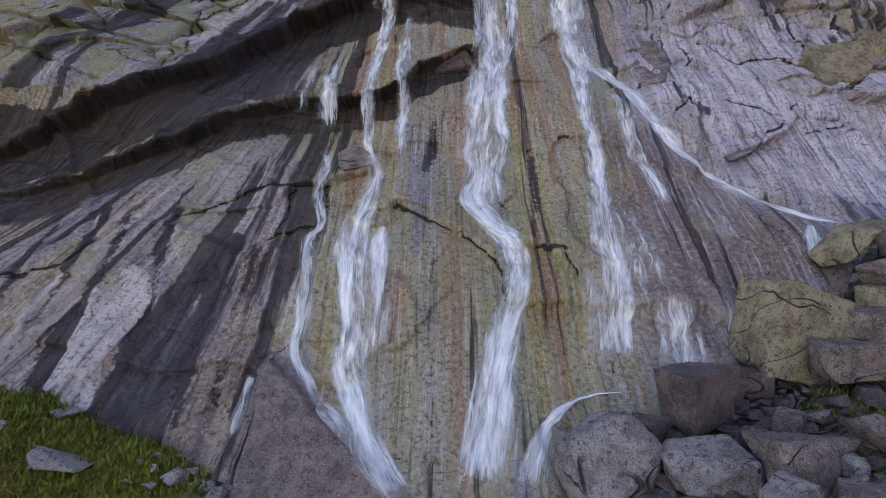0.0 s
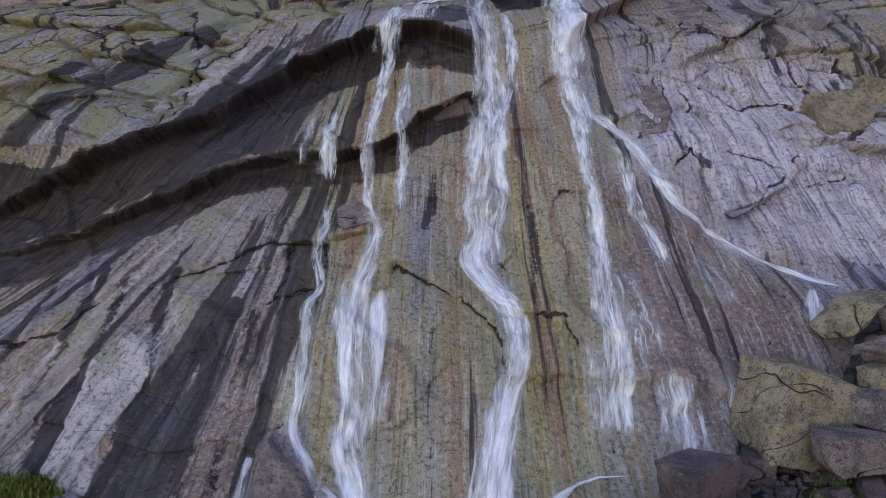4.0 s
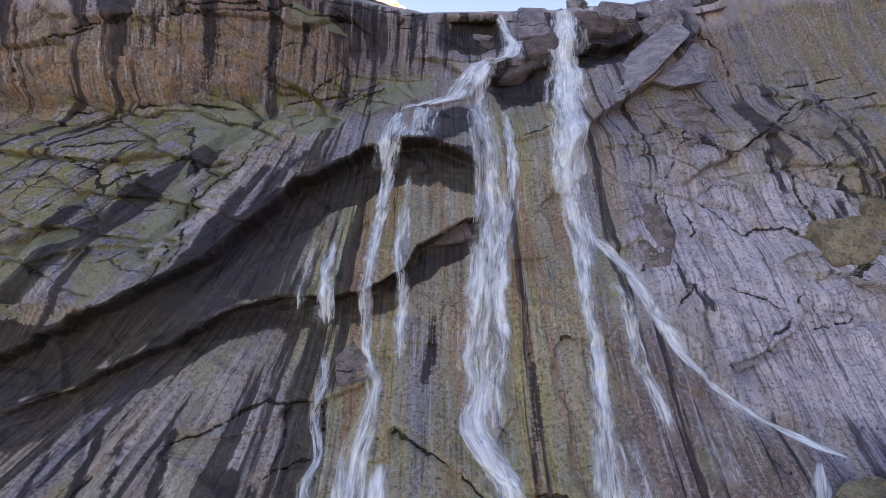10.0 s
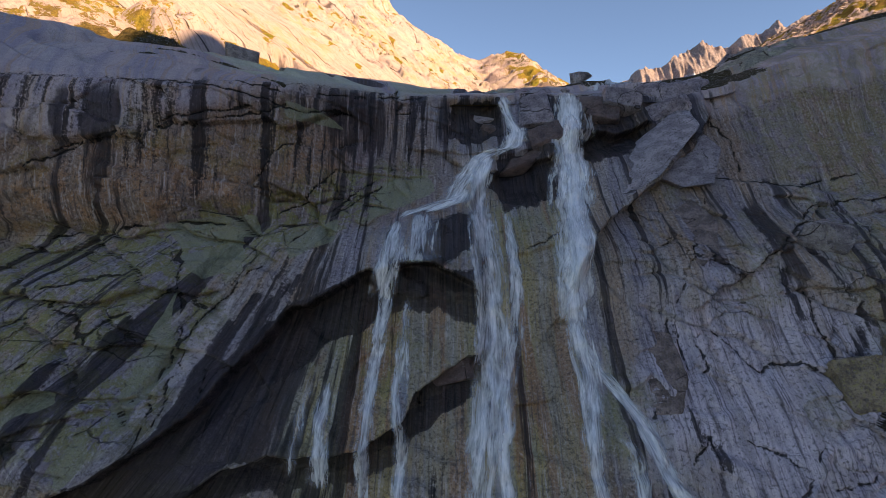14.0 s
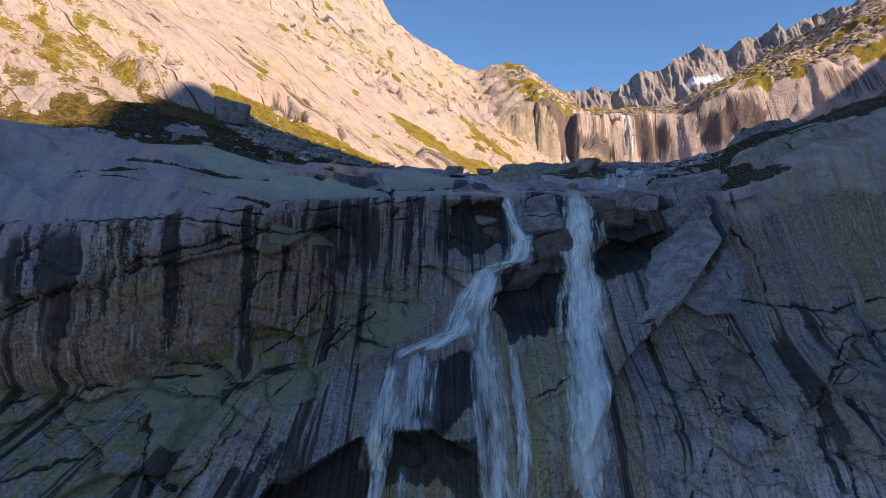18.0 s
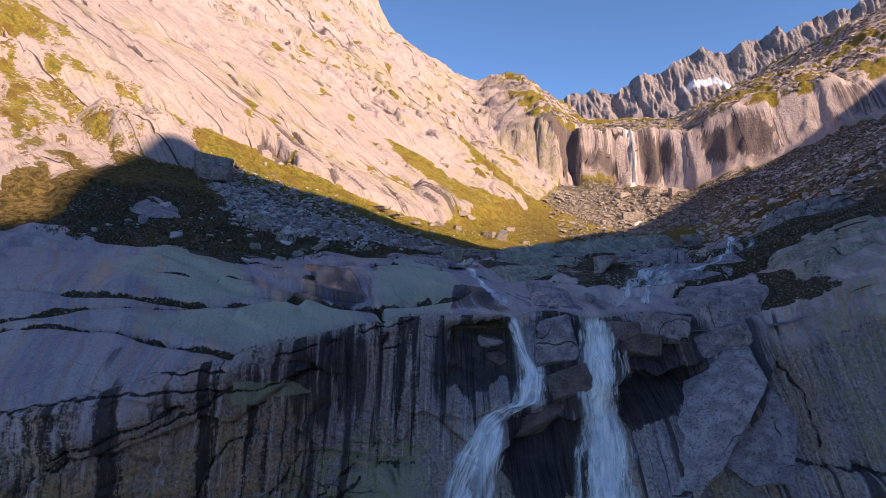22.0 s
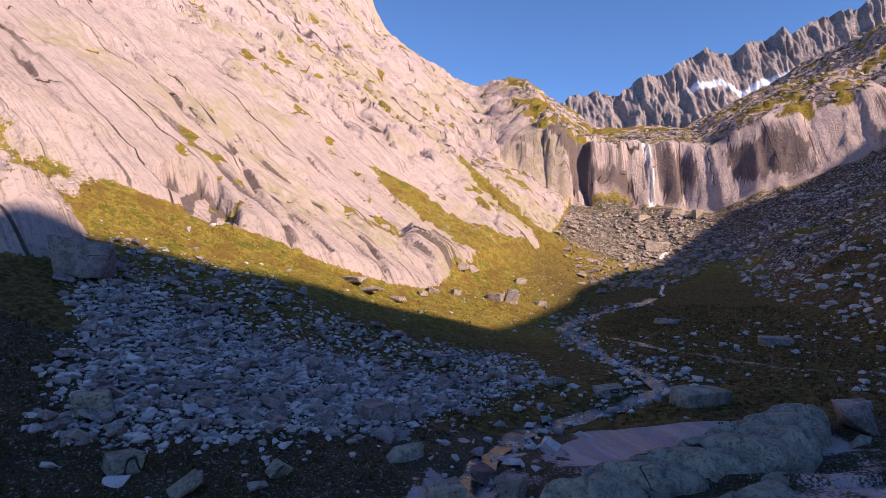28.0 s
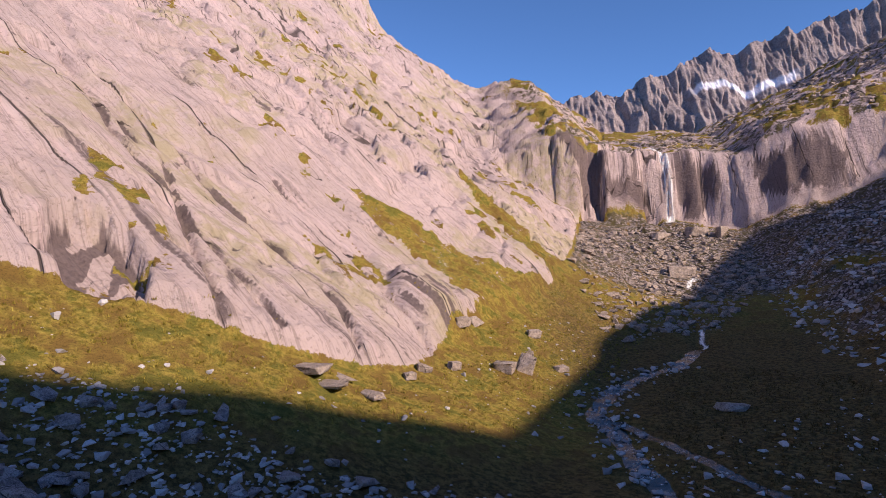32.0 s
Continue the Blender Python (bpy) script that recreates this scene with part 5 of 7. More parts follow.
grass = grass * (1 - rocky_left) + rocky_left * 0.56 * sst(fbm(VX / 5 + 0.05 * VY, VY / 7, 98, 4), -0.1, 0.3)
shelves = np.maximum.reduce([inside(VX, VY, q, 1.5, 2.5, 189) for q in OLIVE_SHELVES])
grass = np.maximum(grass, shelves * (0.52 + 0.55 * fbm(VX / 3.5 + 0.2 * VY, VY / 5, 190, 4)))
right = sst(VX - rx, -6, 10)
head = sst(VY, 205, 245) * (1 - wall)
stony = np.maximum(inside(VX, VY, SCREE_POLY, 3.0, 4.0) * 0.62 * (1 - 0.55 * sst(VY, 98, 108)), right * (0.5 + 0.35 * fbm(VX / 9, VY / 14, 106, 4)))
stony = np.maximum(stony, head * 0.6) * (1 - wall) * (1 - rocky_left)
step_face = sst(VY - curve(VX, STEP_Y), -4, 1) * sst(VX, 22, 55)
cap = sst(VY - curve(VX, STEP_Y), 10, 15) * sst(VX, 22, 55)
cap_turf = cap * sst(fbm(VX / 8, VY / 8, 105), -0.15, 0.2)
grass = np.clip(grass * (1 - step_face) + 0.8 * cap_turf, 0, 1) * (1 - 0.35 * right * (1 - cap))
stony = np.clip(stony * (1 - step_face) + 0.55 * cap * (1 - cap_turf), 0, 1)
run = fbm(v / 1.3, u / 38, 110, 4, 0.6) + 0.6 * fbm(v / 11, u / 50, 111, 3)
streak = wall * sst(run, 0.05, 0.6) * 0.6
lines = np.minimum.reduce([near_line(VX + 1.2 * fbm(VX / 9, VY / 9, 73), VY, q) for q in WALL_LINES])
streak = np.maximum(streak, wall * 0.85 * (1 - sst(lines + 1.0 * fbm(VX / 6, VY / 6, 119), 0.2, 1.2)) * sst(fbm(v / 1.4, u / 14, 120, 3), -0.3, 0.1))
streak = np.maximum(streak, wall * inside(VX, VY, HOLLOW, 1.0, 1.5, 77) * sst(fbm(VX / 1.2, VY / 4, 76, 3), -0.25, 0.1))
streak = np.maximum(streak, 0.8 * (1 - sst(np.hypot((VX + 1) / 7, (VY - 165) / 6), 0.6, 1.0)) * sst(fbm(v / 1.6, u / 20, 75, 3), -0.1, 0.2))
f3 = 2.0 * fbm(v / 3.6, u / 13, 57, 3)
f3 = f3 - np.floor(f3)
streak = np.maximum(streak, wall * 0.6 * (1 - sst(f3, 0.0, 0.12)) * sst(fbm(VX / 7, VY / 7, 117), -0.1, 0.2))
streak = np.maximum(streak, wall * 0.7 * (1 - sst(f, 0.0, 0.07)) * sst(fbm(VX / 9, VY / 9, 112), -0.1, 0.3))
vert = 0.6 * fbm((VX + 0.3 * VY) / 2.4, VZ / 60, 113, 3, 0.5) + 1.0 * fbm(VX / 16, VZ / 50, 114, 2)
streak = np.maximum(streak, step_face * (1 - cap) * (0.25 + 0.35 * sst(vert, 0.0, 0.3)))
streak = np.maximum(streak, step_face * np.maximum.reduce([inside(VX, VZ, q, 1.5, 2.5, 181) for q in STEP_STAINS]) * (0.75 + 0.5 * vert))
streak = np.maximum(streak, wall * 0.55 * strokes(VX, VY, WALL_STAINS, 2.2, 187) * (0.8 + 0.5 * fbm(v / 1.5, u / 12, 188, 3)))
streak = np.maximum(streak, wall * np.maximum.reduce([inside(VX, VY, q, 3.0, 4.0, 182) for q in ROUGH_GREY]) * (0.36 + 0.5 * fbm(v / 2.5, u / 9, 183, 4)))
streak = np.maximum(streak, 0.6 * right * (1 - step_face) * sst(fbm(VX / 14, VY / 14, 115), 0.25, 0.45))
# turf painted darker on the shaded side of the shadow's edge
brown = np.maximum((1 - sst(VY, 118, 150)) * sst(VX, -60, -45) * (1 - sst(VY - 0.62 * VX, 118, 134)), sst(VX, 14, 30) * (1 - sst(VY, 180, 240)))
sheet("valley_ground", VX, VY, VZ, LAND, (("grass", grass), ("stony", stony), ("streak", np.clip(streak, 0, 1)), ("shadeturf", brown), ("crag", np.clip(wall * sst(VY, 190, 260) * sst(fbm(VX / 20, VY / 20, 118), -0.2, 0.2) + 0.12 * step_face * (1 - cap), 0, 1)), ("lane", v * (1 - step_face) + VX * step_face), ("fall", u * (1 - step_face) + VZ * step_face), ("moss", wall * 0.55 * sst(fbm(VX / 18, VY / 18, 116), -0.1, 0.35))),
      "hanging valley with sunlit granite slabs, turf and scree", "ground")

# ---- distant ridge, with snow lying below it ----
fx, fv = np.linspace(120, 1700, 900), np.linspace(0, 1, 170)
FX = np.broadcast_to(fx[None], (170, 900)).copy()
crest = lerp(fx, [(120, 360), (300, 455), (350, 478), (430, 468), (520, 500), (640, 545), (717, 588), (800, 592), (953, 648), (1120, 718), (1300, 800), (1700, 950)])
crest = crest + 34 * (0.35 - np.abs(fbm(fx / 170, 0 * fx + 3.3, 120, 6, 0.62)) * 2.0) + 7 * fbm(fx / 24, 0 * fx, 123, 4, 0.65)
FV = fv[:, None] + 0 * FX
FZ = 60 + (crest[None] - 60) * FV
rib = 0.5 - 2.0 * np.abs(fbm(FX / 150 + 0.8 * FV, FV * 1.1, 121, 6, 0.58))
fine_rib = 0.5 - 2.0 * np.abs(fbm(FX / 42 - 0.9 * FV, FV * 2.4, 126, 4, 0.6))
FY = 1330 + 330 * FV + 58 * rib * (1 - 0.4 * FV) + 20 * fine_rib + 7 * fbm(FX / 12, FV * 8, 122, 3)
snow = sst(FX, 610, 660) * (1 - sst(FX, 880, 930)) * (1 - sst(np.abs(FV - lerp(FX, [(600, 0.80), (655, 0.82), (768, 0.75), (890, 0.77), (1000, 0.78)]) - 0.004 * rib), 0.012, 0.03))
snow = np.maximum(snow, 0.9 * sst(FX, 330, 360) * (1 - sst(FX, 420, 470)) * (1 - sst(np.abs(FV - 0.56 - 0.1 * rib), 0.0, 0.03)))
sheet("far_ridge", FX, FY, FZ, FAR, (("snow", snow),), "distant jagged granite ridge with snow patches", "mountain")

# ---- ground at the foot of the face ----
def foot_z(x, y):
    base = lerp(x, [(-60, -3.0), (-30, -4.3), (-18, -5.5), (-14, -6.0), (-10.4, -7.0), (-8.5, -7.6), (-6.5, -8.0), (-4.5, -9.2), (1.5, -9.5), (3.5, -8.6), (5, -7.6), (8.3, -6.3), (10.7, -6.0), (13.9, -5.2), (16.4, -4.0), (18.2, -2.1), (21, -0.8), (30, 2.0), (60, 9)])
    z = base - lerp(x, [(-10, 0.33), (2, 0.33), (6, 0.2), (60, 0.2)]) * np.maximum(0, lerp(x, [(-5, 20), (0, 22)]) - y) + 0.22 * np.maximum(0, y - 22)
    return z + 0.3 * fbm(x / 3, y / 3, 130, 3) + 0.08 * fbm(x / 0.8, y / 0.8, 131, 3)


gx, gy = np.linspace(-90, 100, 420), np.concatenate([np.linspace(-120, -1, 30), np.linspace(0, 33, 150)])
GX, GY = np.meshgrid(gx, gy)
GZ = foot_z(GX, GY)
foot_grass = np.maximum(1 - sst(GX, -8.8, -7.6), inside(GX, GY, [(12.5, 15), (30, 10), (30, 24), (14.5, 20)], 0.6, 1.0))
sheet("foot_ground", GX, GY, GZ, LAND, (("grass", foot_grass), ("stony", 0.75 * (1 - foot_grass)), ("streak", 0 * GX), ("shadeturf", 0.15 + 0 * GX), ("lane", GX), ("fall", GY), ("crag", 0 * GX), ("moss", 0 * GX)),
      "green turf and rubble at the foot of the face", "ground")

# ---- the ridge behind and beside the walk that keeps the low sun off the face ----
SHADE_EDGE = [(-120, 30, 52), (-56, 49, 47), (-32.5, 62.5, 43.5), (-41.5, 85, 48.8), (-43.5, 103, 54.5), (-37, 108.6, 53), (-24.6, 116.4, 49.2), (-18, 121.6, 47.4), (-3.4, 130.2, 42.5), (8, 134.5, 39.2), (13.5, 146, 39), (29, 175, 40.5), (34, 190, 42), (54, 222, 44.7),
              (70, 232, 47), (126, 300, 68.5), (145, 291, 77), (163, 291, 86), (179, 294, 98), (320, 330, 200)]
spine = []
for k in range(160):
    q = k / 159 * (len(SHADE_EDGE) - 1)
    p = Vector([float(np.interp(q, range(len(SHADE_EDGE)), [e[c] for e in SHADE_EDGE])) for c in range(3)])
    spine.append(p + SUN * 330)
away = Vector((SUN.x, SUN.y, 0)).normalized()
offs = np.array([-70.0, -30, 0, 60, 140])
BX = np.array([[p.x + away.x * o for p in spine] for o in offs])
BY = np.array([[p.y + away.y * o for p in spine] for o in offs])
BZ = np.array([[-60 + (p.z + 60) * h for p in spine] for h in (0.0, 0.62, 1.0, 0.6, 0.0)])
zero = 0 * BX
sheet("shading_ridge", BX, BY, BZ, LAND, (("grass", zero), ("stony", zero), ("streak", zero), ("shadeturf", zero), ("lane", BX), ("fall", BY), ("crag", zero), ("moss", zero)), "grey granite ridge that shades the valley", "mountain")

# ---- rocks ----
def hull_mesh(name, seed, flat=1.0, points=16, detail=0, rough=0.0, mat=None, boxy=0.72, corners=False, edge=0.022):
    """An angular block about 2 m across, from the hull of random points or of skewed corners; detail bevels, splits and roughens it."""
    rng = random.Random(seed)
    bm = bmesh.new()
    if corners:
        for sx, sy, sz in ((a, b, c) for a in (-1, 1) for b in (-1, 1) for c in (-1, 1)):
            bm.verts.new((sx * rng.uniform(0.55, 1.0), sy * rng.uniform(0.55, 1.0), sz * flat * rng.uniform(0.6, 1.0)))
    for _ in range(points):
        q = Vector((rng.uniform(-1, 1), rng.uniform(-1, 1), rng.uniform(-1, 1)))
        m = max(abs(q.x), abs(q.y), abs(q.z))
        q = q * ((1 - boxy) / max(q.length, 1e-3) + boxy / m) * rng.uniform(0.86, 1.0)
        bm.verts.new((q.x, q.y, q.z * flat))
    bmesh.ops.convex_hull(bm, input=bm.verts)
    bmesh.ops.delete(bm, geom=[v for v in bm.verts if not v.link_faces], context="VERTS")
    if detail:
        bmesh.ops.dissolve_limit(bm, angle_limit=radians(14), verts=bm.verts, edges=bm.edges)
        bmesh.ops.bevel(bm, geom=bm.edges[:], offset=edge, segments=1 if edge < 0.05 else 3, profile=0.6, affect="EDGES", clamp_overlap=True)
        bmesh.ops.triangulate(bm, faces=bm.faces[:])
        for _ in range(detail):
            long = [e for e in bm.edges if e.calc_length() > 0.11]
            bmesh.ops.subdivide_edges(bm, edges=long, cuts=1, use_grid_fill=True)
        bmesh.ops.triangulate(bm, faces=bm.faces[:])
        bm.normal_update()
        off = Vector((seed * 3.1, seed * 1.7, 0))
        for v in bm.verts:
            q = v.co * 1.3 + off
            v.co += v.normal * rough * (noise.noise(q) + 0.7 * noise.noise(q * 2.7) + 0.8 * noise.noise(q * 6.1))
    me = bpy.data.meshes.new(name)
    bmesh.ops.recalc_face_normals(bm, faces=bm.faces[:])
    bm.to_mesh(me)
    bm.free()
    if detail:
        me.polygons.foreach_set("use_smooth", np.ones(len(me.polygons), bool))
    if mat:
        me.materials.append(mat)
    return me


def boulder(name, seed, place, size, turn, mat, label, flat=0.8, points=15, detail=2, rough=0.05, sink=0.3, group="", tilt=(0, 0), corners=False):
    """One block with its foot sunk a little into the ground at place."""
    me = hull_mesh(name, seed, flat, points, detail, rough, mat, 0.58, corners)
    ob = new(name, me)
    sx, sy, sz = size[0] / 2, size[1] / 2, size[2] / (2 * flat)
    ob.matrix_basis = Matrix.LocRotScale(place, Euler((radians(tilt[0]), radians(tilt[1]), radians(turn))), (sx, sy, sz))
    ob.location.z = place[2] + size[2] * (0.5 - sink)
    return tagged(ob, label, "boulder", group)


# blocks at the foot of the fall: x, y, width, depth, height, lift over the ground, turn, kind
FOOT_BLOCKS = [
    (5.3, 19.0, 3.5, 2.8, 3.3, 0.5, 20, "g"), (9.0, 20.8, 3.1, 2.4, 2.3, 0.7, 35, "r"), (8.3, 18.0, 3.1, 2.2, 2.1, -0.1, -15, "g"), (10.7, 17.6, 3.9, 2.6, 2.7, 0.0, 28, "b"),
    (13.9, 23.6, 4.2, 3.4, 4.1, 0.6, 12, "o"), (18.2, 26.4, 3.6, 2.8, 2.2, 0.7, -8, "o"), (16.4, 22.6, 2.4, 2.0, 2.0, 0.4, 40, "b"), (14.6, 21.0, 3.2, 1.9, 1.4, 0.9, 4, "b"),
    (7.4, 20.9, 2.2, 1.8, 1.5, 0.1, 60, "d"), (5.4, 21.4, 2.3, 1.5, 1.1, 0.2, 10, "d"), (8.9, 15.0, 1.6, 1.3, 1.2, 0.7, 25, "g"), (11.7, 17.0, 1.0, 0.9, 0.8, 0.5, 5, "p"),
    (13.2, 18.0, 1.8, 1.5, 1.5, 0.2, 50, "b"), (10.9, 15.2, 1.4, 1.2, 1.1, 0.4, -30, "b"), (15.8, 25.6, 2.6, 1.8, 1.3, 0.1, 22, "d"), (17.6, 24.4, 3.0, 2.0, 1.4, 0.7, -5, "b"),
    (17.3, 23.5, 2.0, 1.5, 1.2, 0.5, 35, "o"), (19.2, 25.0, 2.2, 1.8, 1.5, 0.9, 15, "b"), (3.2, 19.6, 1.9, 1.4, 1.1, 0.0, 12, "d"), (1.9, 19.2, 1.5, 1.0, 0.7, 0.0, -20, "d"),
    (6.4, 18.0, 1.9, 1.4, 1.0, -0.2, 80, "d"), (10.9, 21.8, 1.5, 1.1, 1.0, 0.5, 33, "d"), (11.9, 22.4, 1.6, 1.2, 1.2, 0.3, 70, "d"), (12.6, 23.8, 1.4, 1.1, 0.9, 0.6, 15, "d"),
    (10.3, 19.4, 1.3, 1.0, 0.9, 0.2, -25, "b"), (11.6, 19.8, 1.5, 1.0, 0.8, 0.3, 45, "b"), (12.6, 19.9, 1.0, 0.8, 0.7, 0.3, 10, "b"), (21.5, 26.5, 3.2, 2.5, 2.2, 0.5, 30, "o"),
    (7.0, 16.2, 1.8, 1.4, 1.0, -0.1, 22, "d"), (9.8, 16.4, 1.2, 1.0, 0.9, 0.0, 55, "d"),
]
KINDS = {"g": (GREY_ROCK, "large grey speckled granite boulder beside the falls"), "r": (RED_ROCK, "wet dark red wedge of rock under the falls"),
         "b": (BROWN_ROCK, "brownish grey granite block in the rubble"), "o": (GOLD_ROCK, "ochre granite boulder with yellow lichen"),
         "d": (RED_ROCK, "wet dark block lying in the splash"), "p": (PALE_ROCK, "small pale stone lying on turf")}
for k, (x, y, w, d, h, lift, turn, kind) in enumerate(FOOT_BLOCKS):
    mat, label = KINDS[kind]
    boulder("boulder", 100 + k, (x, y, float(foot_z(np.array(x), np.array(y))) + lift), (w, d, h), turn, mat, label, 0.85, 5 if k % 3 == 1 else 13, 4 if w > 2.4 else 3, 0.035, 0.25, "boulders at the foot of the face", (11 * (k % 3 - 1), 6 * (k % 5 - 2)), k % 3 == 1)
for k, (x, y, w, h) in enumerate([(-12.0, 19.0, 2.3, 0.95), (-14.6, 19.5, 0.9, 0.5), (-13.6, 17.5, 1.0, 0.6), (-13.7, 21.6, 1.1, 0.4), (-8.7, 19.5, 0.9, 0.6), (-7.2, 19.2, 0.8, 0.5), (-9.6, 20.3, 0.5, 0.4),
                                  (-9.4, 19.6, 0.45, 0.35), (-9.9, 19.7, 0.4, 0.3), (-9.2, 18.8, 0.6, 0.35), (-6.6, 18.6, 0.9, 0.45), (-8.1, 18.3, 0.7, 0.4), (-9.9, 18.9, 0.5, 0.3), (-8.3, 20.0, 0.5, 0.4), (-5.6, 19.4, 0.8, 0.5)]):
    boulder("boulder", 200 + k, (x, y, float(foot_z(np.array(x), np.array(y)))), (w, w * 0.75, h), 17 * k, PALE_ROCK, "pale lichened stone lying on the turf", 0.6, 9, 2, 0.02, 0.12, "stones on the turf")

# leaning flakes and blocks that stand proud of the face: x, z, length, width, thickness, lean, lift out
FLAKES = [(0.6, 12.2, 3.6, 1.9, 1.5, 16, 0.1, RED_ROCK, "dark rounded end of an overhanging sheet"),
          (6.2, 27.6, 5.4, 3.0, 2.4, 14, -0.5, RED_ROCK, "wet dark block between the falls"), (13.8, 32.4, 5.0, 2.6, 2.6, -6, -0.7, RED_ROCK, "dark rounded brow over a hollow"),
          (27.5, 20.5, 5.0, 3.4, 2.2, 24, 0.2, GREY_ROCK, "lichened block on a ledge"), (25.4, 11.6, 4.0, 3.6, 2.0, 10, 0.2, GOLD_ROCK, "rounded lichened block on the face"),
          (29.4, 13.4, 5.0, 4.0, 2.4, 30, 0.2, GOLD_ROCK, "rounded lichened block on the face"),
          (8.5, 32.0, 3.6, 4.0, 3.2, 4, -0.6, SLAB_ROCK, "rounded upright block between the two falls"), (20.9, 32.4, 6.6, 3.6, 4.0, 14, -0.8, SLAB_ROCK, "big smooth block at the lip"),
          (16.4, 33.0, 4.4, 1.8, 3.0, -8, -0.4, SLAB_ROCK, "wet rounded brow of the lip"), (3.0, 32.2, 4.6, 3.0, 2.6, 6, -1.0, SLAB_ROCK, "smooth wet brow beside the fall"),
          (9.0, 29.6, 3.4, 2.2, 2.0, 18, -0.3, RED_ROCK, "dark wet block wedged between the falls"), (4.2, 30.4, 3.2, 2.0, 1.8, -12, -0.5, RED_ROCK, "dark wet block under the lip")]
for k, (x, z, ln, wd, th, lean, lift, mat, label) in enumerate(FLAKES):
    me = hull_mesh("rock_flake", 260 + k, 1.0, 9, 4, 0.045, mat, 0.85, k % 2 == 0, 0.10)
    ob = new("rock_flake", me)
    y = float(face_y(np.array(x), np.array(z)) - face_out(np.array([x]), np.array([z]))[0]) - lift
    ob.matrix_basis = Matrix.LocRotScale((x, y, z), Euler((radians(-25), radians(-lean), 0)), (ln / 2, th / 2, wd / 2))
    tagged(ob, label, "rock", "blocks on the face")



def outlined_flake(pts, mat, label, seed, back=1.6):
    """A flake that stands off the face: its outline as x, z and how far each corner stands out."""
    bm = bmesh.new()
    depth = [float(face_y(np.array(x), np.array(z))) for x, z, out_ in pts]
    front = [bm.verts.new((x, y - out_, z)) for (x, z, out_), y in zip(pts, depth)]
    rear = [bm.verts.new((x, y + back, z)) for (x, z, out_), y in zip(pts, depth)]
    bm.faces.new(front)
    bm.faces.new(rear[::-1])
    for i in range(len(pts)):
        j = (i + 1) % len(pts)
        bm.faces.new((front[i], rear[i], rear[j], front[j]))
    bmesh.ops.recalc_face_normals(bm, faces=bm.faces[:])
    bmesh.ops.bevel(bm, geom=bm.edges[:], offset=0.09, segments=2, profile=0.6, affect="EDGES", clamp_overlap=True)
    bmesh.ops.triangulate(bm, faces=bm.faces[:])
    for limit in (1.6, 0.9, 0.5, 0.3):
        bmesh.ops.subdivide_edges(bm, edges=[e for e in bm.edges if e.calc_length() > limit], cuts=1, use_grid_fill=True)
    bmesh.ops.triangulate(bm, faces=bm.faces[:])
    bm.normal_update()
    off = Vector((seed * 2.3, 0, seed * 1.1))
    for v in bm.verts:
        q = v.co * 0.6 + off
        v.co += v.normal * (0.14 * noise.noise(q) + 0.07 * noise.noise(q * 3.1) + 0.03 * noise.noise(q * 8))
    me = bpy.data.meshes.new("rock_flake")
    bm.to_mesh(me)
    bm.free()
    me.polygons.foreach_set("use_smooth", np.ones(len(me.polygons), bool))
    me.materials.append(mat)
    return tagged(new("rock_flake", me), label, "rock", "blocks on the face")


outlined_flake([(13.2, 23.6, 0.9), (14.6, 26.2, 0.5), (17.0, 29.2, 0.5), (20.6, 32.2, 0.9), (21.7, 32.2, 1.5), (21.7, 30.3, 2.6), (19.6, 28.2, 2.8), (17.3, 25.8, 2.4), (15.0, 24.2, 1.6)], FLAKE_ROCK, "long leaning flake of pale granite below the lip", 601)
outlined_flake([(17.6, 25.6, 0.9), (19.6, 27.7, 1.2), (22.2, 29.6, 1.4), (22.9, 28.2, 2.0), (21.2, 25.0, 2.2), (19.0, 24.7, 1.6)], SLAB_ROCK, "broken end of the leaning flake", 602)
outlined_flake([(-5.9, 5.4, 0.5), (-5.0, 6.2, 0.3), (-3.6, 4.9, 0.7), (-3.9, 4.5, 1.1), (-5.4, 4.2, 1.1)], BROWN_ROCK, "brown block jutting from the face", 603, 0.8)
outlined_flake([(15.3, 5.2, 0.3), (15.6, 6.9, 0.1), (17.8, 8.0, 0.1), (19.0, 7.2, 0.4), (18.3, 6.3, 0.9), (17.3, 5.5, 1.0), (15.9, 4.8, 0.8)], SLAB_ROCK, "pale sheet with an open joint under it", 604, 0.8)
outlined_flake([(-6.8, -4.3, 0.9), (-4.6, -5.9, 1.0), (-2.4, -7.4, 1.0), (-0.6, -8.7, 0.9), (-1.0, -10.6, 0.9), (-7.0, -10.6, 0.9)], BROWN_ROCK, "tilted reddish-brown slab at the foot of the face", 605)
outlined_flake([(12.4, 10.2, 0.2), (12.2, 13.0, 0.3), (13.4, 14.6, 0.3), (14.6, 14.4, 0.8), (14.8, 12.0, 1.1), (13.8, 10.4, 0.9)], BROWN_ROCK, "upright grey-brown block beside the running water", 606, 0.8)
outlined_flake([(16.6, 19.4, 0.4), (17.2, 22.4, 0.4), (19.6, 23.8, 0.6), (20.4, 22.0, 1.4), (19.2, 19.8, 1.5), (17.8, 18.6, 1.0)], BROWN_ROCK, "large angular block on the face", 607, 0.8)

# rubble between the blocks
PEBBLES = [hull_mesh("stone", 300 + k, (0.55, 0.7, 0.85, 0.62)[k % 4], 10 + k % 4, 0) for k in range(10)]
PEBBLE_ARRAYS = []
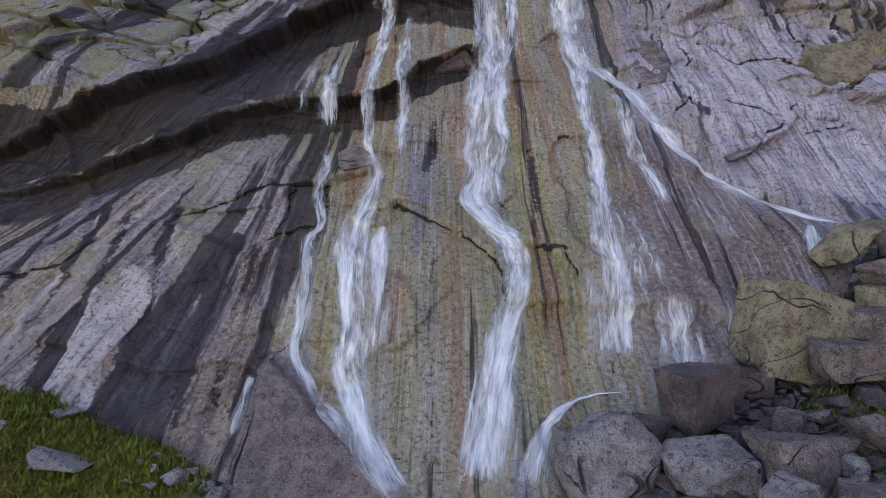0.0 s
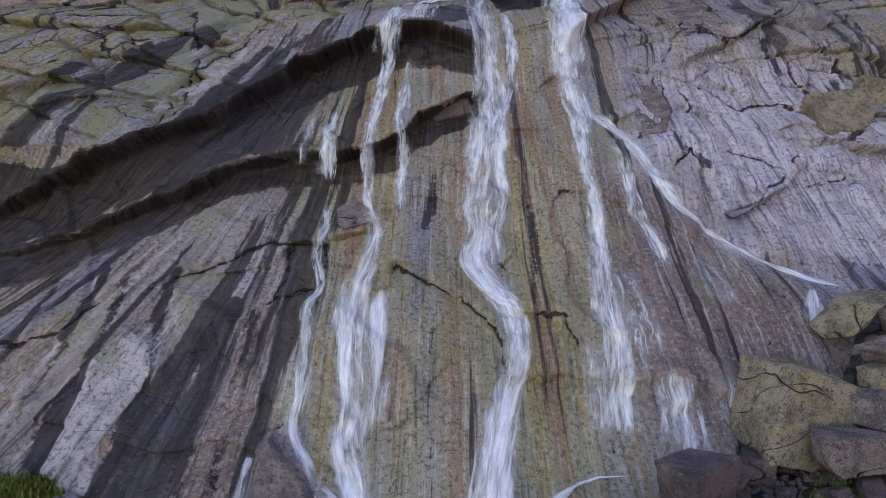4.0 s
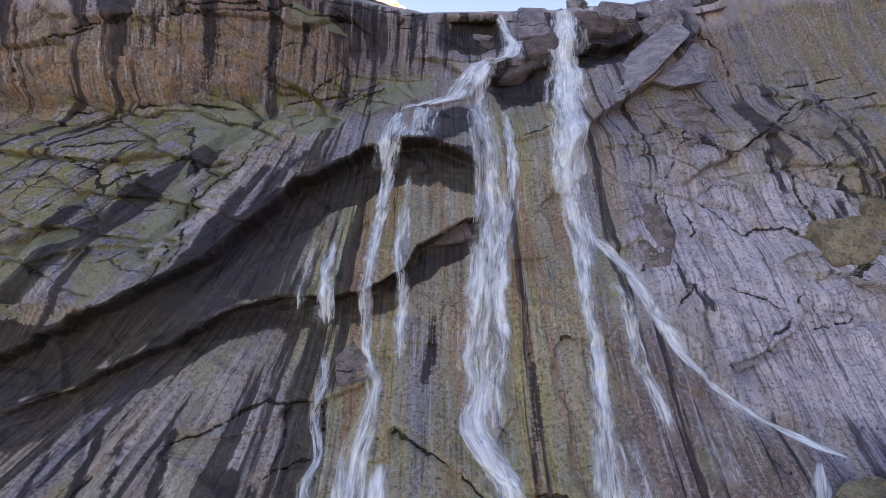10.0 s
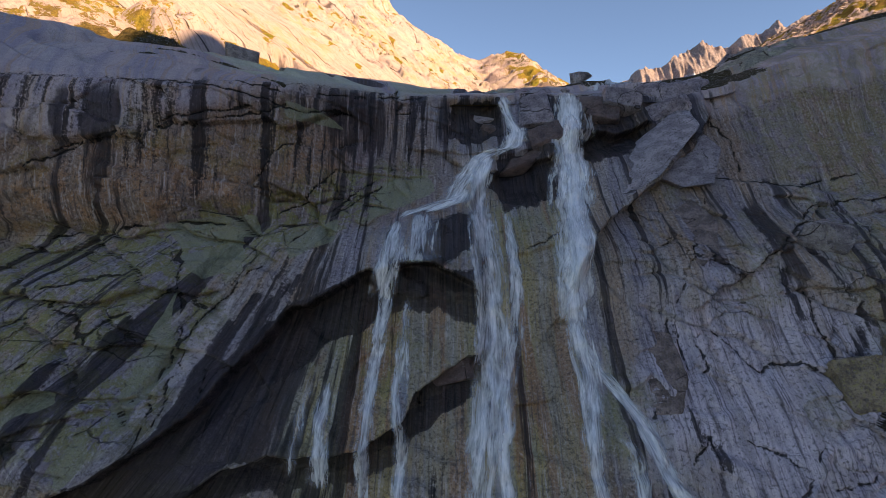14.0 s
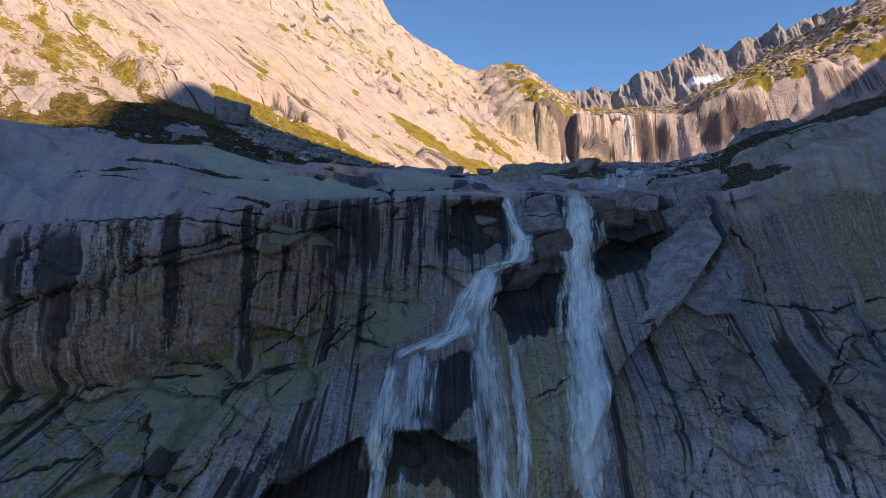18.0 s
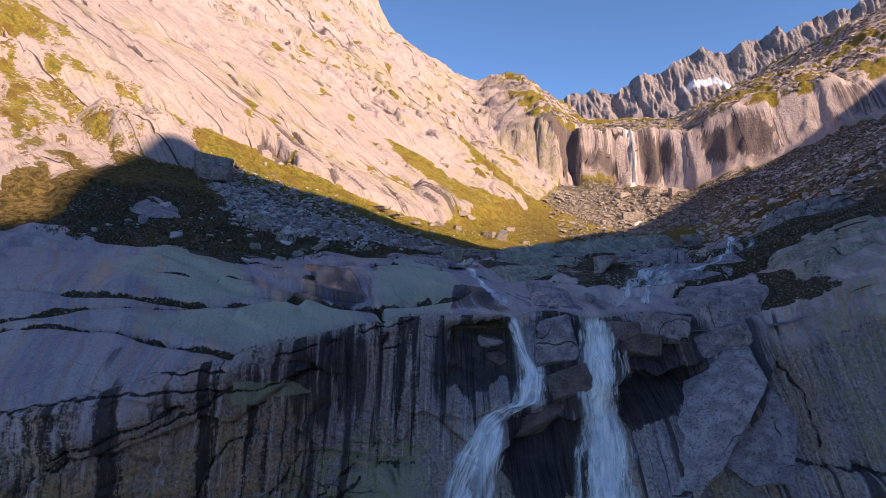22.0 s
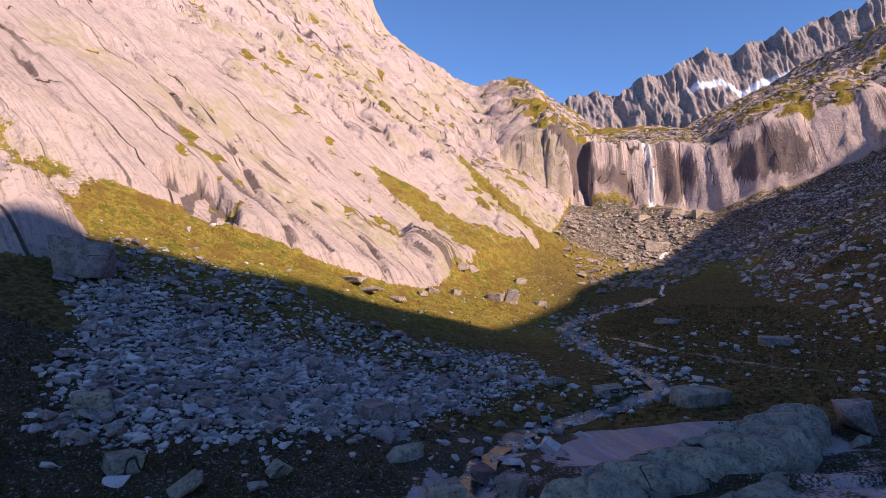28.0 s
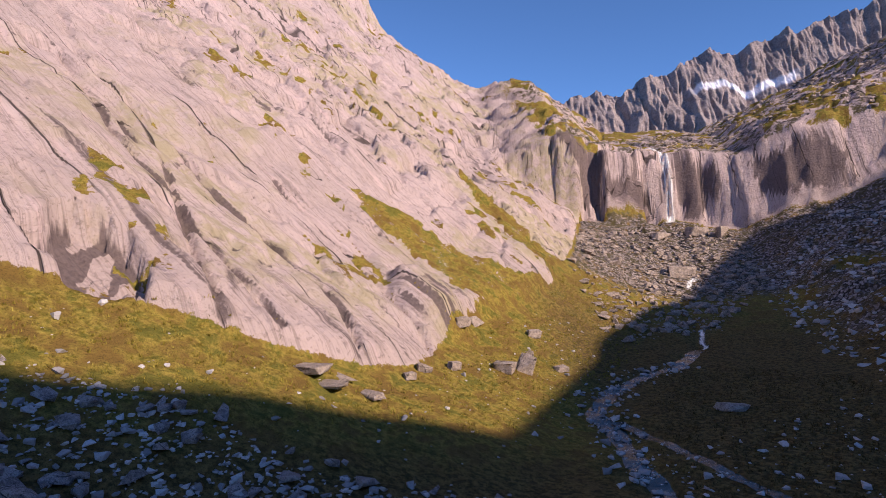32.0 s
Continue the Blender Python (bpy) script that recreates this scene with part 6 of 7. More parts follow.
for me in PEBBLES:
    co = np.zeros(len(me.vertices) * 3)
    me.vertices.foreach_get("co", co)
    me.calc_loop_triangles()
    tri = np.zeros(len(me.loop_triangles) * 3, np.int32)
    me.loop_triangles.foreach_get("vertices", tri)
    PEBBLE_ARRAYS.append((co.reshape(-1, 3), tri.reshape(-1, 3)))


def heap(name, places, mat, label, category, seed=0):
    """Many stones joined into one mesh: places are x, y, z, size."""
    rng = np.random.RandomState(seed)
    cos, tris, base = [], [], 0
    for k, (x, y, z, s) in enumerate(places):
        co, tri = PEBBLE_ARRAYS[k % len(PEBBLE_ARRAYS)]
        a, t = rng.uniform(0, 6.283), rng.uniform(-0.35, 0.35)
        sc = s * 0.5 * np.array([rng.uniform(0.8, 1.3), rng.uniform(0.7, 1.1), rng.uniform(0.6, 1.05)])
        q = co * sc
        q = np.stack([q[:, 0] * np.cos(t) + q[:, 2] * np.sin(t), q[:, 1], q[:, 2] * np.cos(t) - q[:, 0] * np.sin(t)], 1)
        q = np.stack([q[:, 0] * np.cos(a) - q[:, 1] * np.sin(a), q[:, 0] * np.sin(a) + q[:, 1] * np.cos(a), q[:, 2]], 1)
        cos.append(q + (x, y, z + 0.10 * s))
        tris.append(tri + base)
        base += len(co)
    ob = mesh_object(name, np.concatenate(cos), np.concatenate(tris), mat)
    return tagged(ob, label, category, "", "stuff")


rng = np.random.RandomState(5)
px, py = rng.uniform(2, 24, 1500), rng.uniform(13.5, 28, 1500)
keep = py < 25.5
px, py = px[keep], py[keep]
heap("rubble", list(zip(px, py, foot_z(px, py), 0.2 + 1.0 * rng.uniform(0, 1, len(px)) ** 1.8)), RED_ROCK, "grey rubble wedged between the boulders", "rubble", 6)


# ---- turf ----
def tufts(name, X, Y, Z, height, mat, label, seed=0):
    """Clumps of short grass blades joined into one mesh."""
    rng = np.random.RandomState(seed)
    n, blades = len(X), 6
    a = rng.uniform(0, 6.283, (n, blades))
    h = height * rng.uniform(0.5, 1.2, (n, blades)) * rng.uniform(0.6, 1.3, (n, 1))
    r = height * rng.uniform(0.1, 0.8, (n, blades))
    cx_, cy_ = X[:, None] + r * np.cos(a), Y[:, None] + r * np.sin(a)
    w = height * 0.22
    lean = rng.uniform(0.2, 0.9, (n, blades)) * h
    zb = np.broadcast_to(Z[:, None] - 0.05, a.shape)
    p1 = np.stack([cx_ - w * np.sin(a), cy_ + w * np.cos(a), zb], -1)
    p2 = np.stack([cx_ + w * np.sin(a), cy_ - w * np.cos(a), zb], -1)
    p3 = np.stack([cx_ + lean * np.cos(a), cy_ + lean * np.sin(a), zb + h], -1)
    co = np.stack([p1, p2, p3], 2).reshape(-1, 3)
    ob = mesh_object(name, co, np.arange(len(co), dtype=np.int32).reshape(-1, 3), mat)
    return tagged(ob, label, "grass", "", "stuff")


rng = np.random.RandomState(9)
tx, ty = rng.uniform(-30, -7.8, 9000), rng.uniform(13, 26, 9000)
tufts("turf", tx, ty, foot_z(tx, ty), 0.28, BLADES_GREEN, "green mountain turf at the foot of the face", 10)
tx, ty = rng.uniform(12.5, 24, 1800), rng.uniform(14, 22, 1800)
tufts("turf", tx, ty, foot_z(tx, ty), 0.22, BLADES_GREEN, "tufts of green grass between the boulders", 11)

# ---- scree below the left wall ----
rng = np.random.RandomState(21)


def scatter(count, poly, seed):
    rng = np.random.RandomState(seed)
    xs, ys = [q[0] for q in poly], [q[1] for q in poly]
    x, y = rng.uniform(min(xs), max(xs), count), rng.uniform(min(ys), max(ys), count)
    m = inside(x, y, poly, 1.5, 3.0, seed) > rng.uniform(0, 1, count)
    return x[m], y[m]


sx, sy = scatter(12500, SCREE_POLY, 22)
thin_out = np.random.RandomState(20).uniform(0, 1, len(sx)) > 0.7 * sst(sy, 97, 106)
sx, sy = sx[thin_out], sy[thin_out]
size = np.clip(0.42 * np.exp(rng.normal(0.15, 0.5, len(sx))), 0.25, 2.3)
sz = ground(sx, sy)
order = np.argsort(-size)
near = order[:260]
rest = order[260:]
heap("scree", list(zip(sx[rest], sy[rest], sz[rest], size[rest])), SCREE, "grey angular scree below the slabs", "scree", 23)
gx_, gy_ = scatter(15000, SCREE_POLY, 27)
keep = np.random.RandomState(26).uniform(0, 1, len(gx_)) > 0.85 * sst(gy_ + 3 * fbm(gx_ / 6, gy_ / 6, 191, 3), 97, 106)
gx_, gy_ = gx_[keep], gy_[keep]
heap("gravel", list(zip(gx_, gy_, ground(gx_, gy_), 0.16 + 0.42 * np.random.RandomState(28).uniform(0, 1, len(gx_)) ** 2)), SCREE, "small grey stones between the scree blocks", "gravel", 29)
scree_field = new("scree_field")
scree_field.location = (-10, 98, float(ground(-10, 98)))
tagged(scree_field, "field of large grey-blue granite stones in shade", "stone field")
for me in PEBBLES:
    me.materials.append(GREY_ROCK)
rng2 = random.Random(24)
for i in near:
    ob = new("stone", PEBBLES[i % len(PEBBLES)])
    ob.parent = scree_field
    s = float(size[i]) * 0.55
    ob.matrix_basis = Matrix.LocRotScale(Vector((sx[i], sy[i], sz[i] + 0.2 * s)) - scree_field.location, Euler((rng2.uniform(-0.3, 0.3), rng2.uniform(-0.3, 0.3), rng2.uniform(0, 6.28))), (s * 1.2, s, s * 0.8))

# loose stones: on the turf above and below the scree, on the right slope, under the far step
for nm, count, poly, lo, hi, mat, label, seed in (
        ("stones", 1100, [(-62, 100), (-30, 126), (-3, 139), (6, 168), (26, 200), (34, 188), (24, 150), (6, 126), (-30, 112)], 0.2, 1.0, SCREE, "pale stones scattered on sunlit turf", 31),
        ("stones", 1500, [(-34, 64), (-20, 66), (-8, 76), (6, 88), (20, 102), (34, 96), (44, 84), (60, 100), (60, 150), (20, 130), (0, 100), (-30, 84)], 0.25, 1.25, SCREE, "lichened stones along the brook and the turf", 32),
        ("debris", 9500, [(48, 96), (66, 150), (78, 200), (104, 262), (140, 285), (190, 270), (150, 170), (110, 110), (70, 84)], 0.35, 2.2, SCREE, "grey debris on the shaded right slope", 33),
        ("debris", 3600, [(34, 190), (40, 240), (52, 300), (92, 318), (116, 306), (112, 280), (92, 240), (62, 200)], 0.5, 3.2, SUNNY_ROCK, "blocks and debris under the far fall", 34),
        ("debris", 1600, [(100, 345), (180, 305), (260, 300), (280, 390), (200, 470), (120, 430)], 1.0, 4.0, SUNNY_ROCK, "boulder debris above the far step", 35)):
    x, y = scatter(count, poly, seed)
    r = np.random.RandomState(seed)
    s = np.clip(lo + (hi - lo) * r.uniform(0, 1, len(x)) ** 3.2, lo, hi)
    heap(nm, list(zip(x, y, ground(x, y), s)), mat, label, "stones", seed)

bank = []
rb = np.random.RandomState(36)
for (x0, y0), (x1, y1) in zip(BROOK[:14], BROOK[1:15]):
    for _ in range(int(5 * math.hypot(x1 - x0, y1 - y0))):
        q, o = rb.uniform(), rb.normal(0, 2.1)
        ln = math.hypot(x1 - x0, y1 - y0)
        bank.append((x0 + q * (x1 - x0) - o * (y1 - y0) / ln, y0 + q * (y1 - y0) + o * (x1 - x0) / ln, 0.25 + 1.1 * rb.uniform() ** 2.5))
bx_, by_ = np.array([b_[0] for b_ in bank]), np.array([b_[1] for b_ in bank])
heap("stones", [(b_[0], b_[1], z_ + 0.1, b_[2]) for b_, z_ in zip(bank, ground(bx_, by_))], SCREE, "grey stones in and beside the brook", "stones", 37)

# single blocks of the valley: x, y, width, depth, height, turn, material, label
VALLEY_BLOCKS = [
    (30.0, 86.0, 4.6, 3.4, 2.9, 15, GREY_ROCK, "big grey granite boulder on brown turf"), (22.6, 94.0, 5.4, 3.0, 1.9, 20, GREEN_ROCK, "low flat-topped boulder beside the brook"),
    (13.9, 160.0, 3.8, 3.4, 3.7, 10, SUNNY_ROCK, "rounded sunlit boulder on yellow turf"), (10.6, 157.0, 3.4, 2.4, 1.7, -20, SUNNY_ROCK, "sunlit boulder split at its foot"),
    (39.8, 148.0, 5.0, 3.5, 1.6, 5, PALE_ROCK, "pale flat boulder on brown turf"), (44.0, 121.3, 4.6, 3.0, 1.6, -12, PALE_ROCK, "pale flat boulder on brown turf"),
    (14.3, 66.6, 3.3, 2.6, 2.0, 30, GREY_ROCK, "dark rounded boulder beside the cascades"), (33.5, 84.0, 2.6, 2.0, 1.5, 10, GREEN_ROCK, "greenish lichened boulder on turf"),
    (27.8, 82.6, 2.2, 1.6, 1.1, 40, GREEN_ROCK, "greenish lichened boulder on turf"), (1.0, 75.6, 2.2, 1.8, 1.8, 25, GREEN_ROCK, "boulder standing in the brook above the lip"),
    (3.4, 79.8, 2.2, 1.7, 1.6, -15, RED_ROCK, "wet dark boulder in the brook"), (4.8, 77.2, 2.0, 1.6, 1.5, 60, GREY_ROCK, "wet boulder at the brook's edge"),
    (-1.2, 80.4, 3.0, 2.2, 1.3, 12, GREEN_ROCK, "lichened boulder on the brook's bank"), (-4.2, 87.8, 2.9, 2.2, 1.8, 33, GREY_ROCK, "grey boulder at the edge of the scree"),
    (12.0, 103.5, 3.2, 2.2, 1.2, 8, GREEN_ROCK, "mossy stone beside the brook"), (16.5, 100.0, 3.8, 2.0, 1.0, 22, GREEN_ROCK, "flat stone beside the brook"),
    (-15.2, 69.0, 1.6, 1.3, 1.0, 14, GREEN_ROCK, "pale green stone lying on the turf"), (-17.2, 67.2, 1.4, 1.1, 0.9, 50, GREEN_ROCK, "pale green stone lying on the turf"),
    (-14.0, 71.6, 1.2, 1.0, 0.8, 5, GREEN_ROCK, "pale green stone lying on the turf"), (-18.0, 71.0, 1.2, 0.9, 0.8, 70, GREEN_ROCK, "pale green stone lying on the turf"),
    (-12.6, 74.8, 2.4, 1.8, 1.4, 24, GREEN_ROCK, "pale green stone lying on the turf"), (-16.4, 76.0, 2.2, 1.7, 1.4, 44, GREEN_ROCK, "pale green stone lying on the turf"),
    (-8.4, 77.4, 1.8, 1.4, 1.1, 64, GREEN_ROCK, "pale green stone lying on the turf"), (-20.4, 80.0, 2.6, 2.0, 1.5, 31, GREEN_ROCK, "pale green stone lying on the turf"),
    (17.0, 70.6, 2.2, 1.6, 1.1, 15, GREY_ROCK, "block on the wet slabs"), (12.4, 70.0, 2.0, 1.6, 1.0, 35, GREEN_ROCK, "block on the wet slabs"),
    (11.2, 73.4, 1.7, 1.4, 1.0, 5, GREY_ROCK, "block on the wet slabs"), (20.0, 68.4, 1.8, 1.2, 0.9, 55, GREY_ROCK, "block on the wet slabs"),
    (11.9, 60.6, 1.2, 1.0, 0.9, 20, GREY_ROCK, "dark stone perched on the lip"), (103.0, 309.0, 9.0, 6.0, 5.0, 10, SUNNY_ROCK, "sunlit block under the far fall"),
    (86.0, 303.0, 11.0, 6.0, 4.0, 25, SUNNY_ROCK, "sunlit block under the far fall"), (78.0, 262.0, 10.0, 5.0, 4.5, 8, SUNNY_ROCK, "smooth sunlit step in the brook"),
    (112.0, 306.0, 8.0, 5.0, 5.5, 40, SUNNY_ROCK, "sunlit block under the far fall"), (-33.8, 101.0, 6.0, 5.0, 5.0, 20, GREY_ROCK, "dark shaded crag end above the scree"),
]
for k, (x, y, w, d, h, turn, mat, label) in enumerate(VALLEY_BLOCKS):
    boulder("boulder", 400 + k, (x, y, float(ground(x, y))), (w, d, h), turn, mat, label, 0.7, 6 if k % 2 else 11, 3, 0.03, 0.24, "boulders of the valley", (0, 0), k % 2 == 1)


# ---- whaleback slabs in the turf ----
def whaleback(x, y, length, width, height, turn, label, seed, mat=GREEN_ROCK):
    """A long ice-worn slab with a few joints across it, rising out of the turf."""
    r, c = 60, 110
    U, V = np.meshgrid(np.linspace(-1, 1, c), np.linspace(-1, 1, r))
    R = np.sqrt(np.clip(U ** 2 + V ** 2 + 0.35 * fbm(U * 1.6 + seed, V * 1.6, seed, 3), 0, 4))
    H = height * (1 - sst(R, 0.45, 1.0)) - 0.25
    q = (V + 0.15 * U + 0.12 * fbm(U * 2, V * 2, seed + 3)) * 2.3
    H += 0.42 * height * (np.floor(q) + sst(q - np.floor(q), 0, 0.10) - q) * (1 - sst(R, 0.75, 1))
    q2 = (U - 0.4 * V + 0.1 * fbm(U * 3, V * 3, seed + 4)) * 2.7
    H -= 0.28 * (np.exp(-((q2 - np.round(q2)) / 0.035) ** 2) + np.exp(-((q - np.round(q)) / 0.05) ** 2)) * (1 - sst(R, 0.8, 1))
    H += 0.08 * fbm(U * length / 2, V * width / 2, seed + 5, 3)
    a = radians(turn)
    X = x + U * length / 2 * math.cos(a) - V * width / 2 * math.sin(a)
    Y = y + U * length / 2 * math.sin(a) + V * width / 2 * math.cos(a)
    ob = sheet("rock_slab", X, Y, ground(X, Y) + H, mat, (), label, "rock slab", "")
    return ob


whaleback(38.0, 76.0, 16.0, 6.0, 1.6, 24, "grey slab on the right bank", 540, GREY_ROCK)


SLAB_TOPS = []


def on_slabs(x, y):
    """Height of the ground or of the slab that lies on it."""
    z = ground(x, y)
    for X, Y, Z in SLAB_TOPS:
        i, j = np.rint((y - Y[0, 0]) / 0.14).astype(int), np.rint((x - X[0, 0]) / 0.14).astype(int)
        ok = (i >= 0) & (j >= 0) & (i < X.shape[0]) & (j < X.shape[1])
        z = np.where(ok, np.maximum(z, Z[np.clip(i, 0, X.shape[0] - 1), np.clip(j, 0, X.shape[1] - 1)]), z)
    return z


def outlined_slab(poly, height, mat, label, seed, tilt=0.0):
    """An ice-worn slab with a steep rounded rim that follows its own outline (x, y), split by a joint or two."""
    xs, ys = [q[0] for q in poly], [q[1] for q in poly]
    X, Y = np.meshgrid(np.arange(min(xs) - 0.7, max(xs) + 0.7, 0.14), np.arange(min(ys) - 0.7, max(ys) + 0.7, 0.14))
    wx_, wy_ = X + 0.5 * fbm(X / 2.2, Y / 2.2, seed, 3), Y + 0.5 * fbm(X / 2.2, Y / 2.2, seed + 1, 3)
    ring = poly + poly[:1]
    odd = np.zeros(X.shape, bool)
    for (ax_, ay_), (bx, by) in zip(ring[:-1], ring[1:]):
        if ay_ != by:
            odd ^= ((ay_ > wy_) != (by > wy_)) & (wx_ < (bx - ax_) * (wy_ - ay_) / (by - ay_) + ax_)
    d = np.where(odd, 1, -1) * near_line(wx_, wy_, ring, 1e3)
    rim = np.clip(d / (0.9 * height + 0.25), 0, 1)
    H = height * np.sqrt(1 - (1 - rim) ** 2) + tilt * (X - np.mean(xs))
    q = (wy_ * 0.9 + 0.35 * wx_) / 2.6 + seed * 0.37
    H += 0.34 * height * (np.floor(q) + sst(q - np.floor(q), 0, 0.12) - q)
    q2 = (wx_ - 0.5 * wy_) / 4.2 + seed * 0.61
    H -= 0.28 * np.exp(-((q2 - np.round(q2)) * 4.2 / 0.12) ** 2) + 0.24 * np.exp(-((q - np.round(q)) * 2.6 / 0.1) ** 2)
    H += 0.10 * fbm(X / 1.6, Y / 1.6, seed + 2, 4)
    Z = top_z(X, Y) + np.where(d > 0, H, np.maximum(-1.4, 4 * d))
    SLAB_TOPS.append((X, Y, Z))
    return sheet("rock_slab", X, Y, Z, mat, (), label, "rock slab", "")


outlined_slab([(5.4, 75.4), (9.8, 78.8), (16.0, 82.0), (25.5, 88.0), (29, 87), (24, 80), (15.6, 77.0), (9.1, 74.6)], 1.7, GREEN_ROCK, "long ice-worn green-grey slab with joints", 500)
outlined_slab([(5.6, 73.6), (9.1, 74.0), (15.6, 76.2), (21, 78.5), (20, 75.5), (13, 73.2), (8.8, 71.6)], 1.0, GREEN_ROCK, "low green-grey slab at the brook's edge", 510)
outlined_slab([(15.6, 71.5), (20.2, 74.6), (25.3, 74.6), (23.7, 71.2), (19.3, 69.0), (15.6, 69.0)], 1.1, SLAB_ROCK, "smooth lilac slab above the cascades", 520)
outlined_slab([(26.3, 76.4), (30.8, 76.0), (28.8, 70.6), (24.9, 71.2)], 1.0, SLAB_ROCK, "wet lilac slab beside a small cascade", 521)
outlined_slab([(16.4, 66.2), (18.8, 68.0), (27.0, 69.6), (27.4, 65.8), (23.0, 64.6), (17.0, 64.0)], 0.9, SLAB_ROCK, "broad lilac slab under the cascades", 522)
outlined_slab([(17.8, 59.4), (19.4, 62.4), (24.9, 62.6), (26.0, 60.2), (23.4, 58.0), (20.0, 57.6)], 0.6, SLAB_ROCK, "pale block with a straight joint at the lip", 523)
outlined_slab([(7.4, 65.2), (10.8, 64.4), (10.2, 59.6), (7.2, 59.2)], 0.5, SLAB_ROCK, "rounded block between the two runs of water", 524)
outlined_slab([(8.4, 70.6), (11.8, 72.6), (14.8, 71.8), (13.6, 70.4), (9.6, 68.8)], 0.8, GREEN_ROCK, "green-grey slab in dark turf", 525)
outlined_slab([(4.2, 69.4), (8.2, 70.2), (10.8, 68.0), (6.4, 66.4)], 0.7, GREEN_ROCK, "low slab at the brook's edge", 526)
outlined_slab([(-5.8, 73.6), (-1.5, 74.2), (1.6, 71.4), (0.4, 69.9), (-4.6, 69.8)], 0.6, SLAB_ROCK, "flat slab on the bank above the lip", 527)
outlined_slab([(-32.6, 74.2), (-32.0, 79.0), (-28.4, 77.6), (-26.8, 74.4), (-29.5, 72.4)], 0.6, SLAB_ROCK, "flat pale slab showing through the turf", 528)
outlined_slab([(27, 63.6), (33, 66.4), (38, 66), (36, 61.5), (29, 60.5)], 1.1, GREEN_ROCK, "greenish slab on the right of the lip", 529)

for k, (x, y, w, d, h, turn) in enumerate([(-13.0, 132.6, 5.0, 3.0, 1.0, -25), (-9.6, 134.2, 4.4, 2.4, 0.8, -35), (-10.6, 131.4, 5.5, 2.2, 0.7, -30), (-6.4, 133.0, 3.8, 1.8, 0.7, -42), (-1.0, 146, 2.6, 2.0, 1.6, 12), (3.0, 151, 2.2, 1.6, 1.4, 40), (4.4, 165, 3.2, 2.2, 1.8, 20),
                                             (7.2, 172, 3.4, 2.6, 2.2, 60), (-2.6, 142, 1.8, 1.5, 1.1, 30), (18.0, 178, 3.0, 2.2, 1.6, 8), (16.2, 168, 2.4, 1.8, 1.3, 50), (20.5, 165, 2.8, 1.8, 1.2, 25)]):
    boulder("boulder", 470 + k, (x, y, float(ground(x, y))), (w, d, h), turn, SUNNY_ROCK, "pale flat slab fallen from the wall" if k < 4 else "sunlit block lying on yellow turf", 0.7, 8, 3, 0.03, 0.2, "blocks under the slab wall", (0, 0), k % 3 != 1)

# turf on the valley
rng = np.random.RandomState(41)
for count, poly, h, mat, label, seed in (
        (9000, [(-40, 63), (-21, 63.5), (-16, 69), (-3, 76), (2, 88), (12, 104), (-4, 88), (-20, 80), (-32, 92)], 0.26, BLADES_SHADE, "turf above the lip, coloured dark brown for shade", 42),
        (9000, [(8, 92), (20, 90), (34, 78), (48, 86), (62, 120), (66, 160), (40, 172), (26, 140), (22, 112)], 0.3, BLADES_SHADE, "turf on the valley floor, coloured dark brown for shade", 43),
        (16000, [(-60, 100), (-46, 112), (-28, 128), (-3, 139), (4, 168), (24, 200), (40, 240), (46, 200), (28, 165), (10, 136), (-20, 118), (-40, 106)], 0.34, BLADES_OLIVE, "yellow-green turf below the slabs", 44)):
    x, y = scatter(count, poly, seed)
    tufts("turf", x, y, ground(x, y), h, mat, label, seed)

# ---- falling water ----
def rock_y(x, z):
    """Depth of the finished face."""
    return face_y(x, z) - face_out(x, z)


def ribbon(parent, name, pts, widths, thin=0.72, lift=0.10, seed=0, bulge=0.16):
    """A strand of falling water down the face along pts (x, z); it springs clear where the rock falls back."""
    pts = np.array(pts, float)
    s = np.concatenate([[0], np.cumsum(np.hypot(*np.diff(pts, axis=0).T))])
    g = np.arange(0, s[-1] + 0.12, 0.12)
    x = np.interp(g, s, pts[:, 0])
    z = np.interp(g, s, pts[:, 1])
    k = np.ones(7) / 7
    if len(g) > 14:
        x[3:-3], z[3:-3] = np.convolve(x, k, "valid"), np.convolve(z, k, "valid")
    w = np.interp(g, s, np.interp(np.linspace(0, 1, len(s)), np.linspace(0, 1, len(widths)), widths))
    w = 1.4 * w * (1 + 0.28 * fbm(g / 1.5, 0 * g + seed, seed, 3))
    cols = 15
    U = np.linspace(-1, 1, cols)[:, None]
    X = x[None] + U * w[None] / 2 + 0.06 * fbm(g[None] / 0.9 + 0 * U, U * 3 + seed, seed + 1, 3)
    Z = np.broadcast_to(z[None], X.shape).copy()
    Y = rock_y(X, Z) - lift
    for i in range(1, Y.shape[1]):
        Y[:, i] = np.minimum(Y[:, i], Y[:, i - 1] + 0.01)
    Y = Y - bulge * (1 - U ** 2) - 0.05 * fbm(X / 0.3, Z / 0.6, seed + 2, 3)
    fade = min(1.6, 0.22 * g[-1])
    ends = sst(g, 0, fade) * (1 - sst(g, g[-1] - fade, g[-1]))
    edge = (1 - np.abs(U) ** 1.5) * ends[None] - 1.0 * (1 - ends[None]) - 0.5 * U ** 4
    ob = sheet(name, X, Y, Z, FALLS, (("across", U * w[None] / 2), ("along", np.broadcast_to(g[None], X.shape)), ("edge", edge), ("thin", np.full(X.shape, (thin - 0.6) * 0.9 - 0.14)), ("seed", np.full(X.shape, seed * 1.7))), "", "", "")
    ob.visible_shadow = False
    ob.parent = parent
    return ob


def waterfall(label):
    ob = new("waterfall")
    return tagged(ob, label, "waterfall", "falls on the face")


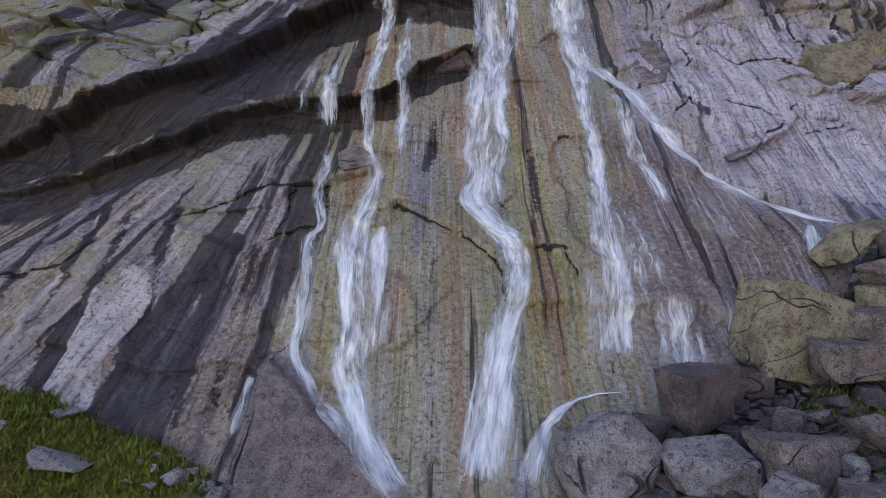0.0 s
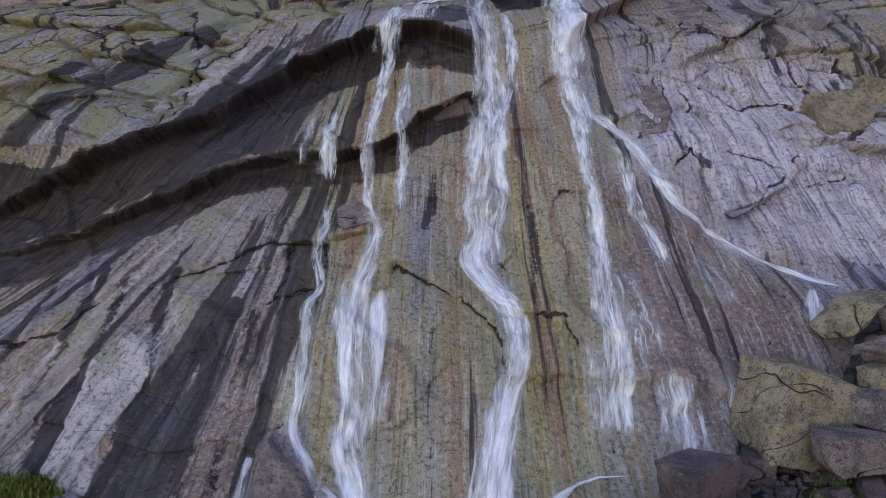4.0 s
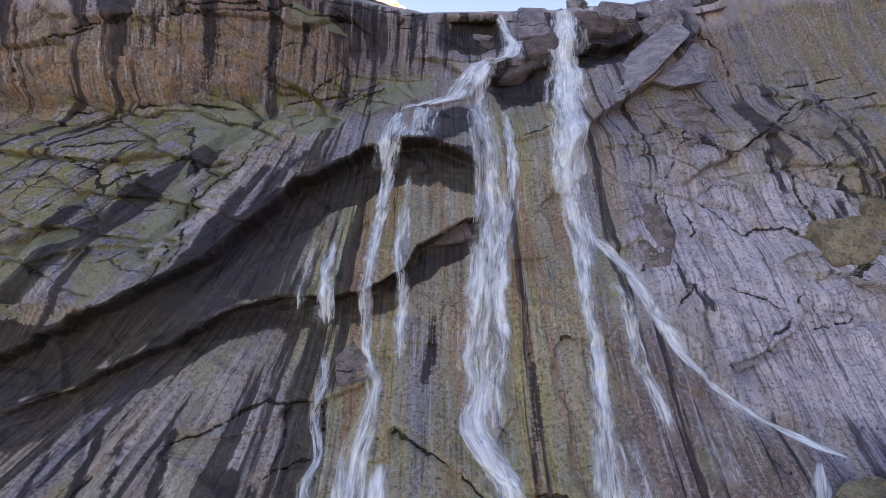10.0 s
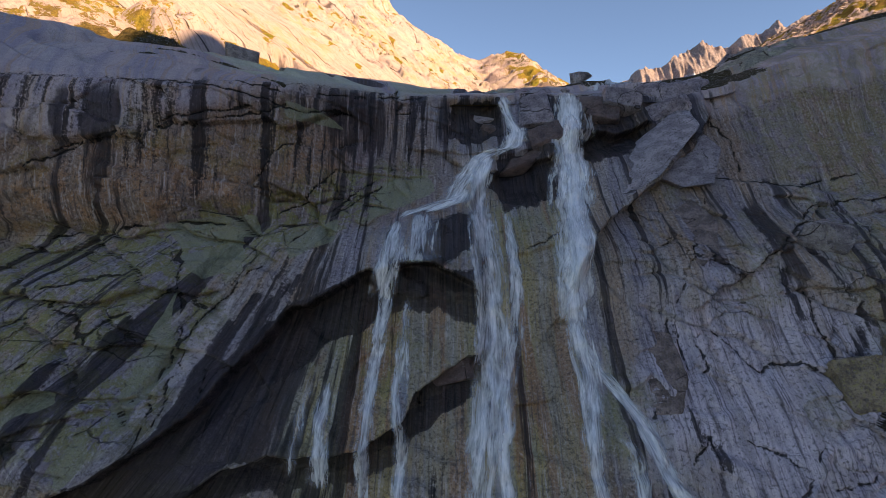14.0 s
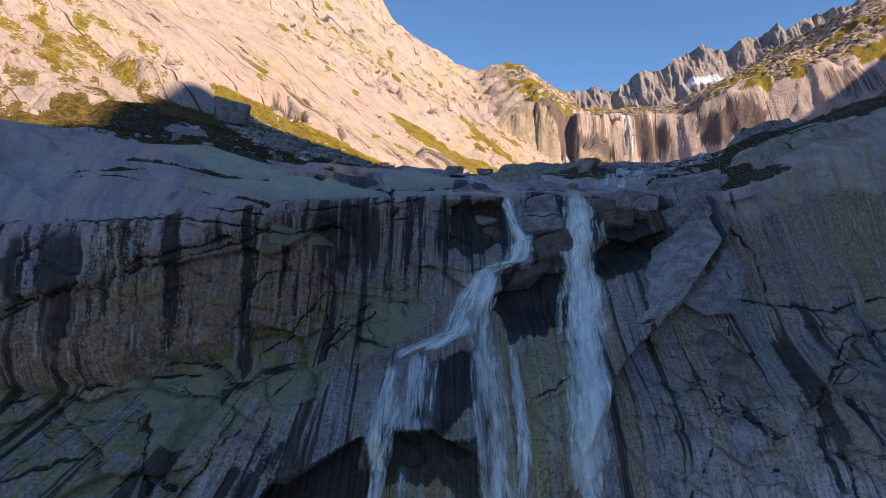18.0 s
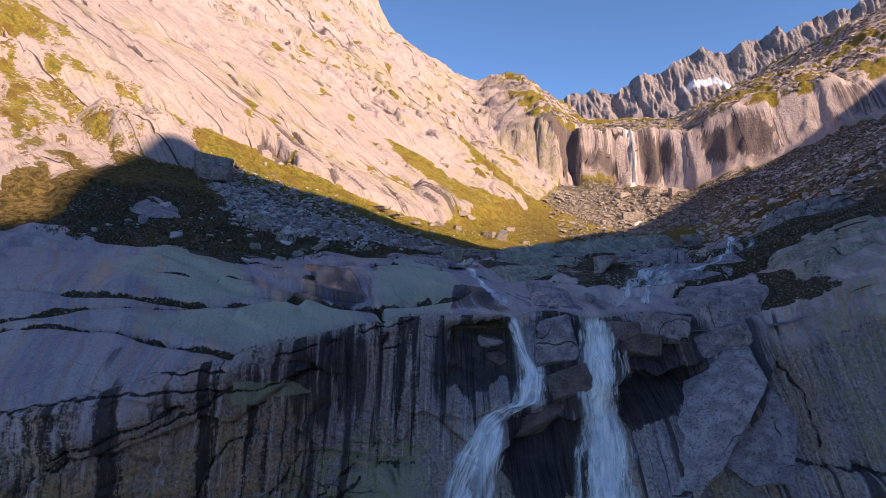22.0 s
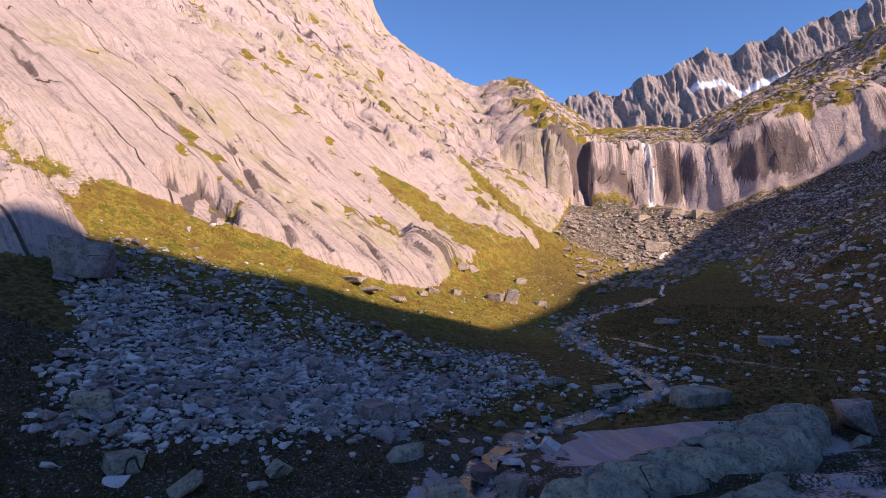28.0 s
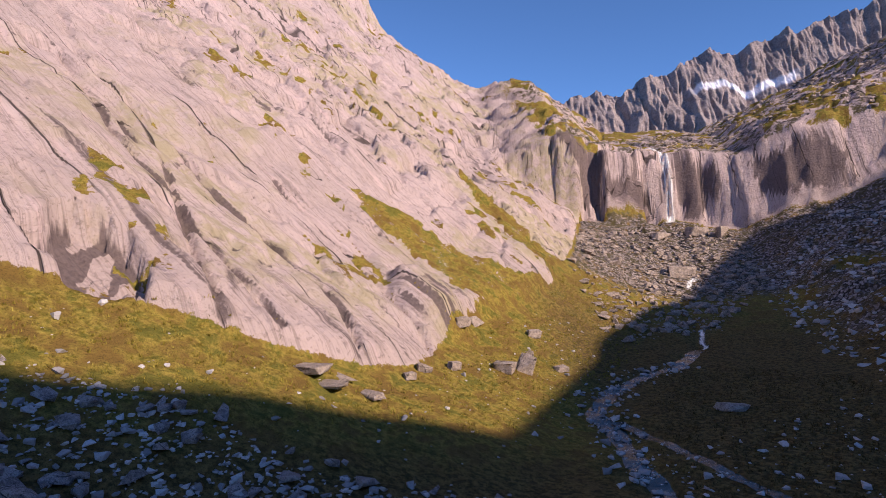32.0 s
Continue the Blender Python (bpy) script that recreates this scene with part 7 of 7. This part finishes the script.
main = waterfall("main white fall dropping from the lip and splitting")
ribbon(main, "strand", [(11.6, 35.0), (11.4, 34.5), (11.2, 32.3), (10.7, 29.9), (10.7, 26.5), (9.7, 21.6), (8.9, 17.5), (8.5, 14.2)], [1.7, 1.6, 2.4, 2.6, 2.7, 2.4, 2.2], 0.45, 0.2, 1, 0.35)
ribbon(main, "strand", [(11.3, 32.5), (11.0, 29.9), (10.8, 26.5), (9.8, 21.6), (9.0, 17.5), (8.6, 14.2)], [0.9, 1.4, 1.5, 1.4, 1.2], 0.5, 0.3, 2, 0.45)
ribbon(main, "veil", [(13.0, 32.5), (12.8, 30.2), (12.0, 29.0)], [1.2, 1.6, 1.6], 0.9, 0.15, 3)
ribbon(main, "strand", [(9.1, 18.5), (8.8, 16.2), (8.7, 14.8), (8.9, 13.0), (9.0, 11.8), (8.5, 9.4), (8.4, 7.7), (8.5, 6.1), (8.4, 4.4), (8.1, 2.3), (7.7, 0.3), (7.8, -0.9), (7.5, -2.4), (7.3, -3.9), (6.9, -5.3)], [1.4, 1.6, 1.7, 1.9, 1.4, 1.0, 0.9, 1.1, 1.4, 1.6, 1.7, 2.2, 2.6], 0.74, 0.1, 4)
ribbon(main, "strand", [(8.7, 16.0), (8.9, 13.8), (10.2, 11.7), (11.4, 10.2), (12.3, 7.8), (13.3, 5.5), (14.6, 4.0), (16.2, 2.7), (17.8, 2.0), (19.1, 1.4), (20.6, 1.1)], [1.2, 1.0, 0.9, 0.9, 0.8, 0.8, 0.7, 0.8, 1.0], 0.66, 0.02, 5, 0.08)
ribbon(main, "veil", [(9.6, 10.4), (10.6, 8.7), (10.7, 7.1), (10.7, 5.2), (11.2, 3.8), (11.6, 1.5)], [0.9, 0.9, 0.8, 1.0, 1.2], 0.85, 0.06, 6)
ribbon(main, "veil", [(9.2, 3.0), (9.4, 1.0), (9.2, -1.0), (9.0, -2.4)], [1.6, 1.8, 1.8], 1.2, 0.06, 7)
ribbon(main, "veil", [(9.9, -1.4), (9.9, -2.8), (9.7, -4.0), (9.4, -5.2)], [1.4, 2.2, 2.2, 1.6], 1.12, 0.1, 8)
ribbon(main, "veil", [(12.0, -1.6), (12.0, -2.8), (11.8, -4.2)], [1.8, 2.2, 1.6], 1.35, 0.1, 10)
ribbon(main, "veil", [(12.2, 6.6), (12.8, 4.0), (13.4, 1.6), (13.8, -0.6)], [1.2, 2.4, 3.2, 3.0], 1.5, 0.05, 31)
ribbon(main, "strand", [(8.3, -5.3), (6.1, -5.5), (4.6, -5.8), (3.8, -6.5), (3.2, -7.6), (2.8, -8.6)], [0.5, 0.5, 0.7, 1.0, 1.2], 0.66, 0.15, 30)
ribbon(main, "strand", [(18.4, 1.5), (17.5, 0.8), (17.1, 0.0), (16.8, -0.9)], [0.5, 0.9, 0.9], 0.66, 0.15, 9)
centre = waterfall("central white fall zigzagging down to the foot")
ribbon(centre, "strand", [(5.0, 35.0), (5.4, 34.2), (5.9, 32.0), (6.4, 30.2), (5.9, 28.6), (4.2, 28.2), (3.2, 27.6), (2.4, 26.4), (1.6, 25.0), (0.9, 23.6), (-0.6, 22.9), (-2.0, 22.3)], [1.3, 1.2, 1.3, 2.2, 2.2, 1.8, 2.0, 1.9, 1.7, 1.5], 0.64, 0.12, 11)
ribbon(centre, "strand", [(4.4, 28.4), (3.6, 27.3), (3.0, 25.7), (2.9, 23.5), (3.0, 19.9), (3.2, 16.8), (3.2, 14.0), (2.9, 11.6), (2.5, 9.3), (2.2, 7.1), (1.8, 5.5), (2.0, 4.1), (1.6, 2.5), (2.5, 1.3), (3.3, 0.5), (3.5, -0.6), (3.4, -1.8)], [1.0, 1.6, 1.8, 2.0, 2.2, 2.2, 2.0, 1.8, 1.5, 1.5, 1.5, 1.2, 1.2], 0.64, 0.15, 12, 0.25)
ribbon(centre, "strand", [(1.7, 3.2), (2.0, 2.0), (3.2, 0.6), (3.5, -0.5), (3.4, -1.5), (3.2, -2.3), (2.7, -3.5), (2.2, -4.9), (1.9, -6.1), (1.6, -7.1), (1.3, -8.6)], [1.2, 1.1, 1.0, 1.1, 1.1, 1.5, 1.9, 2.0, 2.0], 0.60, 0.15, 13, 0.25)
ribbon(centre, "veil", [(4.6, 23.8), (4.9, 22.0), (5.0, 18.0), (4.7, 14.3), (4.0, 11.8), (3.3, 8.7), (3.4, 6.1), (2.8, 4.1), (2.8, 2.3), (2.9, 1.1)], [0.6, 0.9, 1.0, 1.2, 1.2, 1.0, 1.0, 0.8, 0.8], 0.78, 0.12, 14)
ribbon(centre, "veil", [(7.0, 33.2), (7.2, 31.4), (7.0, 29.8)], [0.5, 0.6, 0.9], 0.82, 0.1, 15)
west = waterfall("thin veils running off the overhanging sheets")
ribbon(west, "veil", [(2.6, 25.2), (0.9, 23.8), (-1.2, 23.1), (-2.6, 22.5), (-3.8, 21.6)], [1.1, 1.3, 1.4, 1.2, 1.0], 0.82, 0.12, 21)
ribbon(west, "veil", [(-1.5, 23.2), (-1.7, 20.8), (-1.8, 18.4)], [2.6, 2.8, 2.6], 0.98, 0.1, 22)
ribbon(west, "veil", [(-3.4, 22.8), (-3.6, 20.4), (-3.9, 17.4), (-4.0, 15.4)], [1.4, 1.8, 1.6, 1.2], 0.88, 0.12, 32)
ribbon(west, "strand", [(-3.6, 18.4), (-3.8, 16.4), (-4.0, 14.8), (-4.2, 13.0), (-4.3, 10.6), (-4.3, 8.4), (-4.25, 6.4), (-4.1, 5.6), (-3.5, 4.5), (-3.7, 2.9), (-4.3, 1.3), (-4.2, -0.3), (-3.9, -2.2), (-3.6, -3.3), (-3.7, -4.5), (-3.1, -5.9), (-2.5, -7.0), (-1.5, -7.8), (-0.6, -8.5)],
       [0.7, 0.9, 1.0, 1.0, 0.9, 0.7, 0.8, 1.0, 1.3, 1.5, 1.7, 1.6, 1.5, 1.4, 1.2, 1.3], 0.72, 0.1, 23)
ribbon(west, "veil", [(-2.2, 17.6), (-2.4, 14.6), (-2.6, 11.4), (-2.3, 9.4), (-2.4, 7.0), (-2.3, 4.2)], [0.6, 0.9, 0.9, 0.8, 0.7], 0.86, 0.1, 24)
ribbon(west, "veil", [(-2.9, 2.0), (-2.9, -0.2), (-2.6, -2.4), (-2.7, -5.0)], [0.9, 1.0, 1.2, 1.0], 0.95, 0.08, 25)
ribbon(west, "veil", [(-6.7, 13.0), (-6.7, 10.6), (-6.6, 8.4), (-6.6, 6.2)], [0.9, 1.3, 1.3, 0.8], 0.95, 0.1, 26)
ribbon(west, "veil", [(-8.1, 12.6), (-8.0, 10.2), (-7.9, 8.4), (-7.9, 7.0)], [0.7, 0.9, 0.9, 0.6], 1.2, 0.1, 27)
ribbon(west, "strand", [(-6.6, 6.6), (-6.3, 4.3), (-6.5, 2.7), (-5.8, 1.2), (-6.3, 0.5), (-6.0, -1.1), (-5.8, -2.9), (-6.1, -4.2), (-4.8, -5.6), (-2.6, -7.0)], [0.7, 0.8, 0.6, 0.5, 0.8, 0.9, 0.9, 0.6, 0.5, 0.6], 0.82, 0.08, 28)
ribbon(west, "veil", [(-7.4, -4.6), (-7.5, -5.8), (-7.5, -7.0)], [0.5, 0.5, 0.4], 0.95, 0.08, 29)

# ---- brook, cascades above the lip and the far fall ----
def laid_water(name, pts, widths, lift, riffle, label, mat=STREAM, thin=0.7, seed=0):
    """Water that follows the ground along pts (x, y)."""
    pts = np.array(pts, float)
    s = np.concatenate([[0], np.cumsum(np.hypot(*np.diff(pts, axis=0).T))])
    g = np.arange(0, s[-1], 0.35)
    x, y = np.interp(g, s, pts[:, 0]), np.interp(g, s, pts[:, 1])
    k = np.ones(9) / 9
    if len(g) > 20:
        x[4:-4], y[4:-4] = np.convolve(x, k, "valid"), np.convolve(y, k, "valid")
    dx, dy = np.gradient(x), np.gradient(y)
    ln = np.hypot(dx, dy) + 1e-6
    w = np.interp(g, np.linspace(0, s[-1], len(widths)), widths) * (1 + 0.5 * fbm(g / 4, 0 * g + seed, seed + 3, 3))
    U = np.linspace(-1, 1, 11)[:, None]
    off = U * w[None] / 2 + 0.5 * fbm(g / 3, 0 * g, seed + 5, 3)[None] * (w / 2)[None]
    X, Y = x[None] - off * (dy / ln)[None], y[None] + off * (dx / ln)[None]
    mid = ground(x, y)
    Z = np.minimum(mid[None] + lift + 0 * X, ground(X, Y) + 0.5) if mat is STREAM else on_slabs(X, Y) + lift
    ends = sst(g, 0, 0.8) * (1 - sst(g, g[-1] - 0.8, g[-1]))
    edge = (1 - np.abs(U) ** 1.8) * ends[None] - 0.6 * (1 - ends[None])
    return sheet(name, X, Y, Z, mat, (("riffle", np.full(X.shape, riffle)), ("across", off), ("along", np.broadcast_to(g[None], X.shape)), ("edge", edge), ("thin", np.full(X.shape, (thin - 0.6) * 0.9 - 0.14)), ("seed", np.full(X.shape, seed * 1.3))),
                 label, "stream", "structure")


laid_water("brook", BROOK[:16], [1.3, 1.6, 2.6, 2.4, 2.8, 3.6, 3.2, 3.6, 3.0, 2.6, 2.4], 0.26, 1.0, "shallow brook winding over a stony bed", seed=1)
laid_water("brook", BROOK_2, [2.2, 1.8, 1.4, 1.0], 0.14, 0.7, "narrow side brook in brown turf", seed=2)
for k, (pts, widths, thin, label) in enumerate((
        ([(31, 75.5), (29.0, 74.2), (27.6, 70.4), (25.5, 69.7), (22.1, 68.7), (19.0, 66.4), (15.8, 63.1), (14.8, 61.4), (14.3, 59.6), (12.6, 58.4)], [0.8, 1.6, 1.0, 0.5, 0.6, 0.9, 2.6, 1.4, 1.8, 1.8], 0.86, "thin cascade over the stepped slabs"),
        ([(30.5, 71.5), (28.4, 69.6), (25.6, 68.4), (23.4, 66.4), (20.6, 65.0), (17.6, 63.4), (16.0, 61.0), (15.2, 58.8)], [0.7, 1.4, 0.8, 1.6, 1.0, 2.2, 2.6, 1.6], 0.92, "white steps of a cascade between lilac slabs"),
        ([(2.2, 78), (1.9, 72.3), (3.0, 68.4), (3.8, 64.3), (4.8, 61.0), (5.3, 58.6)], [0.8, 0.9, 0.8, 1.3, 1.8], 0.80, "brook sliding over smooth slabs to the lip"),
        ([(95, 350), (97, 340), (99, 334), (100, 330), (99, 326), (97, 321)], [4.0, 4.5, 3.5, 3.0, 3.5, 5.0], 0.66, "distant white fall over the far rock step"),
        ([(74, 246), (78, 254), (82, 259)], [1.5, 2.0, 2.0], 0.66, "small white step of the brook"),
        ([(52, 184), (55, 192), (58, 200)], [1.2, 1.6, 1.4], 0.70, "small white step of the brook"))):
    ob = laid_water("cascade", pts, widths, 0.08 if k < 3 else 0.5, 1.0, label, FALLS, thin, 40 + k)
    ob.visible_shadow = False
